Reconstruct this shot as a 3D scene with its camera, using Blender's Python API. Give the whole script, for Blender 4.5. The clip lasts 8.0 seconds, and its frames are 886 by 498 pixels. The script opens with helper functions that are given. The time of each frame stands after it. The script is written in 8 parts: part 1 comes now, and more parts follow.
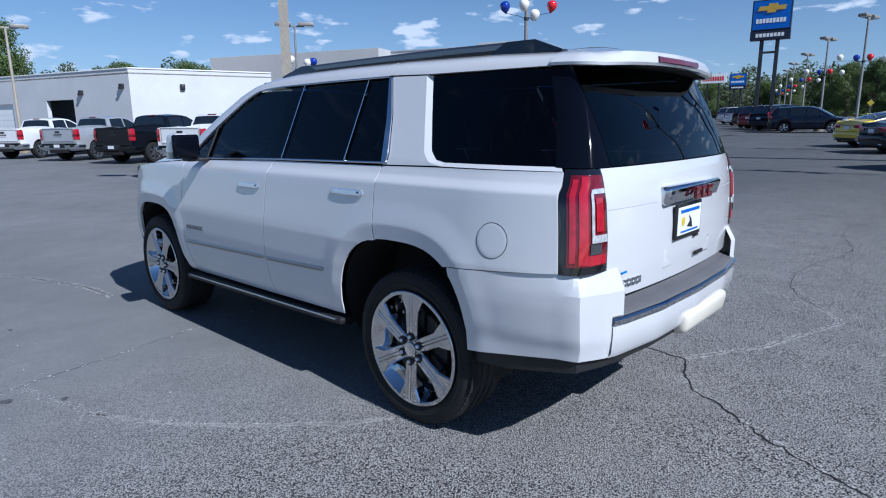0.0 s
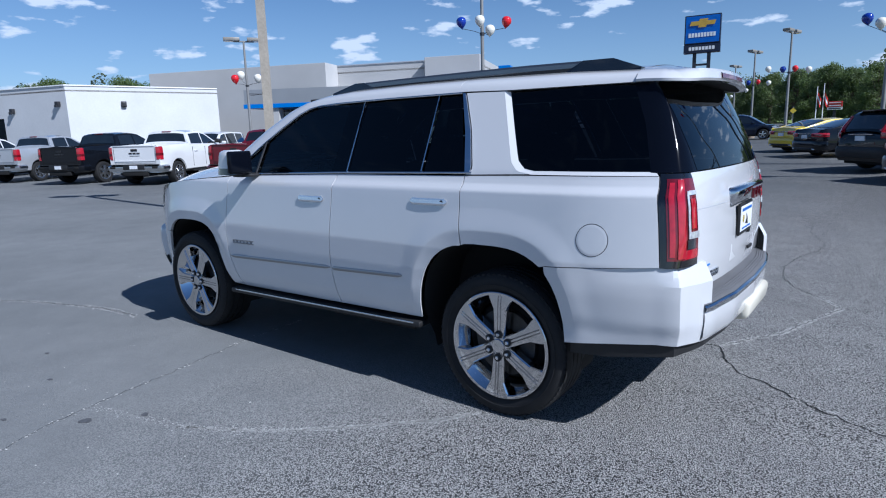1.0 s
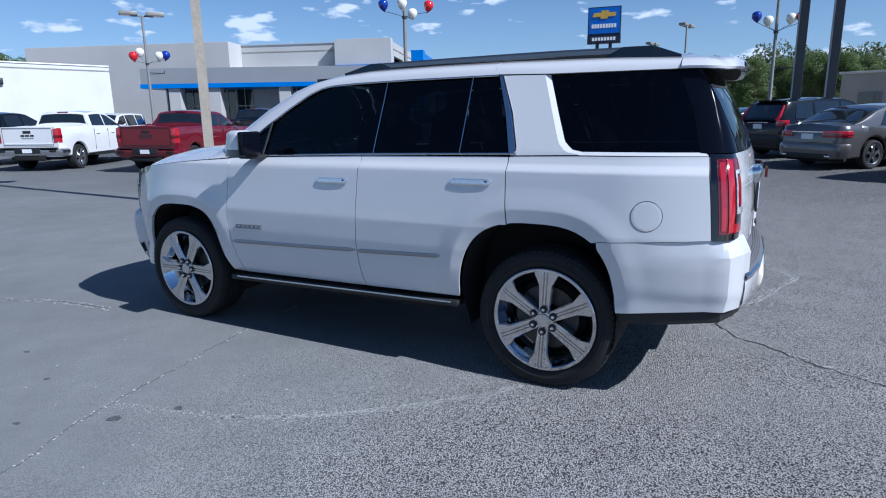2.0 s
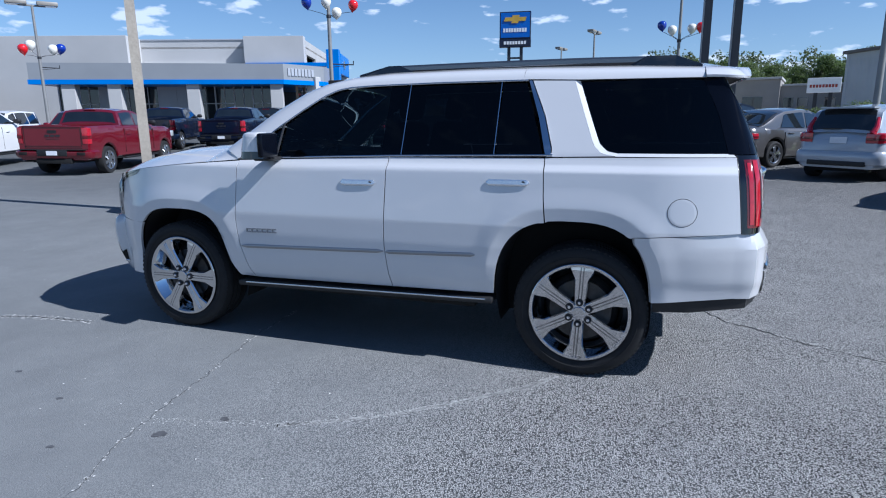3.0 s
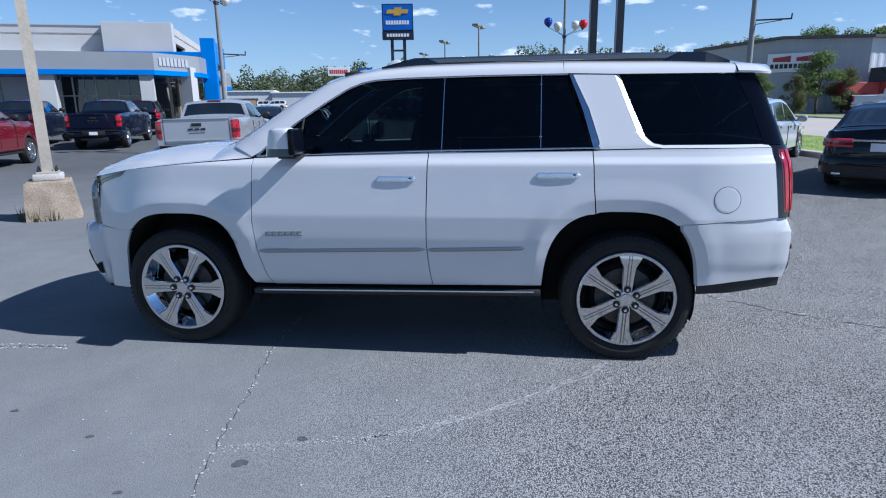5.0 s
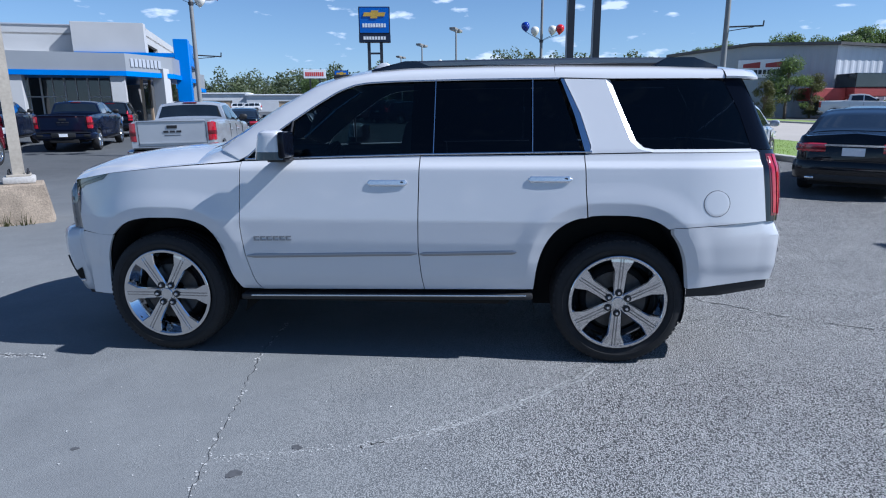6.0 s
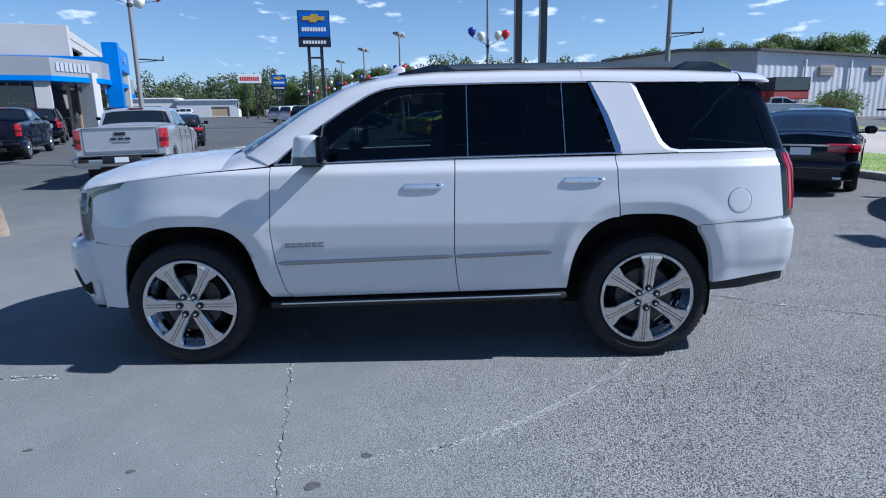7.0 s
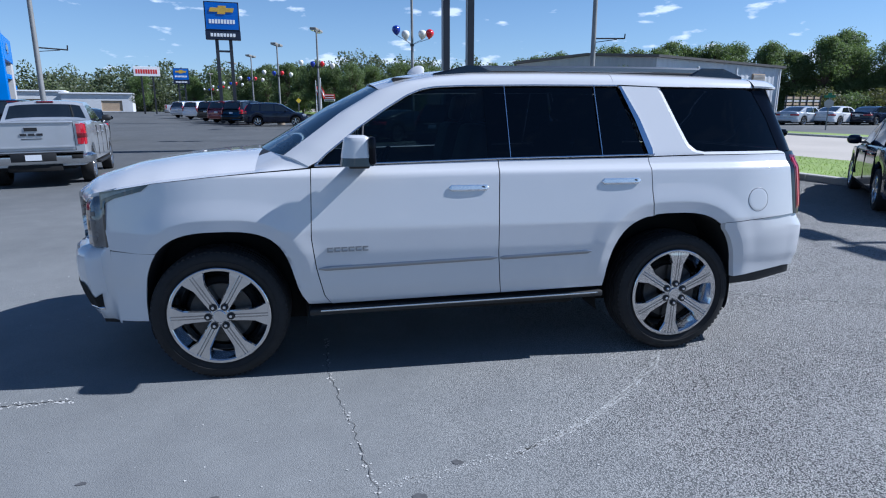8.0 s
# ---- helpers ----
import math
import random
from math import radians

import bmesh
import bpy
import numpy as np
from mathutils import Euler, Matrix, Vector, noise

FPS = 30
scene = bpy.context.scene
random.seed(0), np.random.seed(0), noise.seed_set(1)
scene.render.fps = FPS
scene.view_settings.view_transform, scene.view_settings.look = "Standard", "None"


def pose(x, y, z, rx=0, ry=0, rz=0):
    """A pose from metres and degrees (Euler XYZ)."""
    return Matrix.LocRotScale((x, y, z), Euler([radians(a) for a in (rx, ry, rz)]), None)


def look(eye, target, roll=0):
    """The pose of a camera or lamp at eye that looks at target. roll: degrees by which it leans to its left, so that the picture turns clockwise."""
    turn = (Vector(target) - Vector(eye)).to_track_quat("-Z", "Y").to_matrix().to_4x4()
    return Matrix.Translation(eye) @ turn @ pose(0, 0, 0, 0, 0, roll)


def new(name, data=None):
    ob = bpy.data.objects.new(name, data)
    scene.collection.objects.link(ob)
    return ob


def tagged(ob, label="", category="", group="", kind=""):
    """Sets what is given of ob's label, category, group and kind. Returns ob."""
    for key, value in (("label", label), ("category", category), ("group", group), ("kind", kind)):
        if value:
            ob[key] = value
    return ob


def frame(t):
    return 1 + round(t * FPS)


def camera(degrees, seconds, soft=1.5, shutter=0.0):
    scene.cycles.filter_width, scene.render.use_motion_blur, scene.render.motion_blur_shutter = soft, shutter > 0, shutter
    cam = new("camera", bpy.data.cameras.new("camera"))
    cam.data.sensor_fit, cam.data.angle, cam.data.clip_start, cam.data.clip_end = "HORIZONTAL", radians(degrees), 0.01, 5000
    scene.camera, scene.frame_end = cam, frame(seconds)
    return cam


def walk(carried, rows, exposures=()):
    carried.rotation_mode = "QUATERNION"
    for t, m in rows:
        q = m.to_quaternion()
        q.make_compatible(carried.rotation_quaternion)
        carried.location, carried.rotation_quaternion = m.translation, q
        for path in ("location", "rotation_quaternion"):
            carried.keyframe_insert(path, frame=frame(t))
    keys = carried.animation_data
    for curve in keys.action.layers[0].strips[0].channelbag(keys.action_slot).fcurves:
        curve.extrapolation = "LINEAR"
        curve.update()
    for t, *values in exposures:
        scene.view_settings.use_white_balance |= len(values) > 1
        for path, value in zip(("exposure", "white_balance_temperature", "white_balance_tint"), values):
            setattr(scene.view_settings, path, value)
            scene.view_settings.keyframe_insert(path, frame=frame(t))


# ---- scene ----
cam = camera(73.0, 8.0, 1.1)
PATH = [
    (0, (5.012, -1.997, 1.521), (3.688, -0.555, 1.112), -0.6),
    (0.5, (4.814, -2.24, 1.524), (3.55, -0.738, 1.144), -0.7),
    (1, (4.591, -2.631, 1.532), (3.401, -1.067, 1.161), -1.6),
    (1.5, (4.294, -2.895, 1.522), (3.231, -1.25, 1.118), -1.5),
    (3, (3.326, -3.479, 1.55), (2.673, -1.637, 1.123), -0.6),
    (3.5, (3.003, -3.613, 1.553), (2.473, -1.734, 1.118), -0.9),
    (4, (2.715, -3.622, 1.554), (2.283, -1.721, 1.106), -0.7),
    (5.5, (2.234, -3.665, 1.573), (2.017, -1.729, 1.122), -0.8),
    (6, (2.214, -3.643, 1.571), (2.024, -1.703, 1.126), -0.5),
    (6.5, (2.026, -3.658, 1.559), (1.898, -1.712, 1.117), -0.4),
    (7, (1.617, -3.69, 1.571), (1.626, -1.737, 1.137), -0.9),
    (7.5, (1.239, -3.629, 1.589), (1.387, -1.686, 1.139), -0.5),
    (8, (0.789, -3.591, 1.592), (1.096, -1.664, 1.151), -0.1),
]
walk(cam, [(t, look(eye, target, roll)) for t, eye, target, roll in PATH], [(0.0, 0.42, 4960, 9), (1.5, 0.53, 4960, 9), (3.0, 0.66, 4960, 9), (5.5, 0.72, 4960, 9), (8.0, 0.75, 4960, 9)])

# ---- sky, sun, exposure ----
SUN_DIR = Vector((1.10, -0.077, 1.0)).normalized()
SUN_EL = math.asin(SUN_DIR.z)
world = bpy.data.worlds.new("sky")
scene.world = world
world.use_nodes = True
wn, wl = world.node_tree.nodes, world.node_tree.links
wn.clear()
w_out = wn.new("ShaderNodeOutputWorld")
w_bg = wn.new("ShaderNodeBackground")
w_bg.inputs["Strength"].default_value = 0.052
sky = wn.new("ShaderNodeTexSky")
sky.sky_type = "NISHITA"
sky.sun_disc = False
sky.sun_elevation = SUN_EL
sky.sun_rotation = math.atan2(SUN_DIR.x, SUN_DIR.y)
sky.altitude = 200
sky.air_density, sky.dust_density, sky.ozone_density = 1.0, 0.05, 2.9
w_tc = wn.new("ShaderNodeTexCoord")
# small fair-weather cumulus: puffs over azimuth and height, grouped by a broader noise and thinning out overhead
def w_math(op, a, b=None, c=None):
    x = wn.new("ShaderNodeMath")
    x.operation = op
    for k, q in enumerate((a, b, c)):
        if q is None:
            continue
        if isinstance(q, (int, float)):
            x.inputs[k].default_value = q
        else:
            wl.new(q, x.inputs[k])
    return x.outputs[0]


w_sep = wn.new("ShaderNodeSeparateXYZ")
wl.new(w_tc.outputs["Generated"], w_sep.inputs["Vector"])
w_az = w_math("ARCTAN2", w_sep.outputs["Y"], w_sep.outputs["X"])
w_el = w_math("ARCSINE", w_sep.outputs["Z"])
w_comb = wn.new("ShaderNodeCombineXYZ")
wl.new(w_math("MULTIPLY", w_az, 15.0), w_comb.inputs["X"])
wl.new(w_math("MULTIPLY", w_el, 44.0), w_comb.inputs["Y"])
w_comb.inputs["Z"].default_value = 4.7
w_noise = wn.new("ShaderNodeTexNoise")
w_noise.inputs["Scale"].default_value = 1.0
w_noise.inputs["Detail"].default_value = 6.0
w_noise.inputs["Roughness"].default_value = 0.50
w_broad = wn.new("ShaderNodeTexNoise")
w_broad.inputs["Scale"].default_value = 0.33
w_broad.inputs["Detail"].default_value = 2.0
wl.new(w_comb.outputs["Vector"], w_noise.inputs["Vector"])
wl.new(w_comb.outputs["Vector"], w_broad.inputs["Vector"])
w_cover = w_math("MULTIPLY_ADD", w_broad.outputs["Fac"], 0.40, w_math("ADD", w_noise.outputs["Fac"], -0.20))
w_ramp = wn.new("ShaderNodeValToRGB")
w_ramp.color_ramp.elements[0].position = 0.590
w_ramp.color_ramp.elements[1].position = 0.665
wl.new(w_cover, w_ramp.inputs["Fac"])
w_thin = wn.new("ShaderNodeMapRange")
w_thin.inputs["From Min"].default_value, w_thin.inputs["From Max"].default_value = 0.20, 0.36
w_thin.inputs["To Min"].default_value, w_thin.inputs["To Max"].default_value = 0.92, 0.06
wl.new(w_el, w_thin.inputs["Value"])
w_mix = wn.new("ShaderNodeMix")
w_mix.data_type = "RGBA"
w_mix.inputs["B"].default_value = (11.0, 10.9, 10.9, 1.0)
wl.new(w_math("MULTIPLY", w_ramp.outputs["Color"], w_thin.outputs["Result"]), w_mix.inputs["Factor"])
w_haze = wn.new("ShaderNodeMapRange")
w_haze.inputs["From Min"].default_value, w_haze.inputs["From Max"].default_value = 0.0, 0.26
w_haze.inputs["To Min"].default_value, w_haze.inputs["To Max"].default_value = 0.42, 0.0
wl.new(w_el, w_haze.inputs["Value"])
w_pale = wn.new("ShaderNodeMix")
w_pale.data_type = "RGBA"
w_pale.inputs["B"].default_value = (6.4, 7.6, 9.0, 1.0)
wl.new(w_haze.outputs["Result"], w_pale.inputs["Factor"])
wl.new(sky.outputs["Color"], w_pale.inputs["A"])
wl.new(w_pale.outputs["Result"], w_mix.inputs["A"])
wl.new(w_mix.outputs["Result"], w_bg.inputs["Color"])
wl.new(w_bg.outputs["Background"], w_out.inputs["Surface"])

sun_data = bpy.data.lights.new("sun", "SUN")
sun_data.energy = 4.6
sun_data.angle = radians(0.53)
sun_data.color = (1.0, 0.875, 0.735)
sun = new("sun", sun_data)
sun.matrix_world = look(SUN_DIR * 60, (0, 0, 0))


# ---- materials ----
def material(name, color, rough=0.5, metal=0.0, coat=0.0, vary=0.0, vary_scale=3.0, grain=0.0, grain_scale=60.0,
             bump=0.0, bump_scale=80.0, rand=0.0, island=0.0, coat_rough=0.03, spec=0.5, rough_vary=0.0):
    """A principled material with soft stains, fine grain and relief, all in object metres."""
    m = bpy.data.materials.new(name)
    m.use_nodes = True
    n, l = m.node_tree.nodes, m.node_tree.links
    p = n["Principled BSDF"]
    p.inputs["Base Color"].default_value = (*color, 1)
    p.inputs["Roughness"].default_value = rough
    p.inputs["Metallic"].default_value = metal
    p.inputs["Coat Weight"].default_value = coat
    p.inputs["Coat Roughness"].default_value = coat_rough
    p.inputs["Specular IOR Level"].default_value = spec
    tc = n.new("ShaderNodeTexCoord")
    val = None

    def noise_to(scale, detail, amount, base):
        t = n.new("ShaderNodeTexNoise")
        t.inputs["Scale"].default_value = scale
        t.inputs["Detail"].default_value = detail
        l.new(tc.outputs["Object"], t.inputs["Vector"])
        r = n.new("ShaderNodeMapRange")
        r.inputs["From Min"].default_value, r.inputs["From Max"].default_value = 0.25, 0.75
        r.inputs["To Min"].default_value, r.inputs["To Max"].default_value = base - amount, base + amount
        l.new(t.outputs["Fac"], r.inputs["Value"])
        return r.outputs["Result"]

    def times(a, b):
        if a is None:
            return b
        x = n.new("ShaderNodeMath")
        x.operation = "MULTIPLY"
        l.new(a, x.inputs[0])
        l.new(b, x.inputs[1])
        return x.outputs[0]

    if vary:
        val = times(val, noise_to(vary_scale, 4, vary, 1.0))
    if grain:
        val = times(val, noise_to(grain_scale, 2, grain, 1.0))
    if rand or island:
        src = n.new("ShaderNodeObjectInfo").outputs["Random"] if rand else n.new("ShaderNodeNewGeometry").outputs["Random Per Island"]
        r = n.new("ShaderNodeMapRange")
        a = rand or island
        r.inputs["To Min"].default_value, r.inputs["To Max"].default_value = 1 - a, 1 + a
        l.new(src, r.inputs["Value"])
        val = times(val, r.outputs["Result"])
    if val is not None:
        h = n.new("ShaderNodeHueSaturation")
        h.inputs["Color"].default_value = (*color, 1)
        l.new(val, h.inputs["Value"])
        l.new(h.outputs["Color"], p.inputs["Base Color"])
    if rough_vary:
        l.new(noise_to(vary_scale * 2, 4, rough_vary, rough), p.inputs["Roughness"])
    if bump:
        t = n.new("ShaderNodeTexNoise")
        t.inputs["Scale"].default_value = bump_scale
        t.inputs["Detail"].default_value = 4
        l.new(tc.outputs["Object"], t.inputs["Vector"])
        b = n.new("ShaderNodeBump")
        b.inputs["Strength"].default_value = bump
        b.inputs["Distance"].default_value = 0.01
        l.new(t.outputs["Fac"], b.inputs["Height"])
        l.new(b.outputs["Normal"], p.inputs["Normal"])
    return m


def glass_material(name, tint, clear, ior=1.48):
    """Tinted pane: a glossy black coat by Fresnel over a dark filter that lets 'clear' of the light through."""
    m = bpy.data.materials.new(name)
    m.use_nodes = True
    n, l = m.node_tree.nodes, m.node_tree.links
    n.clear()
    out = n.new("ShaderNodeOutputMaterial")
    tr = n.new("ShaderNodeBsdfTransparent")
    tr.inputs["Color"].default_value = (clear * tint[0], clear * tint[1], clear * tint[2], 1)
    gl = n.new("ShaderNodeBsdfGlossy")
    gl.inputs["Roughness"].default_value = 0.02
    gl.inputs["Color"].default_value = (0.9, 0.95, 1.0, 1)
    fr = n.new("ShaderNodeFresnel")
    fr.inputs["IOR"].default_value = ior
    mx = n.new("ShaderNodeMixShader")
    l.new(fr.outputs["Fac"], mx.inputs["Fac"])
    l.new(tr.outputs["BSDF"], mx.inputs[1])
    l.new(gl.outputs["BSDF"], mx.inputs[2])
    l.new(mx.outputs["Shader"], out.inputs["Surface"])
    return m


def asphalt_material():
    """Worn lot asphalt: dark binder, pale stone chips showing through with painted shade between them, soft
    tyre-polished and dusty areas.
    """
    m = bpy.data.materials.new("asphalt")
    m.use_nodes = True
    n, l = m.node_tree.nodes, m.node_tree.links
    p = n["Principled BSDF"]
    tc = n.new("ShaderNodeTexCoord")

    def noise_tex(scale, detail, rough=0.55):
        t = n.new("ShaderNodeTexNoise")
        t.inputs["Scale"].default_value, t.inputs["Detail"].default_value, t.inputs["Roughness"].default_value = scale, detail, rough
        l.new(tc.outputs["Object"], t.inputs["Vector"])
        return t.outputs["Fac"]

    def ramp(fac, a, b, ca, cb):
        r = n.new("ShaderNodeValToRGB")
        r.color_ramp.elements[0].position, r.color_ramp.elements[1].position = a, b
        r.color_ramp.elements[0].color, r.color_ramp.elements[1].color = (*ca, 1), (*cb, 1)
        l.new(fac, r.inputs["Fac"])
        return r.outputs["Color"]

    def mix(kind, fac, a, b):
        x = n.new("ShaderNodeMix")
        x.data_type, x.blend_type = "RGBA", kind
        if isinstance(fac, float):
            x.inputs["Factor"].default_value = fac
        else:
            l.new(fac, x.inputs["Factor"])
        l.new(a, x.inputs["A"])
        l.new(b, x.inputs["B"])
        return x.outputs["Result"]

    vor = n.new("ShaderNodeTexVoronoi")
    vor.inputs["Scale"].default_value = 138
    l.new(tc.outputs["Object"], vor.inputs["Vector"])
    bw = n.new("ShaderNodeRGBToBW")
    l.new(vor.outputs["Color"], bw.inputs["Color"])
    binder = ramp(noise_tex(0.35, 6, 0.6), 0.3, 0.72, (0.152, 0.158, 0.160), (0.202, 0.208, 0.209))
    stones = ramp(bw.outputs["Val"], 0.18, 0.85, (0.32, 0.317, 0.308), (0.56, 0.548, 0.528))
    # near-black cell borders paint the shade in the gaps between chips
    pit_shade = ramp(vor.outputs["Distance"], 0.40, 0.66, (1.05, 1.05, 1.05), (0.07, 0.07, 0.07))
    chips = mix("MULTIPLY", 1.0, stones, pit_shade)
    # chips show less where the surface is sealed and smooth
    # two pours meet along a seam: sealed and smooth ahead of it, open and stony behind
    sep = n.new("ShaderNodeSeparateXYZ")
    l.new(tc.outputs["Object"], sep.inputs["Vector"])
    seam = n.new("ShaderNodeMath")
    seam.operation = "MULTIPLY_ADD"
    seam.inputs[1].default_value, seam.inputs[2].default_value = 0.165, -0.04
    l.new(sep.outputs["X"], seam.inputs[0])
    wob = n.new("ShaderNodeMath")
    wob.operation = "MULTIPLY_ADD"
    wob.inputs[1].default_value = 0.7
    l.new(noise_tex(0.5, 4, 0.55), wob.inputs[0])
    l.new(seam.outputs[0], wob.inputs[2])
    where = ramp(wob.outputs[0], 0.46, 0.98, (0.05, 0.05, 0.05), (0.94, 0.94, 0.94))
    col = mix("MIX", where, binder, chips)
    mott = ramp(noise_tex(2.2, 6, 0.65), 0.25, 0.75, (0.88, 0.88, 0.89), (1.11, 1.11, 1.10))
    col = mix("MULTIPLY", 1.0, col, mott)
    fine = ramp(noise_tex(160, 2), 0.3, 0.7, (0.80, 0.80, 0.80), (1.18, 1.18, 1.18))
    col = mix("MULTIPLY", 0.8, col, fine)
    # the asphalt gets darker towards the far part of the lot
    far = n.new("ShaderNodeMath")
    far.operation = "MULTIPLY_ADD"
    far.inputs[1].default_value = 6.0
    l.new(noise_tex(0.25, 5, 0.6), far.inputs[0])
    l.new(sep.outputs["Y"], far.inputs[2])
    rng_ = n.new("ShaderNodeMapRange")
    rng_.inputs["From Min"].default_value, rng_.inputs["From Max"].default_value = 6.0, 16.0
    l.new(far.outputs[0], rng_.inputs["Value"])
    far_tone = ramp(rng_.outputs["Result"], 0.0, 1.0, (1.0, 1.0, 1.0), (0.55, 0.555, 0.565))
    col = mix("MULTIPLY", 1.0, col, far_tone)
    l.new(col, p.inputs["Base Color"])
    p.inputs["Roughness"].default_value = 0.78
    p.inputs["Specular IOR Level"].default_value = 0.12
    b = n.new("ShaderNodeBump")
    l.new(where, b.inputs["Strength"])
    b.inputs["Distance"].default_value = 0.011
    b.invert = True
    l.new(vor.outputs["Distance"], b.inputs["Height"])
    b2 = n.new("ShaderNodeBump")
    b2.inputs["Strength"].default_value, b2.inputs["Distance"].default_value = 0.65, 0.007
    l.new(noise_tex(140, 3), b2.inputs["Height"])
    l.new(b.outputs["Normal"], b2.inputs["Normal"])
    l.new(b2.outputs["Normal"], p.inputs["Normal"])
    return m


M_ASPHALT = asphalt_material()
M_WHITE = material("pearl_white_paint", (0.60, 0.602, 0.612), 0.22, 0.0, 1.0, vary=0.015, vary_scale=2.0)
M_CHROME = material("chrome", (0.66, 0.68, 0.72), 0.05, 1.0, vary=0.04, vary_scale=9)
M_WHEELCHROME = material("wheel_chrome", (0.60, 0.605, 0.62), 0.06, 1.0, vary=0.05, vary_scale=9)
M_SATIN = material("satin_chrome", (0.62, 0.64, 0.67), 0.22, 1.0, vary=0.05)
M_RAIL = material("anodised_rail", (0.20, 0.215, 0.235), 0.3, 0.9, vary=0.05)
M_HANDLE = material("handle_chrome", (0.80, 0.80, 0.81), 0.26, 0.85, vary=0.04)
M_MOULD = material("side_moulding", (0.30, 0.31, 0.33), 0.3, 0.9, vary=0.05)
M_BLACK = material("black_plastic", (0.012, 0.012, 0.013), 0.55, vary=0.25, bump=0.12, bump_scale=300)
M_GLOSSBLACK = material("gloss_black", (0.006, 0.006, 0.008), 0.06, 0, 1.0, vary=0.1)
M_RUBBER = material("tyre_rubber", (0.010, 0.010, 0.011), 0.8, vary=0.35, vary_scale=14, bump=0.2, bump_scale=200)
M_TINT = glass_material("privacy_glass", (0.55, 0.7, 1.0), 0.035, 1.37)
M_FRONTGLASS = glass_material("front_glass", (0.68, 0.90, 0.95), 0.26, 1.4)
M_TINTBLACK = material("blacked_out_glass", (0.003, 0.004, 0.008), 0.05, 0, 0.0, vary=0.1, spec=0.14)
M_WINDSHIELD = glass_material("windshield_glass", (0.78, 0.95, 0.95), 0.75)
M_INTERIOR = material("dark_interior", (0.02, 0.019, 0.018), 0.7, vary=0.2, bump=0.2)
M_LEATHER = material("seat_leather", (0.06, 0.05, 0.045), 0.5, vary=0.2, bump=0.2)
M_RED = material("red_lens", (0.38, 0.010, 0.024), 0.08, 0, 1.0, vary=0.25, vary_scale=30)
M_REDDEEP = material("dark_red_lens", (0.13, 0.004, 0.010), 0.1, 0, 1.0, vary=0.25, vary_scale=40)
M_CLEAR = material("clear_lens", (0.62, 0.64, 0.66), 0.08, 0.35, 1.0, vary=0.3, vary_scale=60)
M_LAMPGREY = material("headlamp_inside", (0.10, 0.108, 0.12), 0.12, 0.6, 1.0, vary=0.4, vary_scale=25)
M_GREYPLASTIC = material("grey_step_pad", (0.10, 0.10, 0.105), 0.6, vary=0.15, bump=0.25, bump_scale=150)
M_CREAM = material("cream_primer_cover", (0.74, 0.70, 0.58), 0.35, 0, 0.6, vary=0.03)
M_STEEL = material("dark_steel", (0.05, 0.05, 0.055), 0.45, 0.6, vary=0.3, vary_scale=6)
M_BRAKE = material("brake_iron", (0.07, 0.068, 0.066), 0.45, 0.8, vary=0.2, vary_scale=30)
M_PLATEWHITE = material("plate_white", (0.75, 0.76, 0.78), 0.4, vary=0.06, vary_scale=40)
M_SIGNBLUE = material("sign_blue", (0.012, 0.115, 0.50), 0.3, vary=0.08, vary_scale=1.5)
M_SIGNNAVY = material("sign_navy", (0.008, 0.012, 0.035), 0.3, vary=0.1)
M_SIGNGOLD = material("sign_gold", (0.62, 0.38, 0.05), 0.35, 0.2, vary=0.15, vary_scale=2)
M_SIGNWHITE = material("sign_white", (0.80, 0.80, 0.80), 0.4, vary=0.05)
M_SIGNRED = material("sign_red", (0.55, 0.03, 0.025), 0.4, vary=0.1)
M_POLE = material("pole_tan_paint", (0.36, 0.32, 0.26), 0.55, 0.0, vary=0.18, vary_scale=1.6, grain=0.12, grain_scale=25)
M_POLEGREY = material("pole_grey_paint", (0.22, 0.22, 0.215), 0.5, 0.1, vary=0.18, vary_scale=1.4)
M_POLEDARK = material("pole_dark_paint", (0.035, 0.037, 0.045), 0.4, 0.2, vary=0.2, vary_scale=1.2)
M_CONCRETE = material("weathered_concrete", (0.28, 0.225, 0.165), 0.85, vary=0.38, vary_scale=3.5, grain=0.25, grain_scale=50, bump=0.6, bump_scale=40)
M_CONCLIGHT = material("pale_concrete", (0.42, 0.40, 0.37), 0.85, vary=0.15, vary_scale=1.0, grain=0.15, grain_scale=30, bump=0.3)
M_WALLWHITE = material("white_painted_block", (0.58, 0.585, 0.59), 0.7, vary=0.05, vary_scale=0.6, grain=0.03, grain_scale=8, bump=0.15, bump_scale=12)
M_WALLGREY = material("light_grey_stucco", (0.43, 0.426, 0.418), 0.75, vary=0.06, vary_scale=0.4, bump=0.2, bump_scale=20)
M_WALLGREY2 = material("mid_grey_panel", (0.36, 0.38, 0.42), 0.5, vary=0.05, vary_scale=0.5)
M_FASCIA = material("silver_fascia_panel", (0.315, 0.325, 0.338), 0.42, 0.3, vary=0.06, vary_scale=0.5)
M_TRIMBLUE = material("bright_blue_trim", (0.012, 0.16, 0.56), 0.35, vary=0.08, vary_scale=0.8)
M_SHOWGLASS = material("showroom_glass", (0.018, 0.022, 0.026), 0.05, 0, 1.0, vary=0.4, vary_scale=0.5)
M_METALWALL = material("ribbed_metal_wall", (0.36, 0.385, 0.41), 0.5, 0.1, vary=0.08, vary_scale=0.5)
M_METALWHITE = material("white_metal_wall", (0.66, 0.67, 0.69), 0.5, 0.05, vary=0.06, vary_scale=0.5)
M_ROOFDARK = material("dark_roof_edge", (0.10, 0.095, 0.09), 0.6, vary=0.2)
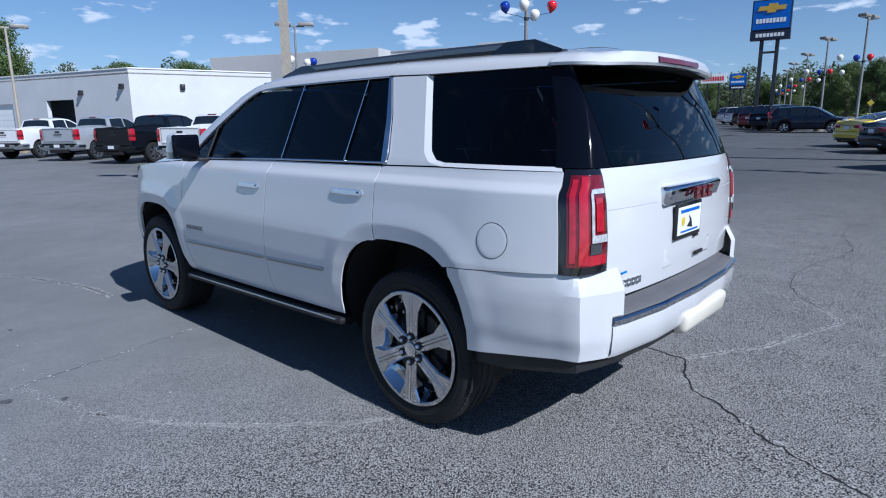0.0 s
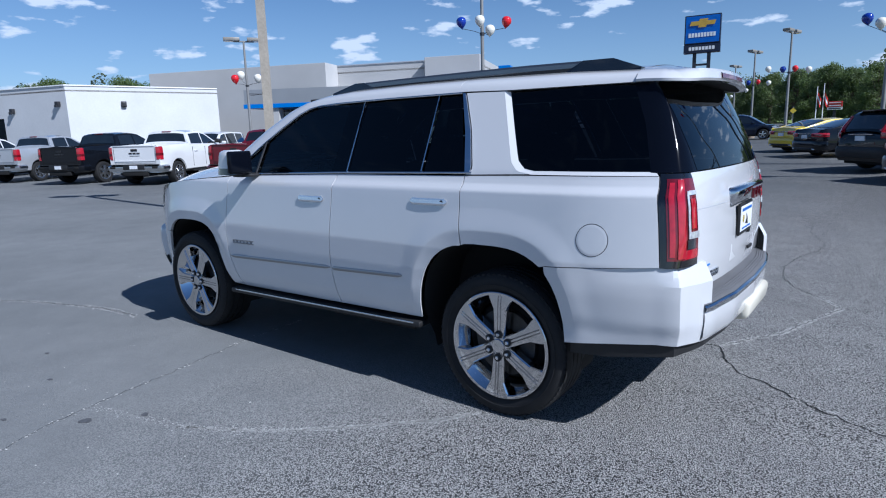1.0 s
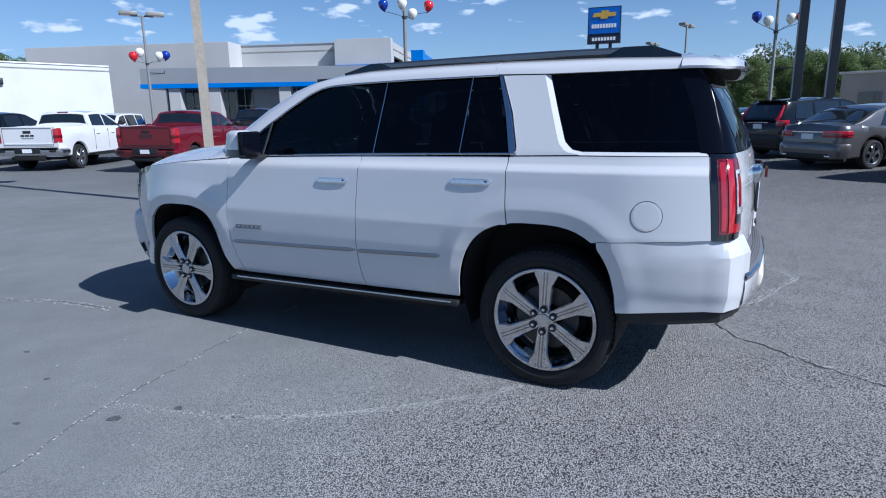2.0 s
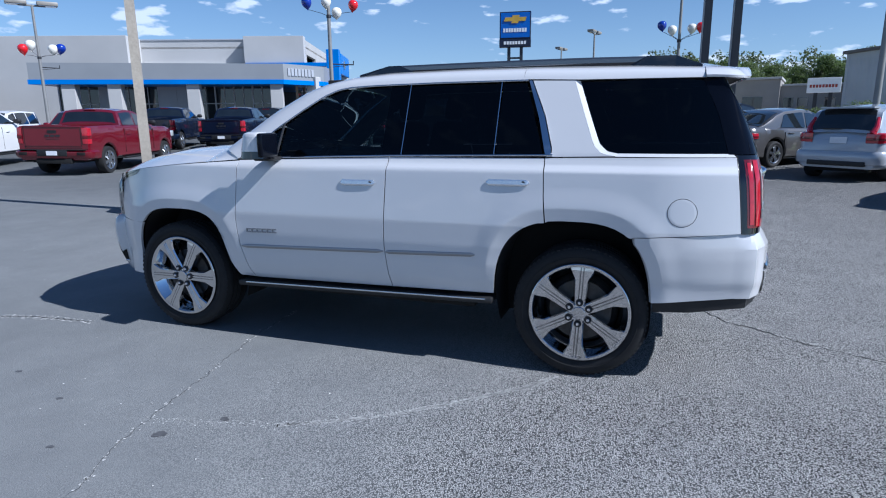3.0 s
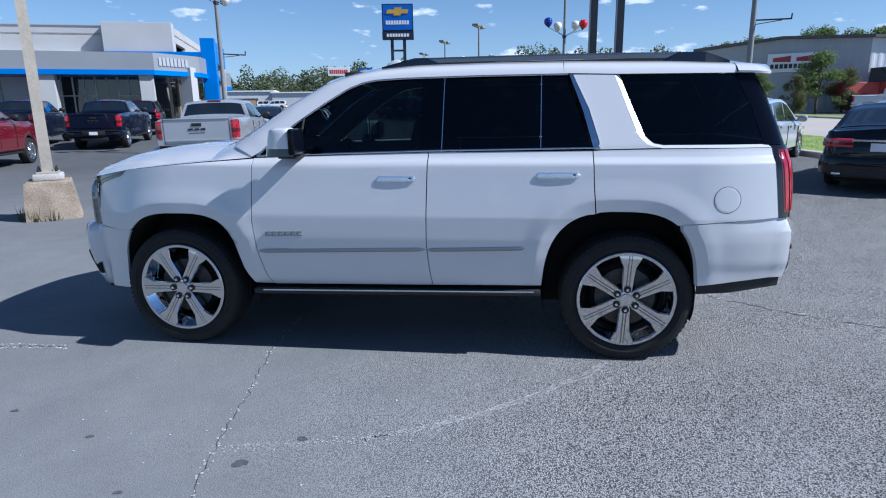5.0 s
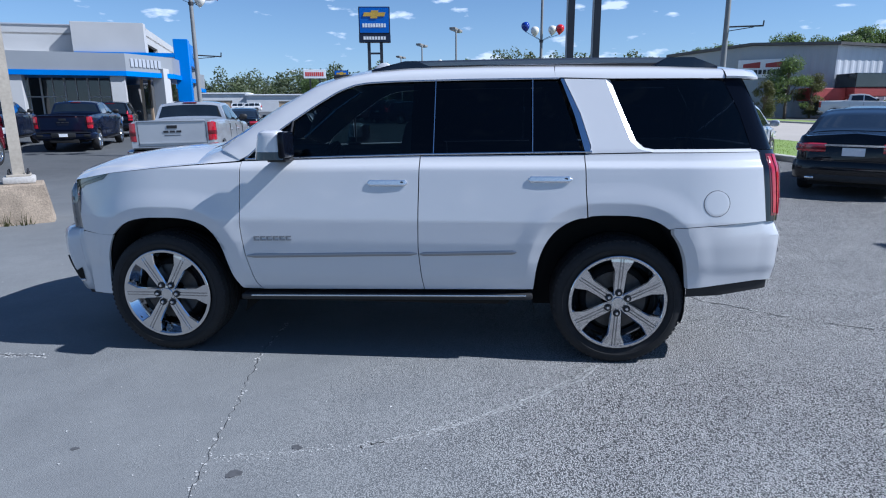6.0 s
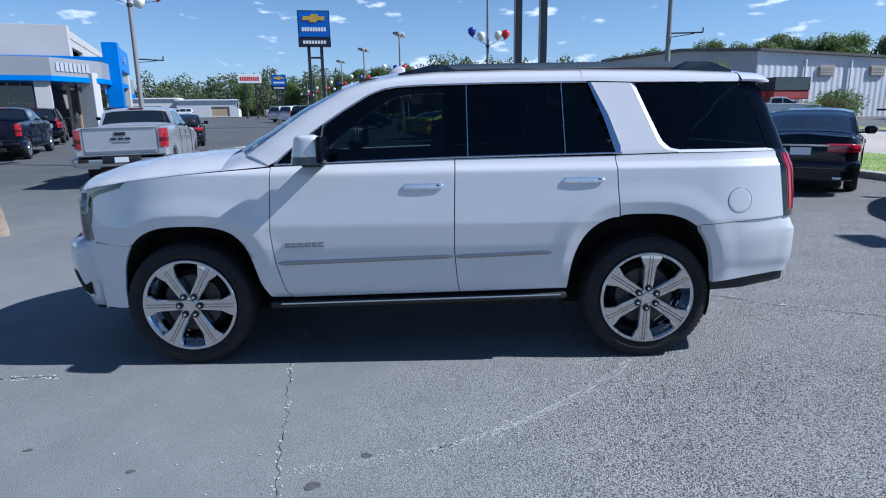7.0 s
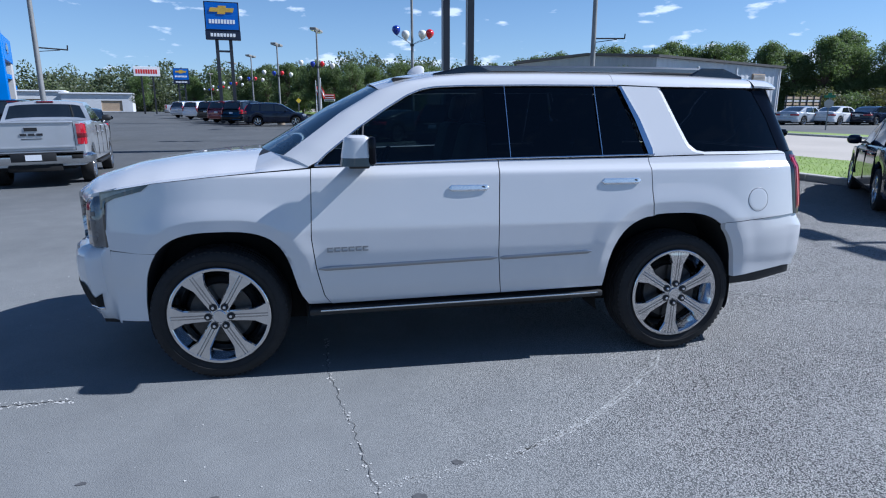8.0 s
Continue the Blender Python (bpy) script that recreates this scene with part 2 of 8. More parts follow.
M_BRICKRED = material("red_awning", (0.32, 0.05, 0.045), 0.6, vary=0.15, vary_scale=2)
M_TAN = material("tan_siding", (0.40, 0.30, 0.20), 0.7, vary=0.15)
M_OFFICE = material("tan_grey_render", (0.27, 0.255, 0.235), 0.8, vary=0.1, vary_scale=0.6)
M_GRASS = material("lawn_grass", (0.20, 0.27, 0.055), 0.8, vary=0.3, vary_scale=1.2, grain=0.4, grain_scale=30, bump=0.8, bump_scale=40)
M_ROADCONC = material("road_concrete", (0.40, 0.36, 0.31), 0.85, vary=0.10, vary_scale=0.3, grain=0.1, grain_scale=20)
M_YARD = material("yard_gravel", (0.10, 0.10, 0.095), 0.9, vary=0.2, vary_scale=0.3, grain=0.2, grain_scale=20)
M_BARK = material("bark", (0.11, 0.085, 0.06), 0.85, vary=0.3, vary_scale=6, bump=0.6, bump_scale=20)


def leaf_material(name, color, vary, vary_scale):
    """Leaves: matt green that lets some light through, each leaf a little different."""
    m = material(name, color, 0.6, island=0.5, vary=vary, vary_scale=vary_scale)
    n, l = m.node_tree.nodes, m.node_tree.links
    p = n["Principled BSDF"]
    t = n.new("ShaderNodeBsdfTranslucent")
    t.inputs["Color"].default_value = (color[0] * 1.5, color[1] * 1.6, color[2] * 1.1, 1)
    x = n.new("ShaderNodeMixShader")
    x.inputs["Fac"].default_value = 0.42
    l.new(p.outputs["BSDF"], x.inputs[1])
    l.new(t.outputs["BSDF"], x.inputs[2])
    l.new(x.outputs["Shader"], n["Material Output"].inputs["Surface"])
    return m


M_LEAF = leaf_material("leaf_green", (0.105, 0.150, 0.046), 0.35, 0.35)
M_LEAFDARK = leaf_material("leaf_dark_green", (0.112, 0.150, 0.056), 0.4, 0.2)
# greyer green for the far woods: distance haze is mixed into the colour
M_LEAFHAZE = leaf_material("leaf_hazed_green", (0.105, 0.125, 0.066), 0.45, 0.06)
M_LEAFOLIVE = leaf_material("leaf_olive", (0.090, 0.092, 0.036), 0.4, 0.6)
M_BLADE = leaf_material("grass_blade", (0.19, 0.26, 0.05), 0.2, 1.0)
M_CRACK = material("crack_dark", (0.012, 0.012, 0.013), 0.9, vary=0.2)
M_CRACKFILL = material("pale_crack_dust", (0.44, 0.435, 0.42), 0.9, vary=0.35, vary_scale=25, grain=0.3, grain_scale=90)
M_CHALK = material("faint_tyre_scuff", (0.41, 0.41, 0.40), 0.85, vary=0.35, vary_scale=16, grain=0.35, grain_scale=110)
M_OIL = material("oil_spot", (0.085, 0.085, 0.088), 0.6, vary=0.3, vary_scale=30)
M_BALBLUE = material("blue_balloon", (0.012, 0.035, 0.30), 0.18, 0, 0.6, vary=0.05)
M_BALRED = material("red_balloon", (0.62, 0.012, 0.018), 0.18, 0, 0.6, vary=0.05)
M_BALWHITE = material("white_balloon", (0.80, 0.78, 0.70), 0.2, 0, 0.6, vary=0.05)
M_LAMPHEAD = material("lamp_housing", (0.24, 0.225, 0.20), 0.5, 0.1, vary=0.15)
M_YELLOW = material("yellow_paint", (0.72, 0.52, 0.01), 0.25, 0, 1.0, vary=0.03)
M_CARBLACK = material("black_paint", (0.005, 0.006, 0.009), 0.2, 0, 0.7, vary=0.1, spec=0.1)
M_CARNAVY = material("navy_paint", (0.006, 0.010, 0.026), 0.2, 0.0, 0.7, vary=0.1, spec=0.1)
M_CARRED = material("dark_red_paint", (0.155, 0.004, 0.014), 0.22, 0.25, 1.0, vary=0.06)
M_CARSILVER = material("silver_paint", (0.46, 0.475, 0.50), 0.3, 0.4, 1.0, vary=0.04)
M_CARGREY = material("warm_grey_paint", (0.115, 0.11, 0.108), 0.3, 0.5, 1.0, vary=0.04)
M_CARPALE = material("pale_blue_silver_paint", (0.409, 0.434, 0.471), 0.3, 0.15, 1.0, vary=0.04)
M_CARWHITE = material("white_paint", (0.70, 0.70, 0.70), 0.28, 0, 1.0, vary=0.02)
M_CARGLASS = material("dark_car_glass", (0.010, 0.013, 0.016), 0.04, 0, 1.0, vary=0.2)
M_ARCH = material("wheel_well", (0.006, 0.006, 0.006), 0.9, vary=0.2)
M_ALLOY = material("alloy_rim", (0.55, 0.56, 0.58), 0.2, 0.95, vary=0.1)

M_SIGNGREEN = material("street_sign_green", (0.02, 0.16, 0.08), 0.4, vary=0.1)


# ---- mesh helpers ----
def mesh_of(name, verts, faces, mat, smooth=False, mats=None, face_mats=None):
    me = bpy.data.meshes.new(name)
    me.from_pydata([tuple(v) for v in verts], [], faces)
    for m in (mats or [mat]):
        me.materials.append(m)
    if face_mats is not None:
        me.polygons.foreach_set("material_index", face_mats)
    if smooth:
        me.polygons.foreach_set("use_smooth", [True] * len(me.polygons))
        me.set_sharp_from_angle(angle=radians(38))
    me.update()
    return me


def part(name, data, parent=None, label="", m=None):
    """Links mesh data as one object under a thing or a part."""
    ob = new(name, data)
    if m is not None:
        ob.matrix_basis = m
    if parent is not None:
        ob.parent = parent
    if label:
        ob["label"] = label
    return ob


def base(name, label, category, m=None, group="", kind=""):
    """The empty at a thing's foot that carries its parts."""
    ob = new(name)
    ob.empty_display_size = 0.2
    if m is not None:
        ob.matrix_basis = m
    return tagged(ob, label, category, group, kind)


def geo(*pieces):
    """Joins (verts, faces) pairs into one."""
    vs, fs = [], []
    for v, f in pieces:
        o = len(vs)
        vs += [tuple(a) for a in v]
        fs += [tuple(i + o for i in q) for q in f]
    return vs, fs


def moved(g, m):
    return [tuple(m @ Vector(v)) for v in g[0]], g[1]


def flipped(g, cy):
    """The mirror image across the plane y = cy."""
    return [(v[0], 2 * cy - v[1], v[2]) for v in g[0]], [tuple(reversed(q)) for q in g[1]]


def box(x0, x1, y0, y1, z0, z1, bev=0.0, seg=2):
    if bev <= 0:
        v = [(x, y, z) for z in (z0, z1) for y in (y0, y1) for x in (x0, x1)]
        return v, [(0, 2, 3, 1), (4, 5, 7, 6), (0, 1, 5, 4), (2, 6, 7, 3), (0, 4, 6, 2), (1, 3, 7, 5)]
    bm = bmesh.new()
    bmesh.ops.create_cube(bm, size=1)
    for v in bm.verts:
        v.co = ((x0 + x1) / 2 + v.co.x * (x1 - x0), (y0 + y1) / 2 + v.co.y * (y1 - y0), (z0 + z1) / 2 + v.co.z * (z1 - z0))
    bmesh.ops.bevel(bm, geom=bm.edges[:], offset=bev, segments=seg, affect="EDGES", profile=0.5)
    bm.verts.index_update()
    g = [tuple(v.co) for v in bm.verts], [tuple(v.index for v in f.verts) for f in bm.faces]
    bm.free()
    return g


def prism(poly, z0, z1, ztop=None):
    """A plan polygon (counter-clockwise) raised from z0 to z1."""
    n = len(poly)
    v = [(x, y, z0) for x, y in poly] + [(x, y, z1) for x, y in poly]
    f = [(i, (i + 1) % n, n + (i + 1) % n, n + i) for i in range(n)]
    return v, f + [tuple(range(n))[::-1], tuple(range(n, 2 * n))]


def lathe(profile, n=24, axis="z", ang0=0.0, closed=False):
    """Turns (radius, height) points round an axis."""
    v = []
    for r, h in profile:
        for k in range(n):
            a = ang0 + 2 * math.pi * k / n
            c, s = r * math.cos(a), r * math.sin(a)
            v.append((c, s, h) if axis == "z" else ((c, h, s) if axis == "y" else (h, c, s)))
    f = []
    rows = len(profile)
    for i in range(rows if closed else rows - 1):
        j = (i + 1) % rows
        for k in range(n):
            q = (i * n + k, i * n + (k + 1) % n, j * n + (k + 1) % n, j * n + k)
            f.append(q if axis == "z" else q[::-1])
    return v, f


def disc(r, h, n=24, axis="z"):
    v, _ = lathe([(r, h)], n, axis)
    return v, [tuple(range(n))]


def tube(pts, r, n=8, cap=True, r1=None):
    """A round tube along points, tapering from r to r1."""
    pts = [Vector(p) for p in pts]
    v, f = [], []
    last = None
    for i, p in enumerate(pts):
        d = (pts[min(i + 1, len(pts) - 1)] - pts[max(i - 1, 0)]).normalized()
        if last is None:
            a = d.orthogonal().normalized()
        else:
            a = (last - d * last.dot(d)).normalized()
        last = a
        b = d.cross(a)
        rr = r if r1 is None else r + (r1 - r) * i / (len(pts) - 1)
        for k in range(n):
            t = 2 * math.pi * k / n
            v.append(tuple(p + (a * math.cos(t) + b * math.sin(t)) * rr))
    for i in range(len(pts) - 1):
        for k in range(n):
            f.append((i * n + k, i * n + (k + 1) % n, (i + 1) * n + (k + 1) % n, (i + 1) * n + k))
    if cap:
        f += [tuple(range(n))[::-1], tuple(range((len(pts) - 1) * n, len(pts) * n))]
    return v, f


def sphere(c, rx, ry, rz, nu=16, nv=10):
    v, f = [], []
    for i in range(1, nv):
        p = math.pi * i / nv
        for k in range(nu):
            a = 2 * math.pi * k / nu
            v.append((c[0] + rx * math.sin(p) * math.cos(a), c[1] + ry * math.sin(p) * math.sin(a), c[2] + rz * math.cos(p)))
    top, bot = len(v), len(v) + 1
    v += [(c[0], c[1], c[2] + rz), (c[0], c[1], c[2] - rz)]
    for i in range(nv - 2):
        for k in range(nu):
            f.append((i * nu + k, (i + 1) * nu + k, (i + 1) * nu + (k + 1) % nu, i * nu + (k + 1) % nu))
    for k in range(nu):
        f.append((top, k, (k + 1) % nu))
        f.append((bot, (nv - 2) * nu + (k + 1) % nu, (nv - 2) * nu + k))
    return v, f


def along(pts, n):
    """n + 1 points evenly spaced along a polyline."""
    p = [np.array(q, float) for q in pts]
    d = [0.0]
    for a, b in zip(p, p[1:]):
        d.append(d[-1] + float(np.linalg.norm(b - a)))
    out, j = [], 0
    for i in range(n + 1):
        s = d[-1] * i / n
        while j < len(p) - 2 and d[j + 1] < s:
            j += 1
        u = 0 if d[j + 1] == d[j] else (s - d[j]) / (d[j + 1] - d[j])
        out.append(p[j] + (p[j + 1] - p[j]) * u)
    return out


def coons(bottom, top, left, right, nu, nv):
    """A patch between four polylines; bottom and top run left to right, left and right run bottom to top."""
    b, t, le, ri = along(bottom, nu), along(top, nu), along(left, nv), along(right, nv)
    g = []
    for j in range(nv + 1):
        v = j / nv
        for i in range(nu + 1):
            u = i / nu
            g.append((1 - v) * b[i] + v * t[i] + (1 - u) * le[j] + u * ri[j]
                     - ((1 - u) * (1 - v) * b[0] + u * (1 - v) * b[-1] + (1 - u) * v * t[0] + u * v * t[-1]))
    return g


def grid_faces(nu, nv):
    w = nu + 1
    return [(j * w + i, j * w + i + 1, (j + 1) * w + i + 1, (j + 1) * w + i) for j in range(nv) for i in range(nu)]


def rim_of(nu, nv):
    """Indices round a grid's border, counter-clockwise from its first corner."""
    w = nu + 1
    return ([i for i in range(nu)] + [j * w + nu for j in range(nv)]
            + [nv * w + i for i in range(nu, 0, -1)] + [j * w for j in range(nv, 0, -1)])


def with_lip(g, nu, nv, inward, bev=0.004):
    """A grid with its border rolled over and folded in along the vector 'inward', so that a panel has an edge."""
    v = [Vector(p) for p in g[0]]
    f = list(g[1])
    ring = rim_of(nu, nv)
    inward = Vector(inward)
    n = len(v)
    for k in ring:
        v.append(v[k] + inward)
    m = len(ring)
    for a in range(m):
        b = (a + 1) % m
        f.append((ring[b], ring[a], n + a, n + b))
    return [tuple(p) for p in v], f


# ---- ground ----
def smooth(t):
    t = max(0.0, min(1.0, t))
    return t * t * (3 - 2 * t)


SLOPE = 0.017


def ground_z(x, y):
    """The lot is level round the parked car and climbs gently beyond it, past a shallow drainage dip before the showroom."""
    t = y - 1.0
    if t <= -2:
        return 0.0
    dip = 0.24 * math.exp(-((x + 9) / 8) ** 2 - ((y - 16) / 8) ** 2) * smooth((y - 2) / 4)
    if t < 2:
        return SLOPE * (t + 2) ** 2 / 8 - dip
    return SLOPE * t - dip


def spread(a, b, n):
    return [a + (b - a) * i / n for i in range(n + 1)]


gx = [-1500, -600, -250] + spread(-120, -40, 8) + spread(-36, 16, 52) + spread(24, 120, 12) + [250, 600, 1500]
gy = [-1500, -500, -150, -60, -30, -15, -6] + spread(-3, 9, 24) + spread(10, 40, 30) + spread(45, 120, 15) + [200, 320]
v = [(x, y, ground_z(x, min(y, 140)) if y < 2000 else 0) for y in gy for x in gx]
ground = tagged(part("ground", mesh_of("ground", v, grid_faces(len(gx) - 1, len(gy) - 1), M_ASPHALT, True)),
                "worn dark grey asphalt of a car lot with pale stone chips", "ground", kind="structure")

# the road beyond the lot: a lawn strip behind a kerb, then a concrete road
RU, RN = Vector((-0.2, 0.98, 0)).normalized(), Vector((0.98, 0.2, 0)).normalized()


def road_point(n, u, lift=0.0):
    p = RN * n + RU * u
    return p.x, p.y, ground_z(p.x, p.y) + lift


def road_band(name, n0, n1, mat, lift, u0=-60, u1=170, nn=3, nu=60):
    v = [road_point(n, u, lift) for u in spread(u0, u1, nu) for n in spread(n0, n1, nn)]
    return part(name, mesh_of(name, v, grid_faces(nn, nu), mat, True))


tagged(road_band("road", 16.5, 29.0, M_ROADCONC, 0.03), "pale tan concrete road behind the lot", "road", kind="structure")
tagged(road_band("lawn", 12.55, 16.5, M_GRASS, 0.13, nn=8), "mown green grass strip between lot and road", "lawn", kind="structure")
tagged(road_band("far_verge", 29.0, 31.5, M_GRASS, 0.10), "green grass verge across the road", "lawn", kind="structure")
tagged(road_band("yard_ground", 31.5, 120, M_YARD, 0.05, nn=6), "grey gravel yard of the metal warehouse", "ground", kind="structure")


def kerb_piece(n0, n1, u0, u1, h):
    q = []
    for u in (u0, u1):
        for n, z in ((n0, -0.1), (n0 + 0.015, h - 0.02), (n0 + 0.04, h), (n1, h), (n1, -0.1)):
            q.append(road_point(n, u, z))
    f = [(i, i + 1, 6 + i, 5 + i) for i in range(4)] + [(0, 4, 3, 2, 1), (5, 6, 7, 8, 9)]
    return q, [t[::-1] for t in f]


kerb = base("kerb", "weathered concrete kerb along the grass strip", "kerb", kind="structure")
for k in range(40):
    u = -30 + 2.0 * k
    part("kerb_stone", mesh_of("kerb_stone", *kerb_piece(12.3, 12.55, u, u + 1.985, 0.14), M_CONCLIGHT), kerb)
kerb_far = base("kerb_far", "pale concrete kerb across the road", "kerb", kind="structure")
for k in range(40):
    u = -20 + 3.0 * k
    part("kerb_stone", mesh_of("kerb_stone", *kerb_piece(28.8, 29.02, u, u + 2.985, 0.13), M_CONCLIGHT), kerb_far)


# ---- white service building ----
def wall_quad(a, b, z0, z1, thick, openings=()):
    """A wall from plan point a to b with rectangular openings (s0, s1, z0, z1) along it; a real slab with reveals."""
    a, b = Vector((*a, 0)), Vector((*b, 0))
    L = (b - a).length
    d = (b - a) / L
    nrm = Vector((d.y, -d.x, 0))
    ss = sorted({0.0, L, *[o[0] for o in openings], *[o[1] for o in openings]})
    zs = sorted({z0, z1, *[o[2] for o in openings], *[o[3] for o in openings]})
    solid = {}
    for i in range(len(ss) - 1):
        for j in range(len(zs) - 1):
            sm, zm = (ss[i] + ss[i + 1]) / 2, (zs[j] + zs[j + 1]) / 2
            solid[i, j] = not any(o[0] < sm < o[1] and o[2] < zm < o[3] for o in openings)
    v, f, seen = [], [], {}

    def pt(s, z, off):
        key = (round(s, 4), round(z, 4), off)
        if key not in seen:
            p = a + d * s - nrm * off
            v.append((p.x, p.y, z))
            seen[key] = len(v) - 1
        return seen[key]

    for (i, j), ok in solid.items():
        if not ok:
            continue
        s0, s1, q0, q1 = ss[i], ss[i + 1], zs[j], zs[j + 1]
        fr = [pt(s0, q0, 0), pt(s1, q0, 0), pt(s1, q1, 0), pt(s0, q1, 0)]
        bk = [pt(s0, q0, thick), pt(s1, q0, thick), pt(s1, q1, thick), pt(s0, q1, thick)]
        f.append(tuple(fr))
        f.append(tuple(bk[::-1]))
        for (di, dj), (p, q) in (((0, -1), (0, 1)), ((1, 0), (1, 2)), ((0, 1), (2, 3)), ((-1, 0), (3, 0))):
            if not solid.get((i + di, j + dj), False):
                f.append((fr[q], fr[p], bk[p], bk[q]))
    return v, f


def on_wall(a, b, s, z, off=0.0):
    a, b = Vector((*a, 0)), Vector((*b, 0))
    d = (b - a).normalized()
    nrm = Vector((d.y, -d.x, 0))
    p = a + d * s + nrm * off
    return Matrix.Translation((p.x, p.y, z)) @ Matrix.Rotation(math.atan2(d.y, d.x), 4, "Z")


W0, W1, W2 = (-60.0, 9.0), (-39.6, 14.9), (-37.0, 24.4)
service = base("service_building", "low white painted block service building with open bay doors", "building")
L01 = math.hypot(W1[0] - W0[0], W1[1] - W0[1])
bays = [(L01 - 9.6, L01 - 6.3, 0.0, 3.55), (L01 - 17.5, L01 - 14.0, 0.0, 3.4), (L01 - 20.6, L01 - 18.6, 0.0, 3.3)]
part("wall", mesh_of("wall", *wall_quad(W0, W1, -0.3, 5.45, 0.3, bays), M_WALLWHITE), service)
part("wall", mesh_of("wall", *wall_quad(W1, W2, -0.3, 5.45, 0.3), M_WALLWHITE), service)
part("wall", mesh_of("wall", *wall_quad(W2, (-57, 31), -0.3, 5.45, 0.3), M_WALLWHITE), service)
part("wall", mesh_of("wall", *wall_quad((-66, 20), W0, -0.3, 5.45, 0.3), M_WALLWHITE), service)
part("roof", mesh_of("roof", *prism([W0, W1, W2, (-57, 31), (-66, 20)], 5.1, 5.2), M_CONCLIGHT), service)
part("coping", mesh_of("coping", *geo(*[moved(box(0, l, -0.06, 0.34, 5.45, 5.53, 0.01), on_wall(a, b, 0, 0)) for a, b, l in (
    (W0, W1, L01), (W1, W2, math.hypot(W2[0] - W1[0], W2[1] - W1[1])))]), M_SIGNWHITE), service, "white metal coping")
part("floor_slab", mesh_of("floor_slab", *prism([W0, W1, W2, (-57, 31), (-66, 20)], -0.2, 0.18), M_CONCLIGHT), service)
for s0, s1, z0, z1 in bays[1:]:
    door = part("bay_door", mesh_of("bay_door", *moved(box(s0 + 0.02, s1 - 0.02, 0.19, 0.22, z0 + 0.2, z1 - 0.01), on_wall(W0, W1, 0, 0)), M_WALLGREY2), service, "white sectional roller door")
    for k in range(7):
        part("door_panel", mesh_of("door_panel", *moved(box(s0 + 0.02, s1 - 0.02, 0.15, 0.188, z1 - 0.42 * (k + 1) + 0.01, z1 - 0.42 * k, 0.01), on_wall(W0, W1, 0, 0)), M_SIGNWHITE), door)
for s, z in ((L01 - 5.2, 4.05), (L01 - 0.7, 4.35)):
    lamp = part("wall_lamp", mesh_of("wall_lamp", *geo(box(-0.16, 0.16, -0.22, 0.0, -0.2, 0.12, 0.03), box(-0.12, 0.12, -0.3, -0.2, -0.26, -0.1, 0.02)), M_STEEL), service,
                "grey wall pack lamp", on_wall(W0, W1, s, z))
part("wall_lamp", mesh_of("wall_lamp", *geo(box(-0.16, 0.16, -0.2, 0.0, -0.2, 0.2, 0.03), box(-0.1, 0.1, -0.26, -0.18, -0.15, 0.1, 0.02)), M_STEEL), service, "", on_wall(W1, W2, 3.4, 4.3))

# ---- showroom ----
SH = [(-58.0, 32.3), (-26.4, 44.6)]
showroom = base("showroom", "grey and white dealership showroom with blue trim and glass front", "building")
SL_ = math.hypot(SH[1][0] - SH[0][0], SH[1][1] - SH[0][1])
sd = Vector((SH[1][0] - SH[0][0], SH[1][1] - SH[0][1], 0)).normalized()
sn = Vector((-sd.y, sd.x, 0))
back0 = (SH[0][0] + sn.x * 22, SH[0][1] + sn.y * 22)
back1 = (SH[1][0] + sn.x * 22, SH[1][1] + sn.y * 22)
part("wall", mesh_of("wall", *wall_quad(SH[0], SH[1], -0.2, 8.4, 0.35), M_WALLGREY), showroom)
part("wall", mesh_of("wall", *wall_quad(SH[1], back1, -0.2, 8.4, 0.35, [(0.6, 5.2, 5.4, 7.2)]), M_WALLGREY), showroom)
part("wall", mesh_of("wall", *wall_quad(back0, SH[0], -0.2, 8.4, 0.35), M_WALLGREY), showroom)
part("wall", mesh_of("wall", *wall_quad(back1, back0, -0.2, 8.4, 0.35), M_WALLGREY), showroom)
part("roof", mesh_of("roof", *prism([SH[0], SH[1], back1, back0], 7.7, 7.85), M_CONCLIGHT), showroom)
part("parapet_cap", mesh_of("parapet_cap", *moved(box(0, SL_, -0.08, 0.4, 8.4, 8.5, 0.01), on_wall(SH[0], SH[1], 0, 0)), M_WALLGREY2), showroom)
part("front_block", mesh_of("front_block", *moved(box(0.0, 19.7, -2.6, -0.01, 0.0, 8.52, 0.02), on_wall(SH[0], SH[1], 0, 0)), M_WALLGREY), showroom, "projecting grey upper block")
part("upper_band", mesh_of("upper_band", *moved(box(19.72, SL_ - 5.2, -0.5, -0.01, 5.32, 6.3, 0.02), on_wall(SH[0], SH[1], 0, 0)), M_SIGNWHITE), showroom, "white lower parapet")
part("tower", mesh_of("tower", *moved(box(SL_ - 5.1, SL_ + 0.05, -0.9, -0.01, 6.4, 8.62, 0.02), on_wall(SH[0], SH[1], 0, 0)), M_WALLGREY), showroom, "grey clad corner box")
part("trim", mesh_of("trim", *moved(box(SL_ - 5.0, SL_ + 2.2, -1.15, -0.01, 6.05, 6.38, 0.02), on_wall(SH[0], SH[1], 0, 0)), M_TRIMBLUE), showroom, "bright blue trim band")

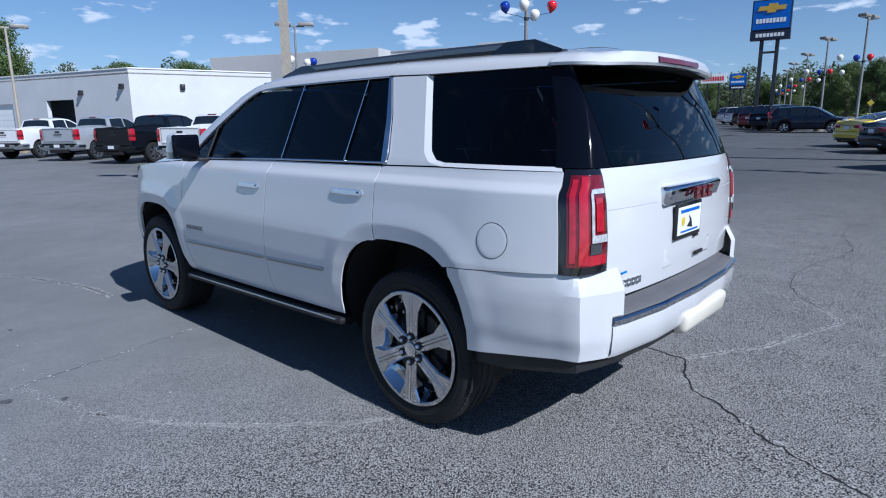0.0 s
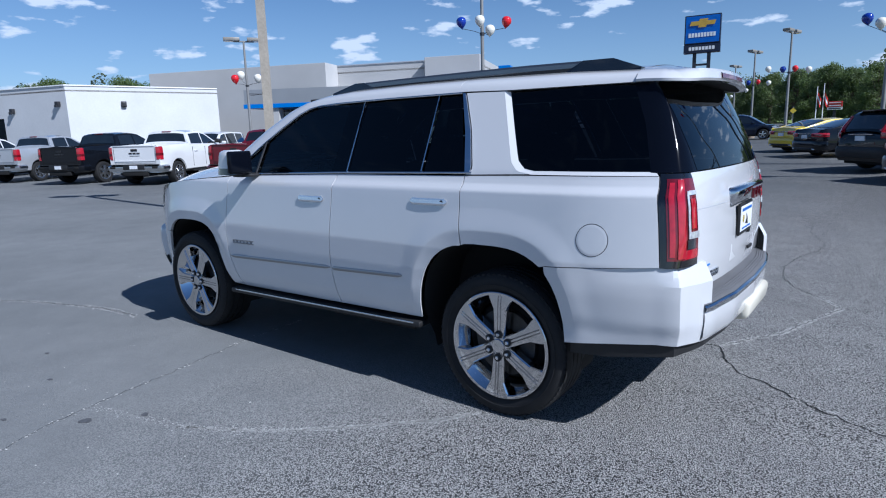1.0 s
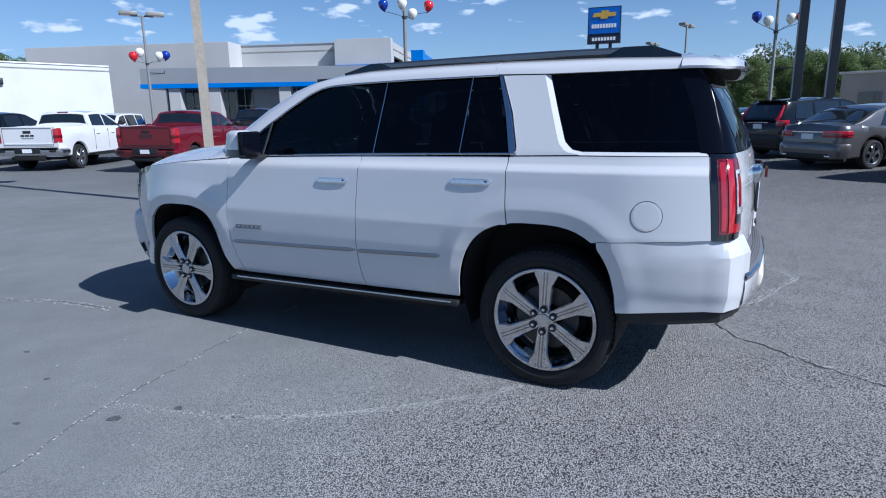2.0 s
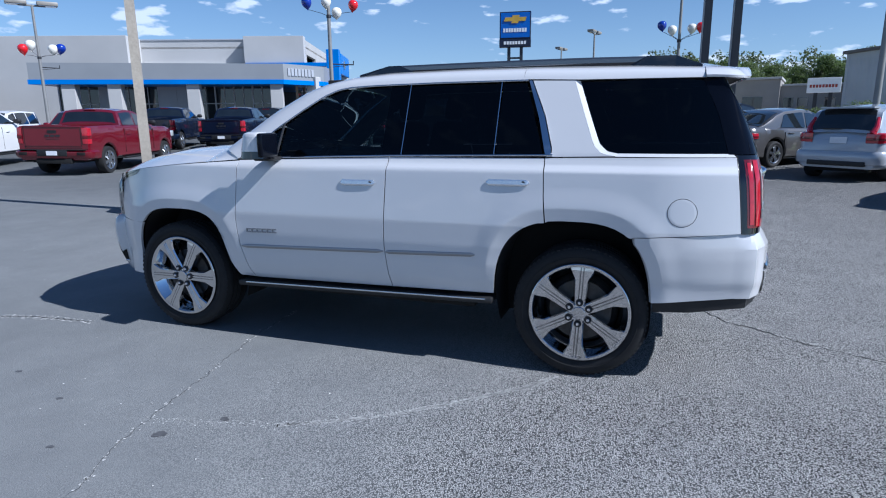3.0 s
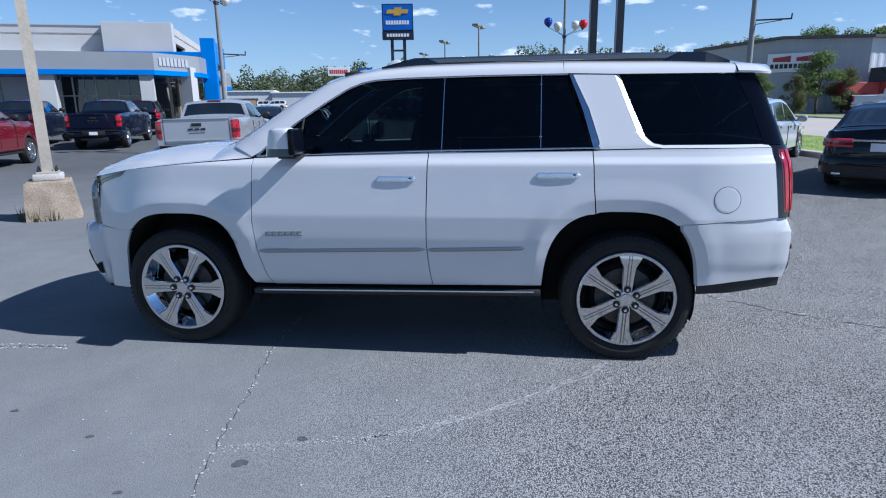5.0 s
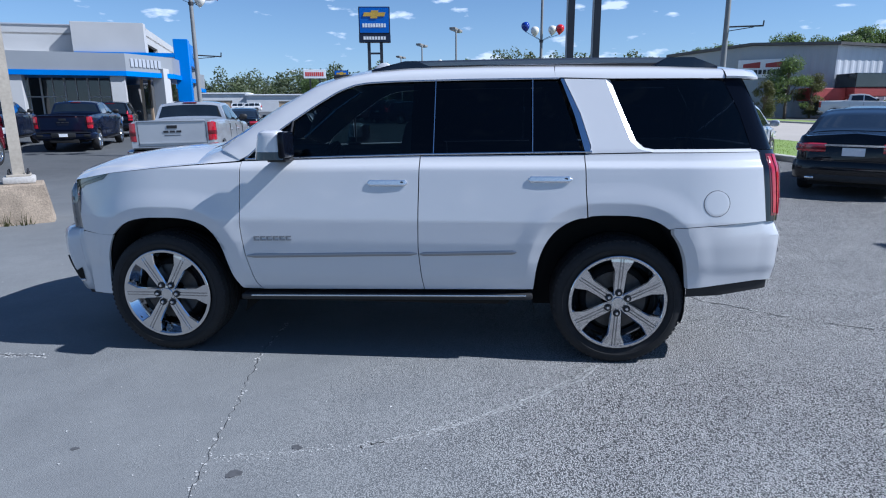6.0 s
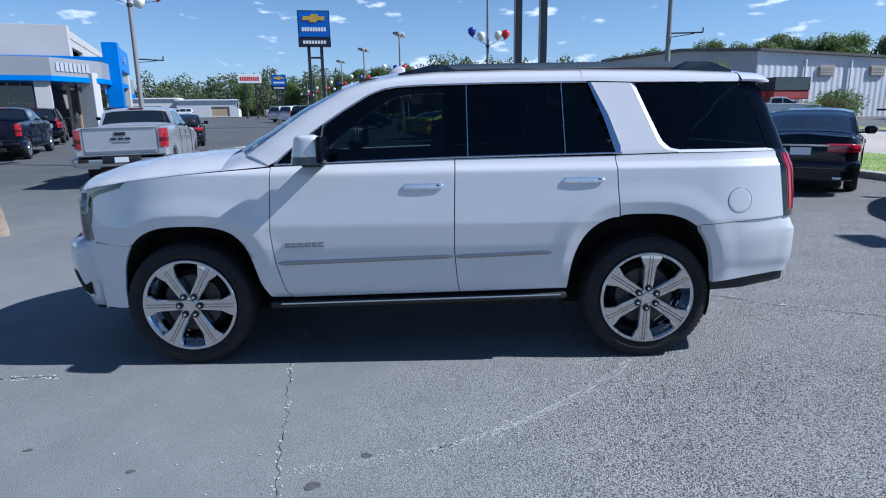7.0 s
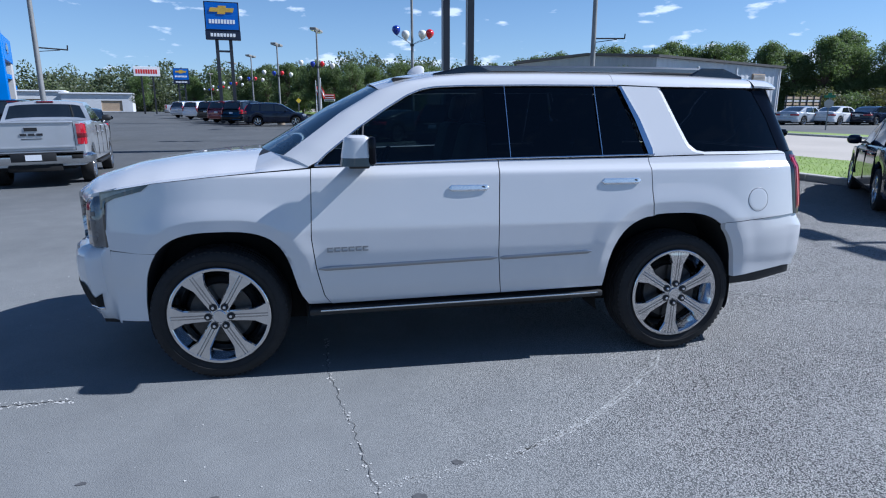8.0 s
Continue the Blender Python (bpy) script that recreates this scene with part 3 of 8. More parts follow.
# canopy with fascia, blue edge, columns and glazing behind
CB, CA, CC = Vector((-35.05, 25.36, 0)), Vector((-21.1, 33.1, 0)), Vector((-20.0, 36.6, 0))
canopy = base("entrance_canopy", "silver fascia canopy with bright blue lower edge on grey columns", "canopy")
poly = [(CB.x, CB.y), (CA.x, CA.y), (CC.x, CC.y), (-22.0, 44.0), (-28.4, 44.2), (-40.2, 39.3)]
part("fascia", mesh_of("fascia", *prism(poly, 4.25, 5.3), M_FASCIA), canopy)
out = [(CB.x - 0.05, CB.y - 0.06), (CA.x + 0.04, CA.y - 0.08), (CC.x + 0.08, CC.y), (-21.95, 44.05), (-28.4, 44.25), (-40.3, 39.3)]
part("trim", mesh_of("trim", *prism(out, 3.95, 4.25), M_TRIMBLUE), canopy, "bright blue edge strip")
wd = (CA - CB).normalized()
wn_ = Vector((-wd.y, wd.x, 0))
LC = (CA - CB).length
for k, s in enumerate((2.2, 5.0, 9.95, LC - 0.55)):
    p = CB + wd * s + wn_ * 0.55
    part("column", mesh_of("column", *moved(box(-0.42, 0.42, -0.42, 0.42, 0.0, 3.95, 0.03), Matrix.Translation((p.x, p.y, ground_z(p.x, p.y))) @ Matrix.Rotation(math.atan2(wd.y, wd.x), 4, "Z")), M_WALLGREY), canopy)
p = CC + Vector((-0.5, -0.6, 0))
part("column", mesh_of("column", *moved(box(-0.4, 0.4, -0.4, 0.4, 0.0, 3.95, 0.03), Matrix.Translation((p.x, p.y, 0.6))), M_WALLGREY), canopy)
# glazing wall under the canopy
ga, gb = CB + wn_ * 3.6 + wd * 0.2, CA + wn_ * 3.0 - wd * 1.2
glass_front = base("glass_front", "dark showroom glazing with pale mullions under the canopy", "storefront")
Lg = (gb - ga).length
mg = on_wall((ga.x, ga.y), (gb.x, gb.y), 0, 0.3)
part("plinth", mesh_of("plinth", *moved(box(0, Lg, 0, 0.3, 0, 0.55, 0.02), mg), M_WALLGREY), glass_front)
n_pane = 11
for k in range(n_pane):
    s0, s1 = Lg * k / n_pane, Lg * (k + 1) / n_pane
    if k in (2, 5, 6):
        part("wall_panel", mesh_of("wall_panel", *moved(box(s0, s1, -0.04, 0.2, 0.55, 3.7, 0.02), mg), M_WALLGREY2), glass_front)
        continue
    part("pane", mesh_of("pane", *moved(box(s0 + 0.05, s1 - 0.05, 0.06, 0.09, 0.6, 3.65), mg), M_SHOWGLASS), glass_front)
    part("mullion", mesh_of("mullion", *moved(box(s0 - 0.05, s0 + 0.05, -0.03, 0.14, 0.55, 3.7, 0.01), mg), M_WALLGREY), glass_front)
    part("mullion", mesh_of("mullion", *moved(box((s0 + s1) / 2 - 0.03, (s0 + s1) / 2 + 0.03, -0.02, 0.05, 0.55, 3.7, 0.01), mg), M_WALLGREY), glass_front)
    part("transom", mesh_of("transom", *moved(box(s0 + 0.05, s1 - 0.05, -0.022, 0.05, 2.42 if k % 3 else 1.15, 2.50 if k % 3 else 1.23, 0.01), mg), M_WALLGREY), glass_front)
part("head_rail", mesh_of("head_rail", *moved(box(0, Lg, -0.03, 0.2, 3.65, 3.8, 0.01), mg), M_WALLGREY), glass_front)
# side glazing of the canopy's short flank
fa, fb = Vector((-21.9, 36.0, 0)), Vector((-23.6, 43.6, 0))
Lf = (fb - fa).length
mf = on_wall((fa.x, fa.y), (fb.x, fb.y), 0, 0.5)
side_glass = base("side_glass_front", "dark side glazing with tan mullions beside the entrance", "storefront")
for k in range(5):
    s0, s1 = Lf * k / 5, Lf * (k + 1) / 5
    part("pane", mesh_of("pane", *moved(box(s0 + 0.05, s1 - 0.05, 0.06, 0.09, 0.2, 3.4), mf), M_SHOWGLASS), side_glass)
    part("mullion", mesh_of("mullion", *moved(box(s0 - 0.05, s0 + 0.05, -0.03, 0.14, 0.0, 3.45, 0.01), mf), M_TAN), side_glass)
# plain bars that stand for the dealer's name on the fascia
name_bar = base("fascia_lettering", "dark grey raised sign bars on the canopy fascia", "sign")
mb = on_wall((CA.x, CA.y), (CC.x, CC.y), 0, 0)
for k in range(8):
    part("letter_bar", mesh_of("letter_bar", *moved(box(0.35 + 0.30 * k, 0.57 + 0.30 * k, -0.06, 0.0, 4.52, 5.02, 0.01), mb), M_WALLGREY2), name_bar)

# blue entrance pylon
pyl = base("entrance_pylon", "tall bright blue entrance portal with a plain gold emblem", "portal")
PY = Matrix.Translation((-20.5, 39.0, 0.55)) @ Matrix.Rotation(radians(111), 4, "Z")
part("leg", mesh_of("leg", *moved(box(-0.42, 0.55, -0.48, 0.48, 0, 6.2, 0.03), PY), M_TRIMBLUE), pyl)
part("leg", mesh_of("leg", *moved(box(4.6, 5.5, -0.45, 0.45, 0, 5.6, 0.03), PY), M_WALLGREY), pyl, "grey far leg")
part("header", mesh_of("header", *moved(box(0.55, 5.5, -0.5, 0.5, 4.45, 6.0, 0.03), PY), M_TRIMBLUE), pyl)
part("emblem", mesh_of("emblem", *moved(geo(box(1.7, 2.9, -0.56, -0.5, 5.10, 5.40, 0.02), box(2.1, 2.5, -0.57, -0.5, 4.93, 5.57, 0.02)), PY), M_SATIN), pyl, "silver plain emblem")
# low wing right of the pylon
wing = base("showroom_wing", "low grey wing with a blue edge band", "building")
MW = Matrix.Translation((-29.0, 49.7, 0.8)) @ Matrix.Rotation(radians(104), 4, "Z")
part("wall", mesh_of("wall", *moved(box(0, 12, 0, 8, 0, 3.1, 0.02), MW), M_WALLGREY), wing)
part("fascia", mesh_of("fascia", *moved(box(-0.5, 12.6, -1.5, 8, 3.5, 5.0, 0.03), MW), M_FASCIA), wing)
part("trim", mesh_of("trim", *moved(box(-0.55, 12.65, -1.56, 8, 3.1, 3.5, 0.02), MW), M_TRIMBLUE), wing, "bright blue edge strip")
for s in (0.2, 4.5, 8.5):
    part("column", mesh_of("column", *moved(box(s, s + 0.6, -1.3, -0.7, 0, 3.1, 0.02), MW), M_WALLGREY), wing)

# ---- metal warehouse across the road ----
ware = base("metal_warehouse", "grey ribbed metal warehouse with a low dark gable roof", "building")
H0, H1, H2 = Vector((17.2, 54.4, 0)), Vector((29.1, 49.8, 0)), Vector((44.7, 53.5, 0))
zb = 0.8


def gable_wall(a, b, za, zb_, zm, mat, name, ribs):
    d = (b - a)
    L = d.length
    v, f = [], []
    cols = int(L / ribs)
    for i in range(cols + 1):
        u = i / cols
        for o, du in ((0.0, 0.0), (0.022, 0.22), (0.022, 0.5), (0.0, 0.72)):
            uu = min(1, u + du / cols)
            p = a + d * uu
            nx, ny = d.y / L, -d.x / L
            zt = za + (zm - za) * min(uu / 0.5, 1) if uu < 0.5 else zm + (zb_ - zm) * (uu - 0.5) / 0.5
            if abs(zm - (za + zb_) / 2) < 0.01:
                zt = za + (zb_ - za) * uu
            v += [(p.x + nx * o, p.y + ny * o, 0.0), (p.x + nx * o, p.y + ny * o, zt)]
    for i in range(len(v) // 2 - 1):
        f.append((2 * i, 2 * i + 2, 2 * i + 3, 2 * i + 1))
    return part(name, mesh_of(name, v, f, mat), ware)


gable_wall(H0, H1, 6.2, 6.6, 6.85, M_METALWALL, "gable_wall", 0.6)
gable_wall(H1, H2, 6.6, 6.0, 6.3, M_METALWHITE, "side_wall", 0.6)
back_a, back_b = H0 + Vector((25, 34, 0)), H2 + Vector((8, 30, 0))
HM = (H0 + H1) / 2
rim3 = [(H0.x - 0.4, H0.y - 0.3, 6.2), (HM.x, HM.y - 0.4, 6.85), (H1.x, H1.y - 0.4, 6.6), (H2.x + 0.4, H2.y - 0.2, 6.0), (back_b.x, back_b.y, 6.0), (back_a.x, back_a.y, 6.2)]
part("roof", mesh_of("roof", rim3 + [(x, y, z + 0.22) for x, y, z in rim3], [(i, (i + 1) % 6, 6 + (i + 1) % 6, 6 + i) for i in range(6)] + [tuple(range(6, 12)), tuple(range(6))[::-1]], M_ROOFDARK), ware)
part("back_wall", mesh_of("back_wall", *geo(wall_quad((back_a.x, back_a.y), (H0.x, H0.y), 0, 6.2, 0.2), wall_quad((H2.x, H2.y), (back_b.x, back_b.y), 0, 6.0, 0.2), wall_quad((back_b.x, back_b.y), (back_a.x, back_a.y), 0, 6.0, 0.2)), M_METALWALL), ware)
mh = on_wall((H1.x, H1.y), (H2.x, H2.y), 0, 0)
for s in (6.4, 12.0):
    win = part("window", mesh_of("window", *moved(box(s, s + 1.7, -0.16, -0.05, 4.5, 5.4, 0.03), mh), M_TAN), ware, "tan louvred vent window")
    part("louvre", mesh_of("louvre", *moved(geo(*[box(s + 0.1, s + 1.6, -0.2, -0.15, 4.58 + 0.13 * k, 4.66 + 0.13 * k) for k in range(6)]), mh), M_CONCLIGHT), win)
for s in (4.9, 9.8, 15.7):
    part("downpipe", mesh_of("downpipe", *moved(box(s, s + 0.14, -0.2, -0.06, 0.4, 5.9, 0.02), mh), M_SIGNWHITE), ware)
part("awning", mesh_of("awning", *moved(geo(box(0.05, 3.6, -2.2, -0.1, 2.5, 3.2, 0.05), box(-3.2, 0.0, -1.4, -0.1, 2.2, 3.2, 0.05)), mh), M_BRICKRED), ware, "red awning over the entrance")
part("awning_top", mesh_of("awning_top", *moved(geo(box(0.05, 3.6, -2.25, -0.1, 3.2, 4.3, 0.05)), mh), M_SHOWGLASS), ware, "dark panel over the awning")
part("entrance", mesh_of("entrance", *moved(geo(box(0.1, 3.4, -0.3, -0.06, 0.6, 2.5, 0.02)), mh), M_BRICKRED), ware, "dark red entrance front")
mgw = on_wall((H0.x, H0.y), (H1.x, H1.y), 0, 0)
Lgw = (H1 - H0).length
sgn = part("wall_sign", mesh_of("wall_sign", *moved(box(5.6, 9.4, -0.18, -0.06, 4.2, 5.7, 0.02), mgw), M_SIGNWHITE), ware, "white company board with orange shapes")
part("sign_shape", mesh_of("sign_shape", *moved(geo(*[([(s, -0.2, 5.05), (s + 1.3, -0.2, 5.0), (s + 1.3, -0.2, 5.5), (s, -0.2, 5.35)], [(0, 1, 2, 3)]) for s in (6.0, 7.7)]), mgw), M_BRICKRED), sgn)
part("sign_bar", mesh_of("sign_bar", *moved(geo(*[box(5.85 + 0.34 * k, 6.1 + 0.34 * k, -0.21, -0.18, 4.5, 4.85) for k in range(10)]), mgw), M_STEEL), sgn)

# low office building left of the warehouse, seen behind the roadside board
office = base("low_office", "low grey stepped office building with small dark windows", "building")
MO = Matrix.Translation((13.3, 58.0, 0.7)) @ Matrix.Rotation(radians(-12), 4, "Z")
part("wall", mesh_of("wall", *moved(box(0.0, 6.5, 0.0, 0.34, 0, 3.3, 0.01), MO), M_OFFICE), office)
part("block", mesh_of("block", *moved(box(-4.2, 0.0, -0.6, 6, 0, 3.9, 0.02), MO), M_OFFICE), office)
part("body", mesh_of("body", *moved(box(0.0, 6.5, 0.35, 6, 0, 3.25, 0.02), MO), M_OFFICE), office)
part("roof_edge", mesh_of("roof_edge", *moved(geo(box(-4.4, 0.1, -0.8, 6.1, 3.9, 4.08, 0.02), box(0.1, 6.7, -0.15, 6.1, 3.3, 3.46, 0.02)), MO), M_WALLGREY), office)
for s in (0.3, 1.4, 3.4, 5.0):
    part("window", mesh_of("window", *moved(box(s, s + 0.8, -0.03, 0.02, 1.5, 2.3), MO), M_SHOWGLASS), office)
part("window", mesh_of("window", *moved(box(-2.9, -1.3, -0.66, -0.6, 1.4, 2.4), MO), M_SHOWGLASS), office)

# far low buildings at the lot's end
def low_building(name, label, m, w, d, h, mat, roof):
    b = base(name, label, "building", m)
    part("wall", mesh_of("wall", *geo(wall_quad((0, 0), (w, 0), -1, h, 0.25, [(w * 0.55, w * 0.85, 0.0, h * 0.62)]), box(0, w, 0.3, d, -1, h - 0.02)), mat), b)
    part("roof", mesh_of("roof", *box(-0.3, w + 0.3, -0.4, d + 0.3, h, h + 0.3, 0.03), roof), b)
    part("bay", mesh_of("bay", *box(w * 0.55, w * 0.85, 0.2, 0.28, 0, h * 0.62), M_TAN), b, "tan bay door")
    return b


low_building("far_shop", "long low white shop far behind the lot", pose(-91, 143, 2.3, 0, 0, 17), 29, 12, 4.4, M_WALLWHITE, M_SIGNWHITE)
low_building("far_shop", "low pale shop with a tan front far behind the lot", pose(-63, 149, 2.3, 0, 0, 14), 14.5, 10, 3.9, M_WALLWHITE, M_SIGNWHITE)
low_building("far_house", "low pale house with a grey roof past the trees", pose(32, 96, 1.6, 0, 0, -20), 18, 9, 3.2, M_WALLGREY, M_ROOFDARK)


# ---- the white suv ----
CY = 0.965


def curve1(table, x):
    xs = [a for a, _ in table]
    return float(np.interp(x, xs, [b for _, b in table]))


SIDE = [(0.36, 0.075), (0.42, 0.035), (0.47, 0.004), (0.56, -0.024), (0.66, -0.041), (0.78, -0.050), (0.92, -0.048), (1.02, -0.034),
        (1.12, -0.020), (1.20, -0.009), (1.238, -0.003), (1.246, 0.002), (1.262, 0.018), (1.278, 0.034), (1.31, 0.050), (1.345, 0.062)]
ARCH_F, ARCH_R = (0.045, 0.36, 0.462, 0.565), (2.888, 0.38, 0.462, 0.580)


def arch_r(x, z, a):
    dx, dz = abs(x - a[0]) / a[2], max(0.0, z - a[1]) / a[3]
    return (dx ** 2.9 + dz ** 2.9) ** (1 / 2.9)


def side_y(x, z):
    """The near flank: lower is further out. Belt, shoulder ledge, flares round the wheels, rounding to nose and tail."""
    if z <= 1.345:
        y = curve1(SIDE, z if -0.3 < x < 3.3 else max(z, 0.57 if x < 0 else 0.60))
    else:
        y = 0.062 + (z - 1.345) * 0.47
    if x < 0.1:
        y += 0.16 * ((0.1 - x) / 0.72) ** 2.6
    if x > 3.3:
        y += 0.072 * ((x - 3.3) / 0.5) ** 2
    if z < 1.15:
        for a, e in ((ARCH_F, 0.125), (ARCH_R, 0.130)):
            r = arch_r(x, z, a)
            if 0.9 < r < 1.225 + e:
                y += (0.103 * e * max(0.0, min(1.0, (1 + e - r) / e)) - 0.007 * smooth((1.225 + e - r) / 0.225)) * smooth((z - 0.42) / 0.30)
    return y


def arch_points(a, a0, a1, n=16, grow=1.0):
    """Points (x, z) round a wheel opening, by angle in degrees from the rear horizontal."""
    out = []
    for k in range(n + 1):
        t = radians(a0 + (a1 - a0) * k / n)
        c, s = math.cos(t), math.sin(t)
        e = 2 / 2.9
        x = a[0] + a[2] * grow * math.copysign(abs(c) ** e, c)
        z = a[1] + a[3] * grow * math.copysign(abs(s) ** e, s) if s >= 0 else a[1] + s * 0.3
        out.append((x, z))
    return out


def along_in(pts, n, e):
    p = along(pts, 120)
    out = []
    for i in range(n + 1):
        u = (e + (1 - 2 * e) * i / n) * 120
        k = min(int(u), 119)
        out.append(p[k] + (p[k + 1] - p[k]) * (u - k))
    return out


def patch(bottom, top, left, right, nu, nv, gap=0.0):
    """A coons patch, drawn in by 'gap' metres on every side."""
    def ln(q):
        q = [np.array(a, float) for a in q]
        return sum(float(np.linalg.norm(b - a)) for a, b in zip(q, q[1:]))
    eu = gap / max(0.05, min(ln(bottom), ln(top)))
    ev = gap / max(0.05, min(ln(left), ln(right)))
    b, t, le, ri = along_in(bottom, nu, eu), along_in(top, nu, eu), along_in(left, nv, ev), along_in(right, nv, ev)
    c00, c10, c01, c11 = np.array(bottom[0], float), np.array(bottom[-1], float), np.array(top[0], float), np.array(top[-1], float)
    g = []
    for j in range(nv + 1):
        v = ev + (1 - 2 * ev) * j / nv
        for i in range(nu + 1):
            u = eu + (1 - 2 * eu) * i / nu
            g.append((1 - v) * b[i] + v * t[i] + (1 - u) * le[j] + u * ri[j]
                     - ((1 - u) * (1 - v) * c00 + u * (1 - v) * c10 + (1 - u) * v * c01 + u * v * c11))
    return g


def flank(bottom, top, left, right, nu, nv, gap=0.0025, lift=0.0, lip=0.02):
    """A panel in side view (x, z) laid on the near flank, with a folded edge."""
    g = patch(bottom, top, left, right, nu, nv, gap)
    v = [(p[0], side_y(p[0], p[1]) - lift, p[1]) for p in g]
    return with_lip((v, grid_faces(nu, nv)), nu, nv, (0, lip, 0))


suv = base("suv", "pearl white full-size suv with chrome trim and dark tinted windows", "car")


def both(name, g, mat, label="", parent=None, is_smooth=True):
    """The part on the near side and its mirror image on the far side."""
    a = part(name, mesh_of(name, *g, mat, is_smooth), parent or suv, label)
    b = part(name, mesh_of(name, *flipped(g, CY), mat, is_smooth), parent or suv, label)
    return a, b


# seams and openings in side view
F_DOOR = [(0.668, 0.446), (0.628, 0.505), (0.588, 0.69), (0.566, 0.874), (0.572, 1.05), (0.578, 1.282)]
B_SEAM = [(1.737, 0.468), (1.722, 0.56), (1.706, 0.745), (1.708, 1.0), (1.716, 1.312)]
arch_f = arch_points(ARCH_F, 178, 10, 28)
arch_r_all = arch_points(ARCH_R, 186, 0, 28)
r_door_edge = [p for p in arch_r_all if p[0] < 2.735 and p[1] > 0.50]
R_DOOR = [(2.424, 0.482)] + r_door_edge + [(2.735, 0.945), (2.722, 1.1), (2.712, 1.318)]
arch_q = [p for p in arch_r_all if 2.737 <= p[0] <= 3.235 and p[1] > 0.8]
BELT = [(0.578, 1.284), (1.2, 1.300), (1.716, 1.312), (2.712, 1.320), (3.1, 1.326), (3.738, 1.328)]

fender_top = [(-0.600, 1.155), (-0.545, 1.165), (-0.30, 1.208), (0.0, 1.240), (0.30, 1.264), (0.575, 1.284)]
fender_front = [(-0.61, 0.812), (-0.622, 0.95), (-0.600, 1.155)]
fender_bottom = [(-0.61, 0.812), (-0.41, 0.80)] + [p for p in arch_f if not (p[0] < -0.3 and p[1] < 0.78)] + [(0.508, 0.50), (0.527, 0.444), (0.664, 0.443)]
both("fender", flank(fender_bottom, fender_top, fender_front, F_DOOR, 96, 56), M_WHITE)
door_f = both("front_door", flank([(0.668, 0.446), (1.737, 0.468)], [(0.578, 1.284), (1.2, 1.300), (1.716, 1.312)], F_DOOR, B_SEAM, 36, 40), M_WHITE)
door_r = both("rear_door", flank([(1.737, 0.468), (2.424, 0.482)], [(1.716, 1.312), (2.712, 1.320)], B_SEAM, R_DOOR, 60, 64, lip=0.008), M_WHITE)
both("quarter_panel", flank([(2.737, 0.945)] + arch_q + [(3.25, 0.888), (3.5, 0.905), (3.782, 0.925)], [(2.712, 1.320), (3.1, 1.326), (3.738, 1.328)],
                            [(2.737, 0.945), (2.722, 1.1), (2.712, 1.318)], [(3.782, 0.925), (3.765, 1.1), (3.738, 1.328)], 80, 56), M_WHITE)

# wheel-well liners and dark chassis
for a, a0, a1 in ((ARCH_F, 200, -20), (ARCH_R, 200, -20)):
    pts = arch_points(a, a0, a1, 30)
    v = [(x, side_y(x, z) + 0.035, z) for x, z in pts] + [(x, 0.36, z) for x, z in pts] 
    n = len(pts)
    f = [(i, i + 1, n + i + 1, n + i) for i in range(n - 1)] + [tuple(range(n, 2 * n))]
    both("wheel_liner", (v, f), M_ARCH, "black wheel-well liner")
part("chassis", mesh_of("chassis", *geo(box(-0.55, 3.34, 0.37, 1.56, 0.32, 1.0, 0.03), box(0.62, 2.28, 0.10, 1.83, 0.34, 0.60, 0.03),
                                         box(3.36, 3.80, 0.12, 1.81, 0.56, 0.9, 0.03), box(-0.66, -0.46, 0.2, 1.73, 0.36, 0.9, 0.03)), M_ARCH, False), suv, "black underbody")

# running boards and mouldings
for sgn in (0, 1):
    g = geo(box(0.53, 2.42, -0.030, 0.10, 0.385, 0.425, 0.012))
    g = ([(x, y, z + (x - 0.53) * 0.018) for x, y, z in g[0]], g[1])
    s = box(0.60, 2.38, -0.038, -0.028, 0.411, 0.421, 0.003)
    s = ([(x, y, z + (x - 0.53) * 0.018) for x, y, z in s[0]], s[1])
    if sgn:
        g, s = flipped(g, CY), flipped(s, CY)
    rb = part("running_board", mesh_of("running_board", *g, M_BLACK, True), suv, "black running board")
    part("trim_strip", mesh_of("trim_strip", *s, M_SATIN, True), rb, "satin metal edge strip")


def moulding(x0, z0, x1, z1, h, d, n=24):
    """A slim strip on the flank, half-round outwards, with closed ends."""
    prof = [(-h / 2, 0.0), (-h / 2, d * 0.6), (-h * 0.22, d), (h * 0.22, d), (h / 2, d * 0.6), (h / 2, 0.0)]
    v, f = [], []
    for i in range(n + 1):
        u = i / n
        x, z = x0 + (x1 - x0) * u, z0 + (z1 - z0) * u
        e = 1.0 if 0 < i < n else 0.35
        for dz, o in prof:
            v.append((x, side_y(x, z + dz * e) - o * e, z + dz * e))
    k = len(prof)
    for i in range(n):
        for j in range(k - 1):
            f.append((i * k + j, (i + 1) * k + j, (i + 1) * k + j + 1, i * k + j + 1))
    f += [tuple(range(k)), tuple(range(n * k, n * k + k))[::-1]]
    return v, f


for d, (x0, z0, x1, z1) in ((door_f, (0.60, 0.685, 1.700, 0.715)), (door_r, (1.715, 0.712, 2.315, 0.732))):
    g = moulding(x0, z0, x1, z1, 0.026, 0.012)
    for dd, gg in ((d[0], g), (d[1], flipped(g, CY))):
        part("moulding", mesh_of("moulding", *gg, M_MOULD, True), dd, "silver side moulding")


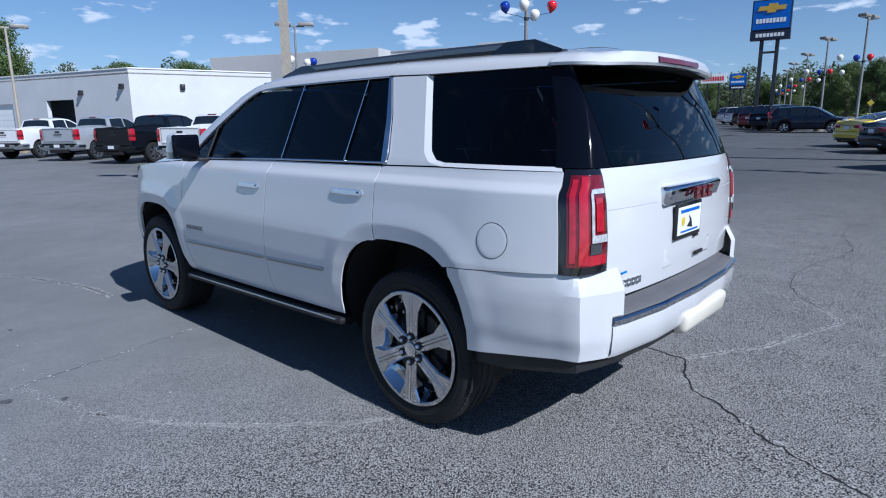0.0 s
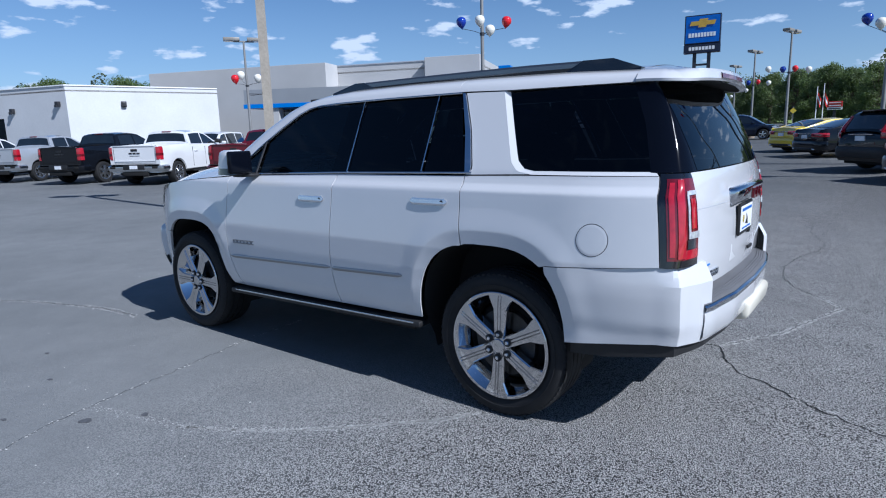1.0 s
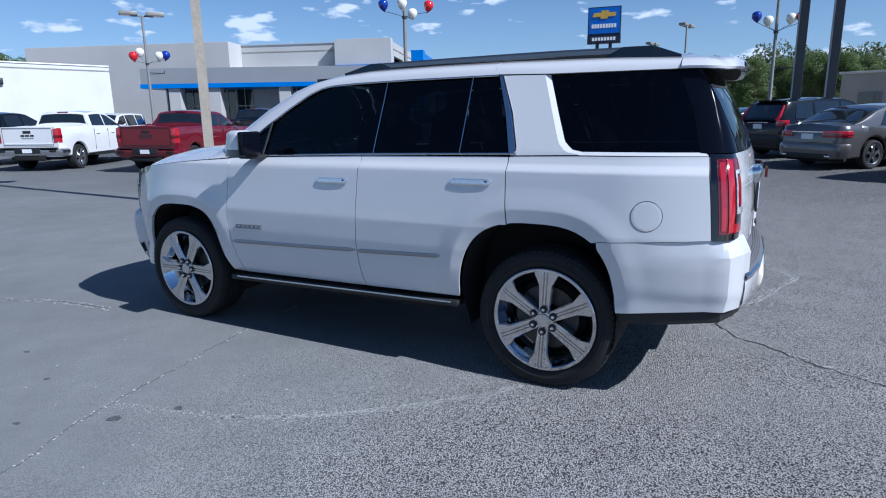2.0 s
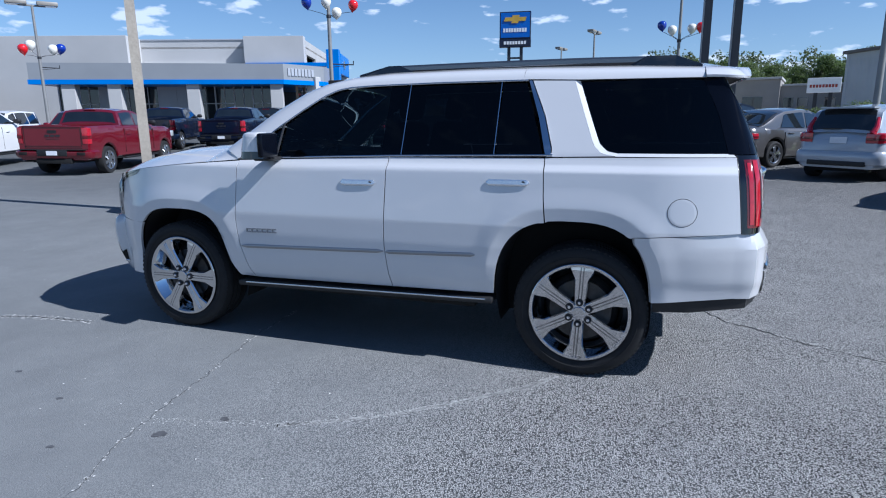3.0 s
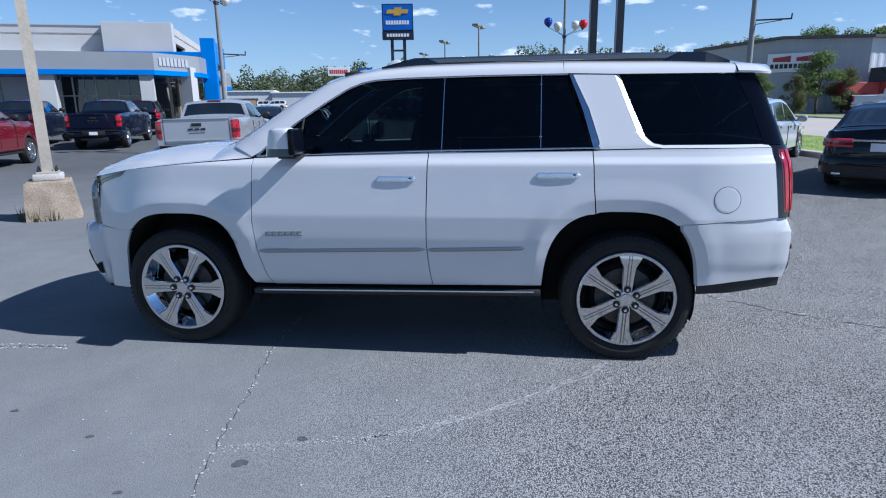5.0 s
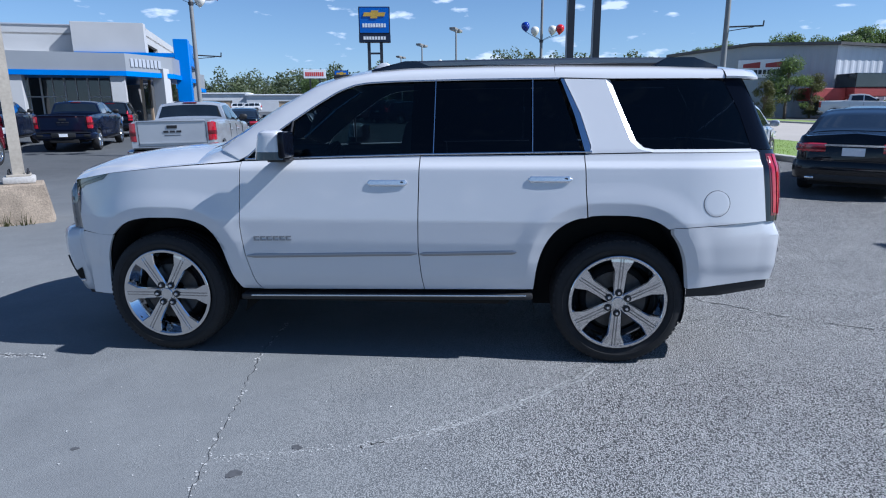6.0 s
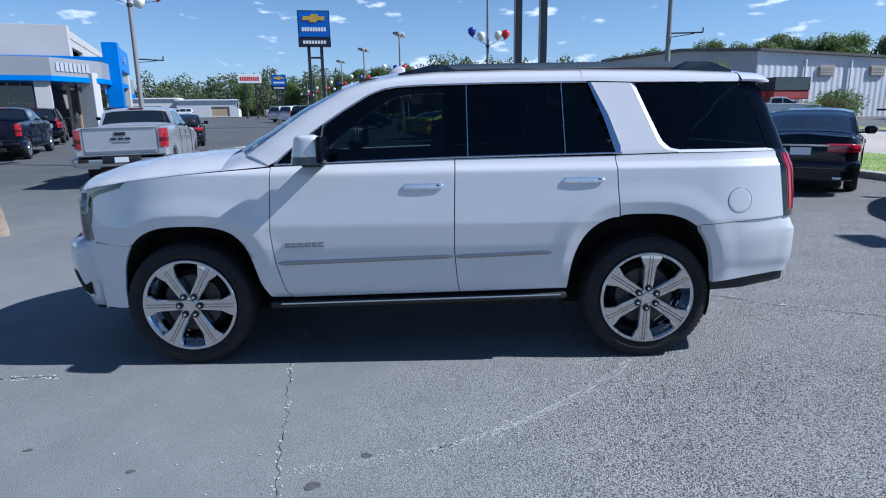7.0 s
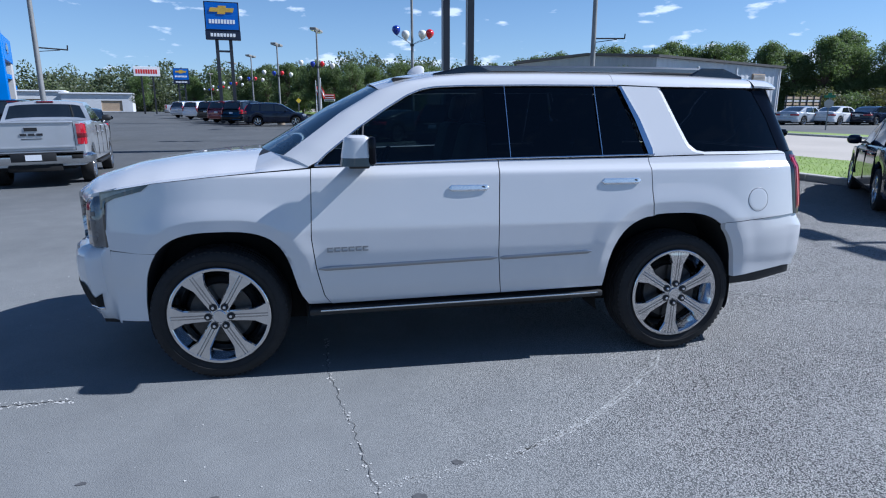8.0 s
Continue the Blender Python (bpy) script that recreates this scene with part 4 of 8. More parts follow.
def handle(x0, x1, z):
    """A pull handle: a bowed, flat-faced bar standing off the door on two feet."""
    n = 16
    prof = ((-0.002, -0.0155), (0.008, -0.0195), (0.015, -0.0165), (0.0165, -0.009), (0.0105, 0.011), (0.0065, 0.0195), (0.001, 0.0205), (-0.002, 0.0165))
    v, f = [], []
    k = len(prof)
    for i in range(n + 1):
        u = i / n
        x = x0 + (x1 - x0) * u
        e = min(1.0, math.sqrt(max(0.0, 1 - max(0.0, abs(2 * u - 1) - 0.84) ** 2 / 0.0256)) + 0.25)
        y = side_y(x, z) - 0.002 - 0.003 * math.sin(math.pi * u)
        for o, dz in prof:
            v.append((x, y - 0.5 * o * (0.5 + 0.5 * e), z + dz * e))
    for i in range(n):
        for j in range(k):
            f.append((i * k + j, (i + 1) * k + j, (i + 1) * k + (j + 1) % k, i * k + (j + 1) % k))
    f += [tuple(range(k)), tuple(range(n * k, n * k + k))[::-1]]
    feet = geo(*[box(x - 0.022, x + 0.022, side_y(x, z) - 0.008, side_y(x, z) + 0.01, z - 0.012, z + 0.012, 0.006) for x in (x0 + 0.03, x1 - 0.03)])
    return geo((v, f), feet)


for d, x0, x1, z in ((door_f, 1.395, 1.643, 1.151), (door_r, 2.376, 2.636, 1.174)):
    g = handle(x0, x1, z)
    for dd, gg in ((d[0], g), (d[1], flipped(g, CY))):
        part("door_handle", mesh_of("door_handle", *gg, M_HANDLE), dd, "chrome pull handle")
    part("lock", mesh_of("lock", *moved(lathe([(0.001, 0.0), (0.011, 0.0), (0.012, 0.006)], 12, "y"), Matrix.Translation((x1 - 0.035, side_y(x1, z) - 0.0100, z))), M_STEEL, True), d[0])

# plain bars for the badge on the front door
for k in range(6):
    x = 0.655 + 0.042 * k
    bar = geo(box(x, x + 0.034, -0.012, 0.0, 0.786, 0.793), box(x, x + 0.034, -0.012, 0.0, 0.808, 0.815), box(x, x + 0.008, -0.012, 0.0, 0.793, 0.808))
    y = side_y(x, 0.8)
    part("badge_bar", mesh_of("badge_bar", *([(p[0], p[1] * 0.7 + y + 0.002, p[2] + (p[0] - 0.65) * 0.02) for p in bar[0]], bar[1]), M_MOULD), door_f[0], "" if k else "grey badge bars")

# fuel door: a round lid in its groove
fy = [(r, h) for r, h in ((0.001, 0.0), (0.02, 0.0), (0.04, 0.0), (0.058, 0.0), (0.0735, 0.0), (0.0748, -0.0004))]
g = lathe(fy, 40, "y")
g = ([(3.478 + x, side_y(3.478 + x, 1.034 + z) - 0.0008 - y, 1.034 + z) for x, y, z in g[0]], g[1])
part("fuel_door", mesh_of("fuel_door", *g, M_WHITE, True), suv, "round white fuel door")
g = lathe([(0.0742, 0.0008), (0.0758, 0.0016), (0.0774, 0.0)], 40, "y")
g = ([(3.478 + x, side_y(3.478 + x, 1.034 + z) - y, 1.034 + z) for x, y, z in g[0]], g[1])
part("fuel_door_gap", mesh_of("fuel_door_gap", *g, M_STEEL, True), suv)

# ---- glass house ----
DLO = [(0.598, 1.288), (0.676, 1.360), (0.853, 1.497), (1.025, 1.612), (1.172, 1.700), (1.270, 1.738), (1.359, 1.752), (1.542, 1.760), (1.69, 1.762), (2.0, 1.766), (2.56, 1.766)]
SILL = [(0.63, 1.300), (1.716, 1.326), (2.70, 1.338), (2.76, 1.340)]


def sill_z(x):
    return curve1(SILL, x)


def dlo_z(x):
    return curve1(DLO, x)


def pane_g(x0b, x1b, x0t, x1t, lift=-0.012, nu=14, nv=14):
    bottom = [(x, sill_z(x)) for x in spread(x0b, x1b, 12)]
    top = [(x, dlo_z(x) - 0.004) for x in spread(x0t, x1t, 16)]
    g = patch(bottom, top, [bottom[0], top[0]], [bottom[-1], top[-1]], nu, nv)
    return [(p[0], side_y(p[0], p[1]) - lift, p[1]) for p in g], grid_faces(nu, nv)


both("front_window", pane_g(0.885, 1.655, 0.905, 1.655), M_FRONTGLASS, "dark tinted front side window")
both("vent_window", pane_g(0.63, 0.862, 0.665, 0.880), M_FRONTGLASS, "small fixed front quarter window")
both("rear_window", pane_g(1.80, 2.395, 1.80, 2.395), M_TINT, "black privacy glass rear door window")
both("rear_vent_window", pane_g(2.41, 2.695, 2.41, 2.555), M_TINT, "black privacy glass fixed window")
both("pillar_trim", pane_g(1.655, 1.795, 1.655, 1.795, -0.009), M_TINT, "gloss black centre pillar")


def bead(pts, r, n=8):
    """A trim bead over points (x, z) of the flank."""
    q = [(x, side_y(x, z) - r * 0.4, z) for x, z in pts]
    return tube(q, r, n)


both("window_trim", bead([(x, sill_z(x) - 0.006) for x in spread(0.60, 2.755, 40)], 0.0065), M_CHROME, "chrome window sill strip")
both("window_trim", bead([(0.60, 1.292)] + [(x, dlo_z(x) + 0.004) for x in spread(0.64, 2.565, 60)], 0.0055), M_SATIN, "satin window surround")
both("divider_bar", bead([(1.797, sill_z(1.8)), (1.797, 1.762)], 0.0032), M_CHROME)
both("divider_bar", bead([(2.402, sill_z(2.4)), (2.402, 1.762)], 0.0032), M_CHROME)
both("divider_bar", bead([(0.872, sill_z(0.87)), (0.892, dlo_z(0.892))], 0.008), M_STEEL)
# broad bright strip behind the rear door window
sb = patch([(2.712, 1.338), (2.744, 1.338)], [(2.572, 1.768), (2.590, 1.768)], [(2.712, 1.338), (2.654, 1.55), (2.572, 1.768)], [(2.744, 1.338), (2.747, 1.36), (2.686, 1.56), (2.590, 1.768)], 4, 14)
both("window_end_strip", with_lip(([(p[0], side_y(p[0], p[1]) - 0.009, p[1]) for p in sb], grid_faces(4, 14)), 4, 14, (0, 0.02, 0)), M_CHROME, "chrome strip at the rear door window's end")

# body-coloured pillar behind the rear door, with a chamfer down to the glass
C_L = [(2.714, 1.322), (2.748, 1.34), (2.750, 1.365), (2.690, 1.56), (2.594, 1.768)]
C_R = [(3.110, 1.330), (3.030, 1.345), (2.985, 1.39), (2.92, 1.56), (2.845, 1.762)]
both("rear_pillar", flank([(2.714, 1.322), (3.110, 1.328)], [(2.594, 1.768), (2.845, 1.764)], C_L, C_R, 14, 22, 0.001), M_WHITE)
C_R2 = [(3.135, 1.344), (3.070, 1.356), (3.022, 1.40), (2.957, 1.56), (2.882, 1.756)]
a, b = along(C_R, 24), along(C_R2, 24)
v = [(p[0], side_y(p[0], p[1]), p[1]) for p in a] + [(p[0], side_y(p[0], p[1]) + 0.022, p[1]) for p in b]
f = [(i, 25 + i, 26 + i, i + 1) for i in range(24)]
both("pillar_chamfer", (v, f), M_WHITE)
# the strip of body below the quarter glass
v = [(x, side_y(x, z), z) for x in spread(3.105, 3.735, 16) for z in (1.328,)] + [(x, side_y(x, 1.345) + 0.02, 1.346) for x in spread(3.13, 3.715, 16)]
both("belt_ledge", (v, [(i, i + 1, 18 + i, 17 + i) for i in range(16)]), M_WHITE)
q_b = [(3.125, 1.345), (3.70, 1.345)]
q_t = [(2.875, 1.756), (3.55, 1.752)]
q = patch(q_b, q_t, [(3.125, 1.345), (3.060, 1.357), (3.012, 1.40), (2.95, 1.56), (2.875, 1.756)], [(3.70, 1.345), (3.64, 1.56), (3.55, 1.752)], 20, 16)
both("quarter_window", ([(p[0], side_y(p[0], p[1]) + 0.018, p[1]) for p in q], grid_faces(20, 16)), M_TINT, "black privacy glass rear quarter window")

# roof rails of the body above the doors: from the cowl up the windshield pillar and along the roof
R_TOP = [(0.418, 0.122, 1.352), (0.520, 0.150, 1.425), (0.770, 0.240, 1.608), (1.000, 0.310, 1.742), (1.150, 0.335, 1.792), (1.340, 0.350, 1.826),
         (1.600, 0.356, 1.846), (2.100, 0.360, 1.852), (2.600, 0.362, 1.850), (3.200, 0.366, 1.838), (3.560, 0.372, 1.822)]
R_BOT = [(0.566, 1.290)] + [(x, dlo_z(x) + 0.010) for x in spread(0.62, 2.59, 40)] + [(2.86, 1.766), (3.56, 1.760)]


def rail_patch(lo, hi, nu, nv, out_=0.016):
    a, b = along(lo, nu), along(hi, nu)
    v = []
    for j in range(nv + 1):
        t = j / nv
        for i in range(nu + 1):
            p = a[i] * (1 - t) + b[i] * t
            k = math.sin(math.pi * t)
            v.append((p[0] - 0.004 * k, p[1] - out_ * k, p[2] + out_ * 0.6 * k))
    return with_lip((v, grid_faces(nu, nv)), nu, nv, (0, 0.03, -0.004))


lo3 = [(x, side_y(x, z) - 0.004, z) for x, z in R_BOT]
lo_f, lo_r = [p for p in lo3 if p[0] < 2.58], [p for p in lo3 if p[0] > 2.5]
hi_f, hi_r = [p for p in R_TOP if p[0] < 2.5] + [(2.54, 0.362, 1.850)], [(2.546, 0.362, 1.850)] + [p for p in R_TOP if p[0] > 2.55]
both("door_frame_rail", rail_patch(lo_f, hi_f, 70, 6), M_WHITE)
both("roof_side_rail", rail_patch(lo_r, hi_r, 24, 6), M_WHITE)

# roof skin, windshield, hood
nu, nv = 40, 24
edge = along([p for p in R_TOP if p[0] >= 0.99], nu)
v = []
for j in range(nv + 1):
    t = j / nv
    for i in range(nu + 1):
        p = edge[i]
        y = p[1] + (2 * CY - 2 * p[1]) * t
        s = 1 - abs(2 * t - 1) ** 2.4
        v.append((p[0] - (0.05 * s if i < 4 else 0.0) * (1 - i / 4), y, p[2] + 0.055 * s))
part("roof", mesh_of("roof", v, grid_faces(nu, nv), M_WHITE, True), suv)
v = []
ws = along([p for p in R_TOP if p[0] <= 1.01], 20)
for j in range(21):
    t = j / 20
    s = 1 - abs(2 * t - 1) ** 2.2
    for i in range(21):
        p = ws[i]
        u = i / 20
        y = p[1] + (2 * CY - 2 * p[1]) * t
        v.append((p[0] + 0.005 - (0.22 * (1 - u) + 0.055 * u) * s, y, p[2] - 0.002 + 0.045 * s * (0.6 + 0.4 * u)))
ws_foot = [v[j * 21] for j in range(21)]
part("windshield", mesh_of("windshield", v, grid_faces(20, 20), M_WINDSHIELD, True), suv, "clear greenish windshield")

HE = [(-0.775, 0.300, 1.105), (-0.70, 0.215, 1.135), (-0.545, 0.165, 1.172), (-0.30, 0.128, 1.214), (0.0, 0.108, 1.246), (0.25, 0.104, 1.266)]
HC = [(-0.93, 1.135), (-0.80, 1.215), (-0.55, 1.290), (-0.26, 1.335), (0.0, 1.356), (0.30, 1.372), (0.42, 1.376)]
nu, nv = 26, 30
he = along(HE, nu)
v = []
for j in range(nv + 1):
    t = j / nv
    k = 1 - abs(2 * t - 1)
    s = 1 - (1 - min(1.0, k * 1.35)) ** 2.6
    for i in range(nu + 1):
        p = he[i]
        u = i / nu
        xc = -0.93 + 1.17 * u
        zc = curve1(HC, xc)
        bulge = 1 - (1 - k) ** 3
        x = p[0] * (1 - bulge) + xc * bulge
        v.append((x, p[1] + (2 * CY - 2 * p[1]) * t, p[2] + (zc - p[2]) * s))
hood_rear = [v[j * (nu + 1) + nu] for j in range(nv + 1)]
part("hood", mesh_of("hood", *with_lip((v, grid_faces(nu, nv)), nu, nv, (0, 0, -0.03)), M_WHITE, True), suv)
# cowl, wipers
part("cowl", mesh_of("cowl", *geo(box(0.26, 0.56, 0.20, 1.73, 1.20, 1.285, 0.02)), M_BLACK, True), suv, "black cowl grille")
foot = [tuple(p) for p in along(ws_foot, 30)]
strip = hood_rear[4:27] + foot[4:27]
part("cowl_mesh", mesh_of("cowl_mesh", strip, [(i, i + 1, 24 + i, 23 + i) for i in range(22)], M_BLACK, True), suv, "black cowl strip")
# the body between hood, fender and windshield pillar
c_out = [(0.25, side_y(0.25, 1.2605), 1.2605), (0.40, side_y(0.40, 1.271), 1.271), (0.575, side_y(0.575, 1.284), 1.284), lo3[0]]
c_pil = [lo3[0]] + [(lo3[0][0] + (R_TOP[0][0] - lo3[0][0]) * t - 0.004 * k, lo3[0][1] + (R_TOP[0][1] - lo3[0][1]) * t - 0.016 * k, lo3[0][2] + (R_TOP[0][2] - lo3[0][2]) * t + 0.0096 * k)
                    for t, k in ((t, math.sin(math.pi * t)) for t in (0.25, 0.5, 0.75))] + [R_TOP[0]] + foot[1:5]
both("cowl_corner", ([tuple(p) for p in patch(c_out, [hood_rear[4], foot[4]], [c_out[0]] + hood_rear[:5], c_pil, 14, 14)], grid_faces(14, 14)), M_WHITE)
for y in (0.46, 1.06):
    wip = part("wiper", mesh_of("wiper", *geo(tube([(0.36, y, 1.350), (0.39, y + 0.25, 1.372), (0.35, y + 0.55, 1.382)], 0.010, 6), box(0.33, 0.39, y - 0.03, y + 0.03, 1.32, 1.365, 0.01)), M_BLACK, True), suv, "black wiper arm")
gu_in = along([p for p in HE if p[0] >= -0.56], 16)
gu_out = along([(x, side_y(x, z) + 0.0, z) for x, z in fender_top[1:4]] + [(0.25, side_y(0.25, 1.2605), 1.2605)], 16)
both("fender_top", ([tuple(p) for p in gu_in] + [tuple(p) for p in gu_out], [(i, i + 1, 18 + i, 17 + i) for i in range(16)]), M_WHITE)

# ---- front end ----
def sweep(path, prof):
    """Sweeps a profile of (outward offset, z) along plan points."""
    v, f = [], []
    n = len(path)
    for i, (x, y) in enumerate(path):
        a, b = path[max(i - 1, 0)], path[min(i + 1, n - 1)]
        dx, dy = b[0] - a[0], b[1] - a[1]
        L = math.hypot(dx, dy)
        ox, oy = dy / L, -dx / L
        for o, z in prof(i / (n - 1), x, y):
            v.append((x + ox * o, y + oy * o, z))
    k = len(v) // n
    for i in range(n - 1):
        for j in range(k - 1):
            f.append((i * k + j, (i + 1) * k + j, (i + 1) * k + j + 1, i * k + j + 1))
    return v, f


arch_fb = [(-0.412, 0.385), (-0.414, 0.50)] + [q for q in arch_points(ARCH_F, 180, 110, 24) if 0.5 < q[1] < 0.80 and q[0] < -0.2]
both("bumper_side", flank([(-0.60, 0.372), (-0.412, 0.385)], [(-0.60, 0.808), (arch_fb[-1][0], 0.800)], [(-0.60, 0.372), (-0.60, 0.808)], arch_fb + [(arch_fb[-1][0], 0.800)], 10, 16, 0.0), M_WHITE)
front_half = [(-0.598, side_y(-0.598, 0.7)), (-0.625, side_y(-0.625, 0.7)), (-0.67, side_y(-0.67, 0.7) + 0.004), (-0.745, 0.132), (-0.835, 0.225), (-0.915, 0.42), (-0.965, 0.70), (-0.98, CY)]
fpath = along(front_half, 48)
fpath = [tuple(p) for p in fpath] + [(p[0], 2 * CY - p[1]) for p in reversed(fpath[:-1])]


def front_tuck(x, y, z):
    return -(curve1(SIDE, max(z, 0.57)) - curve1(SIDE, 0.7)) * (1 - smooth((-0.598 - x) / 0.16))


F_PROF = ((0.355, -0.105), (0.375, -0.078), (0.42, -0.052), (0.48, -0.030), (0.54, -0.010), (0.60, 0.003), (0.67, 0.010), (0.75, 0.008), (0.795, -0.004), (0.815, -0.030), (0.832, -0.110))


def front_out(x, z):
    return curve1(F_PROF, z) * smooth((-0.598 - x) / 0.14)


fb = sweep(fpath[::-1], lambda t, x, y: [(front_out(x, z) + front_tuck(x, y, z), z) for z, _ in F_PROF])
part("front_bumper", mesh_of("front_bumper", *fb, M_WHITE, True), suv)
# fog-lamp recesses at the corners
fog_path = [p for p in fpath if 0.108 < p[1] < 0.36 and p[0] < -0.69][::-1]
fog = sweep(fog_path, lambda t, x, y: [(front_out(x, z) + front_tuck(x, y, z) + 0.005, z) for z in spread(0.447, 0.470 + 0.135 * smooth((y - 0.10) / 0.09), 8)])
fogs = both("fog_recess", fog, M_ARCH, "black fog-lamp recess with chrome edge")
fog2 = sweep(fog_path, lambda t, x, y: [(front_out(x, z) + front_tuck(x, y, z) + o, z) for z, o in ((0.424, 0.0), (0.428, 0.007), (0.440, 0.007), (0.446, 0.002))])
both("fog_trim", fog2, M_SATIN, "satin fog-lamp trim")
# headlamps: clear lens in a dark housing, wrapping the corner
hl_path = [tuple(p) for p in along([(-0.612, side_y(-0.612, 0.95) + 0.006), (-0.66, side_y(-0.66, 0.95) + 0.012), (-0.70, 0.155), (-0.765, 0.25), (-0.825, 0.40)], 14)][::-1]
hl = sweep(hl_path, lambda t, x, y: [(-0.01, 0.818), (0.002, 0.826), (0.004, 0.95), (-0.004, 1.07), (-0.03, 1.135 + (x + 0.6) * 0.16)])
lamps = both("headlamp", hl, M_LAMPGREY, "clear headlamp with chrome bars, wrapping the corner")
hb = sweep([tuple(p) for p in along([(-0.609, side_y(-0.609, 0.95) + 0.004), (-0.624, side_y(-0.624, 0.95) + 0.005)], 3)][::-1], lambda t, x, y: [(0.005, 0.826), (0.006, 0.95), (0.000, 1.07), (-0.022, 1.14)])
for lp, g in ((lamps[0], hb), (lamps[1], flipped(hb, CY))):
    part("lamp_edge", mesh_of("lamp_edge", *g, M_GLOSSBLACK, True), lp)
LENS = [(0.826, 0.002), (0.95, 0.004), (1.07, -0.004)]
for k, (z0, z1) in enumerate(((0.855, 0.885), (0.915, 0.985), (1.01, 1.035))):
    cb = sweep(hl_path[7:-3], lambda t, x, y: [(curve1(LENS, z) + o, z) for z, o in ((z0 - 0.004, -0.002), (z0, 0.0015), (z1, 0.0015), (z1 + 0.004, -0.002))])
    for lp, g in ((lamps[0], cb), (lamps[1], flipped(cb, CY))):
        part("lamp_bar", mesh_of("lamp_bar", *g, M_LAMPGREY, True), lp, "" if k else "grey lamp bar")
tip = flank([(-0.64, 1.050), (-0.600, 1.090), (-0.545, 1.118), (-0.375, 1.163)], [(-0.64, 1.150), (-0.52, 1.170), (-0.325, 1.204)], [(-0.64, 1.050), (-0.64, 1.150)], [(-0.375, 1.163), (-0.325, 1.204)], 16, 4, 0.0, 0.005, 0.02)
tips = both("lamp_tip", tip, M_GLOSSBLACK, "dark headlamp tail along the hood")
lens = flank([(-0.63, 1.106), (-0.52, 1.146), (-0.385, 1.182)], [(-0.63, 1.138), (-0.52, 1.161), (-0.36, 1.192)], [(-0.63, 1.106), (-0.63, 1.138)], [(-0.385, 1.182), (-0.36, 1.192)], 16, 4, 0.0, 0.009, 0.004)
for tp, g in ((tips[0], lens), (tips[1], flipped(lens, CY))):
    part("tip_lens", mesh_of("tip_lens", *g, M_LAMPGREY, True), tp, "pale blue-grey lens")
gr = sweep([(-0.905, 0.62), (-0.93, 0.80), (-0.94, CY), (-0.93, 1.13), (-0.905, 1.31)][::-1], lambda t, x, y: [(0.0, 0.70), (0.03, 0.73), (0.035, 1.10), (0.0, 1.13)])
grille = part("grille", mesh_of("grille", *gr, M_CHROME, True), suv, "bright chrome grille")
for k in range(6):
    z = 0.765 + 0.055 * k
    gb_ = sweep([(-0.905, 0.64), (-0.93, 0.80), (-0.94, CY), (-0.93, 1.13), (-0.905, 1.29)][::-1], lambda t, x, y: [(0.030, z), (0.038, z + 0.004), (0.038, z + 0.016), (0.030, z + 0.020)])
    part("grille_bar", mesh_of("grille_bar", *gb_, M_SATIN, True), grille)
fl = sweep(fpath[::-1], lambda t, x, y: [(-0.18, 0.80), (-0.150, 0.81), (-0.150, 1.10), (-0.18, 1.13)])
part("front_panel", mesh_of("front_panel", *fl, M_ARCH, True), suv)
fv = sweep(fpath[::-1], lambda t, x, y: [(-0.20, 0.31), (-0.15, 0.315), (-0.13, 0.37)])
part("front_valance", mesh_of("front_valance", *fv, M_BLACK, True), suv, "black lower valance")

# ---- rear end ----
REAR = [(0.76, 3.935), (0.90, 3.945), (1.05, 3.945), (1.20, 3.932), (1.30, 3.912), (1.345, 3.895), (1.45, 3.855), (1.60, 3.785), (1.74, 3.705), (1.82, 3.66)]


def rear_x(y, z):
    d = abs(y - CY) / 0.80
    return curve1(REAR, z) - 0.045 * d ** 2 - 0.02 * d ** 6


def rear_panel(y0, y1, zs, nu=24, off=0.0):
    v = [(rear_x(y, z) + off, y, z) for z in zs for y in spread(y0, y1, nu)]
    return v, grid_faces(nu, len(zs) - 1)


tg = rear_panel(0.215, 2 * CY - 0.215, spread(0.795, 1.338, 20), 36)
tailgate = part("tailgate", mesh_of("tailgate", *with_lip(tg, 36, 20, (-0.03, 0, 0)), M_WHITE, True), suv)
# shallow fold across the tailgate beside the plate, its shade painted as thin grey strips, and the plate's recess
part("tailgate_crease", mesh_of("tailgate_crease", *geo(*[([(rear_x(y, z) + o, y, z) for y in spread(a, b, 10) for z, o in ((1.1705, 0.0002), (1.172, 0.0010), (1.1735, 0.0002))],
                                                           [(3 * i + j, 3 * i + 3 + j, 3 * i + 4 + j, 3 * i + 1 + j) for i in range(10) for j in range(2)]) for a, b in ((0.22, 0.60), (1.33, 1.71))]), M_WALLGREY2, True), tailgate)
rg = part("rear_glass", mesh_of("rear_glass", *rear_panel(0.275, 2 * CY - 0.275, spread(1.345, 1.765, 14), 24, 0.004), M_TINT, True), suv, "dark rear window")


def corner(zs, side_pt, rear_pt, nu=10, push=1.0):
    """Wraps the tail's corner from a point on the flank to a point on the rear."""
    v = []
    for z in zs:
        a, b = Vector(side_pt(z)), Vector(rear_pt(z))
        c = Vector((b.x - 0.01, a.y + 0.008, z))
        for i in range(nu + 1):
            t = i / nu
            v.append(tuple(a * (1 - t) ** 2 + c * 2 * t * (1 - t) + b * t ** 2))
    return v, grid_faces(nu, len(zs) - 1)


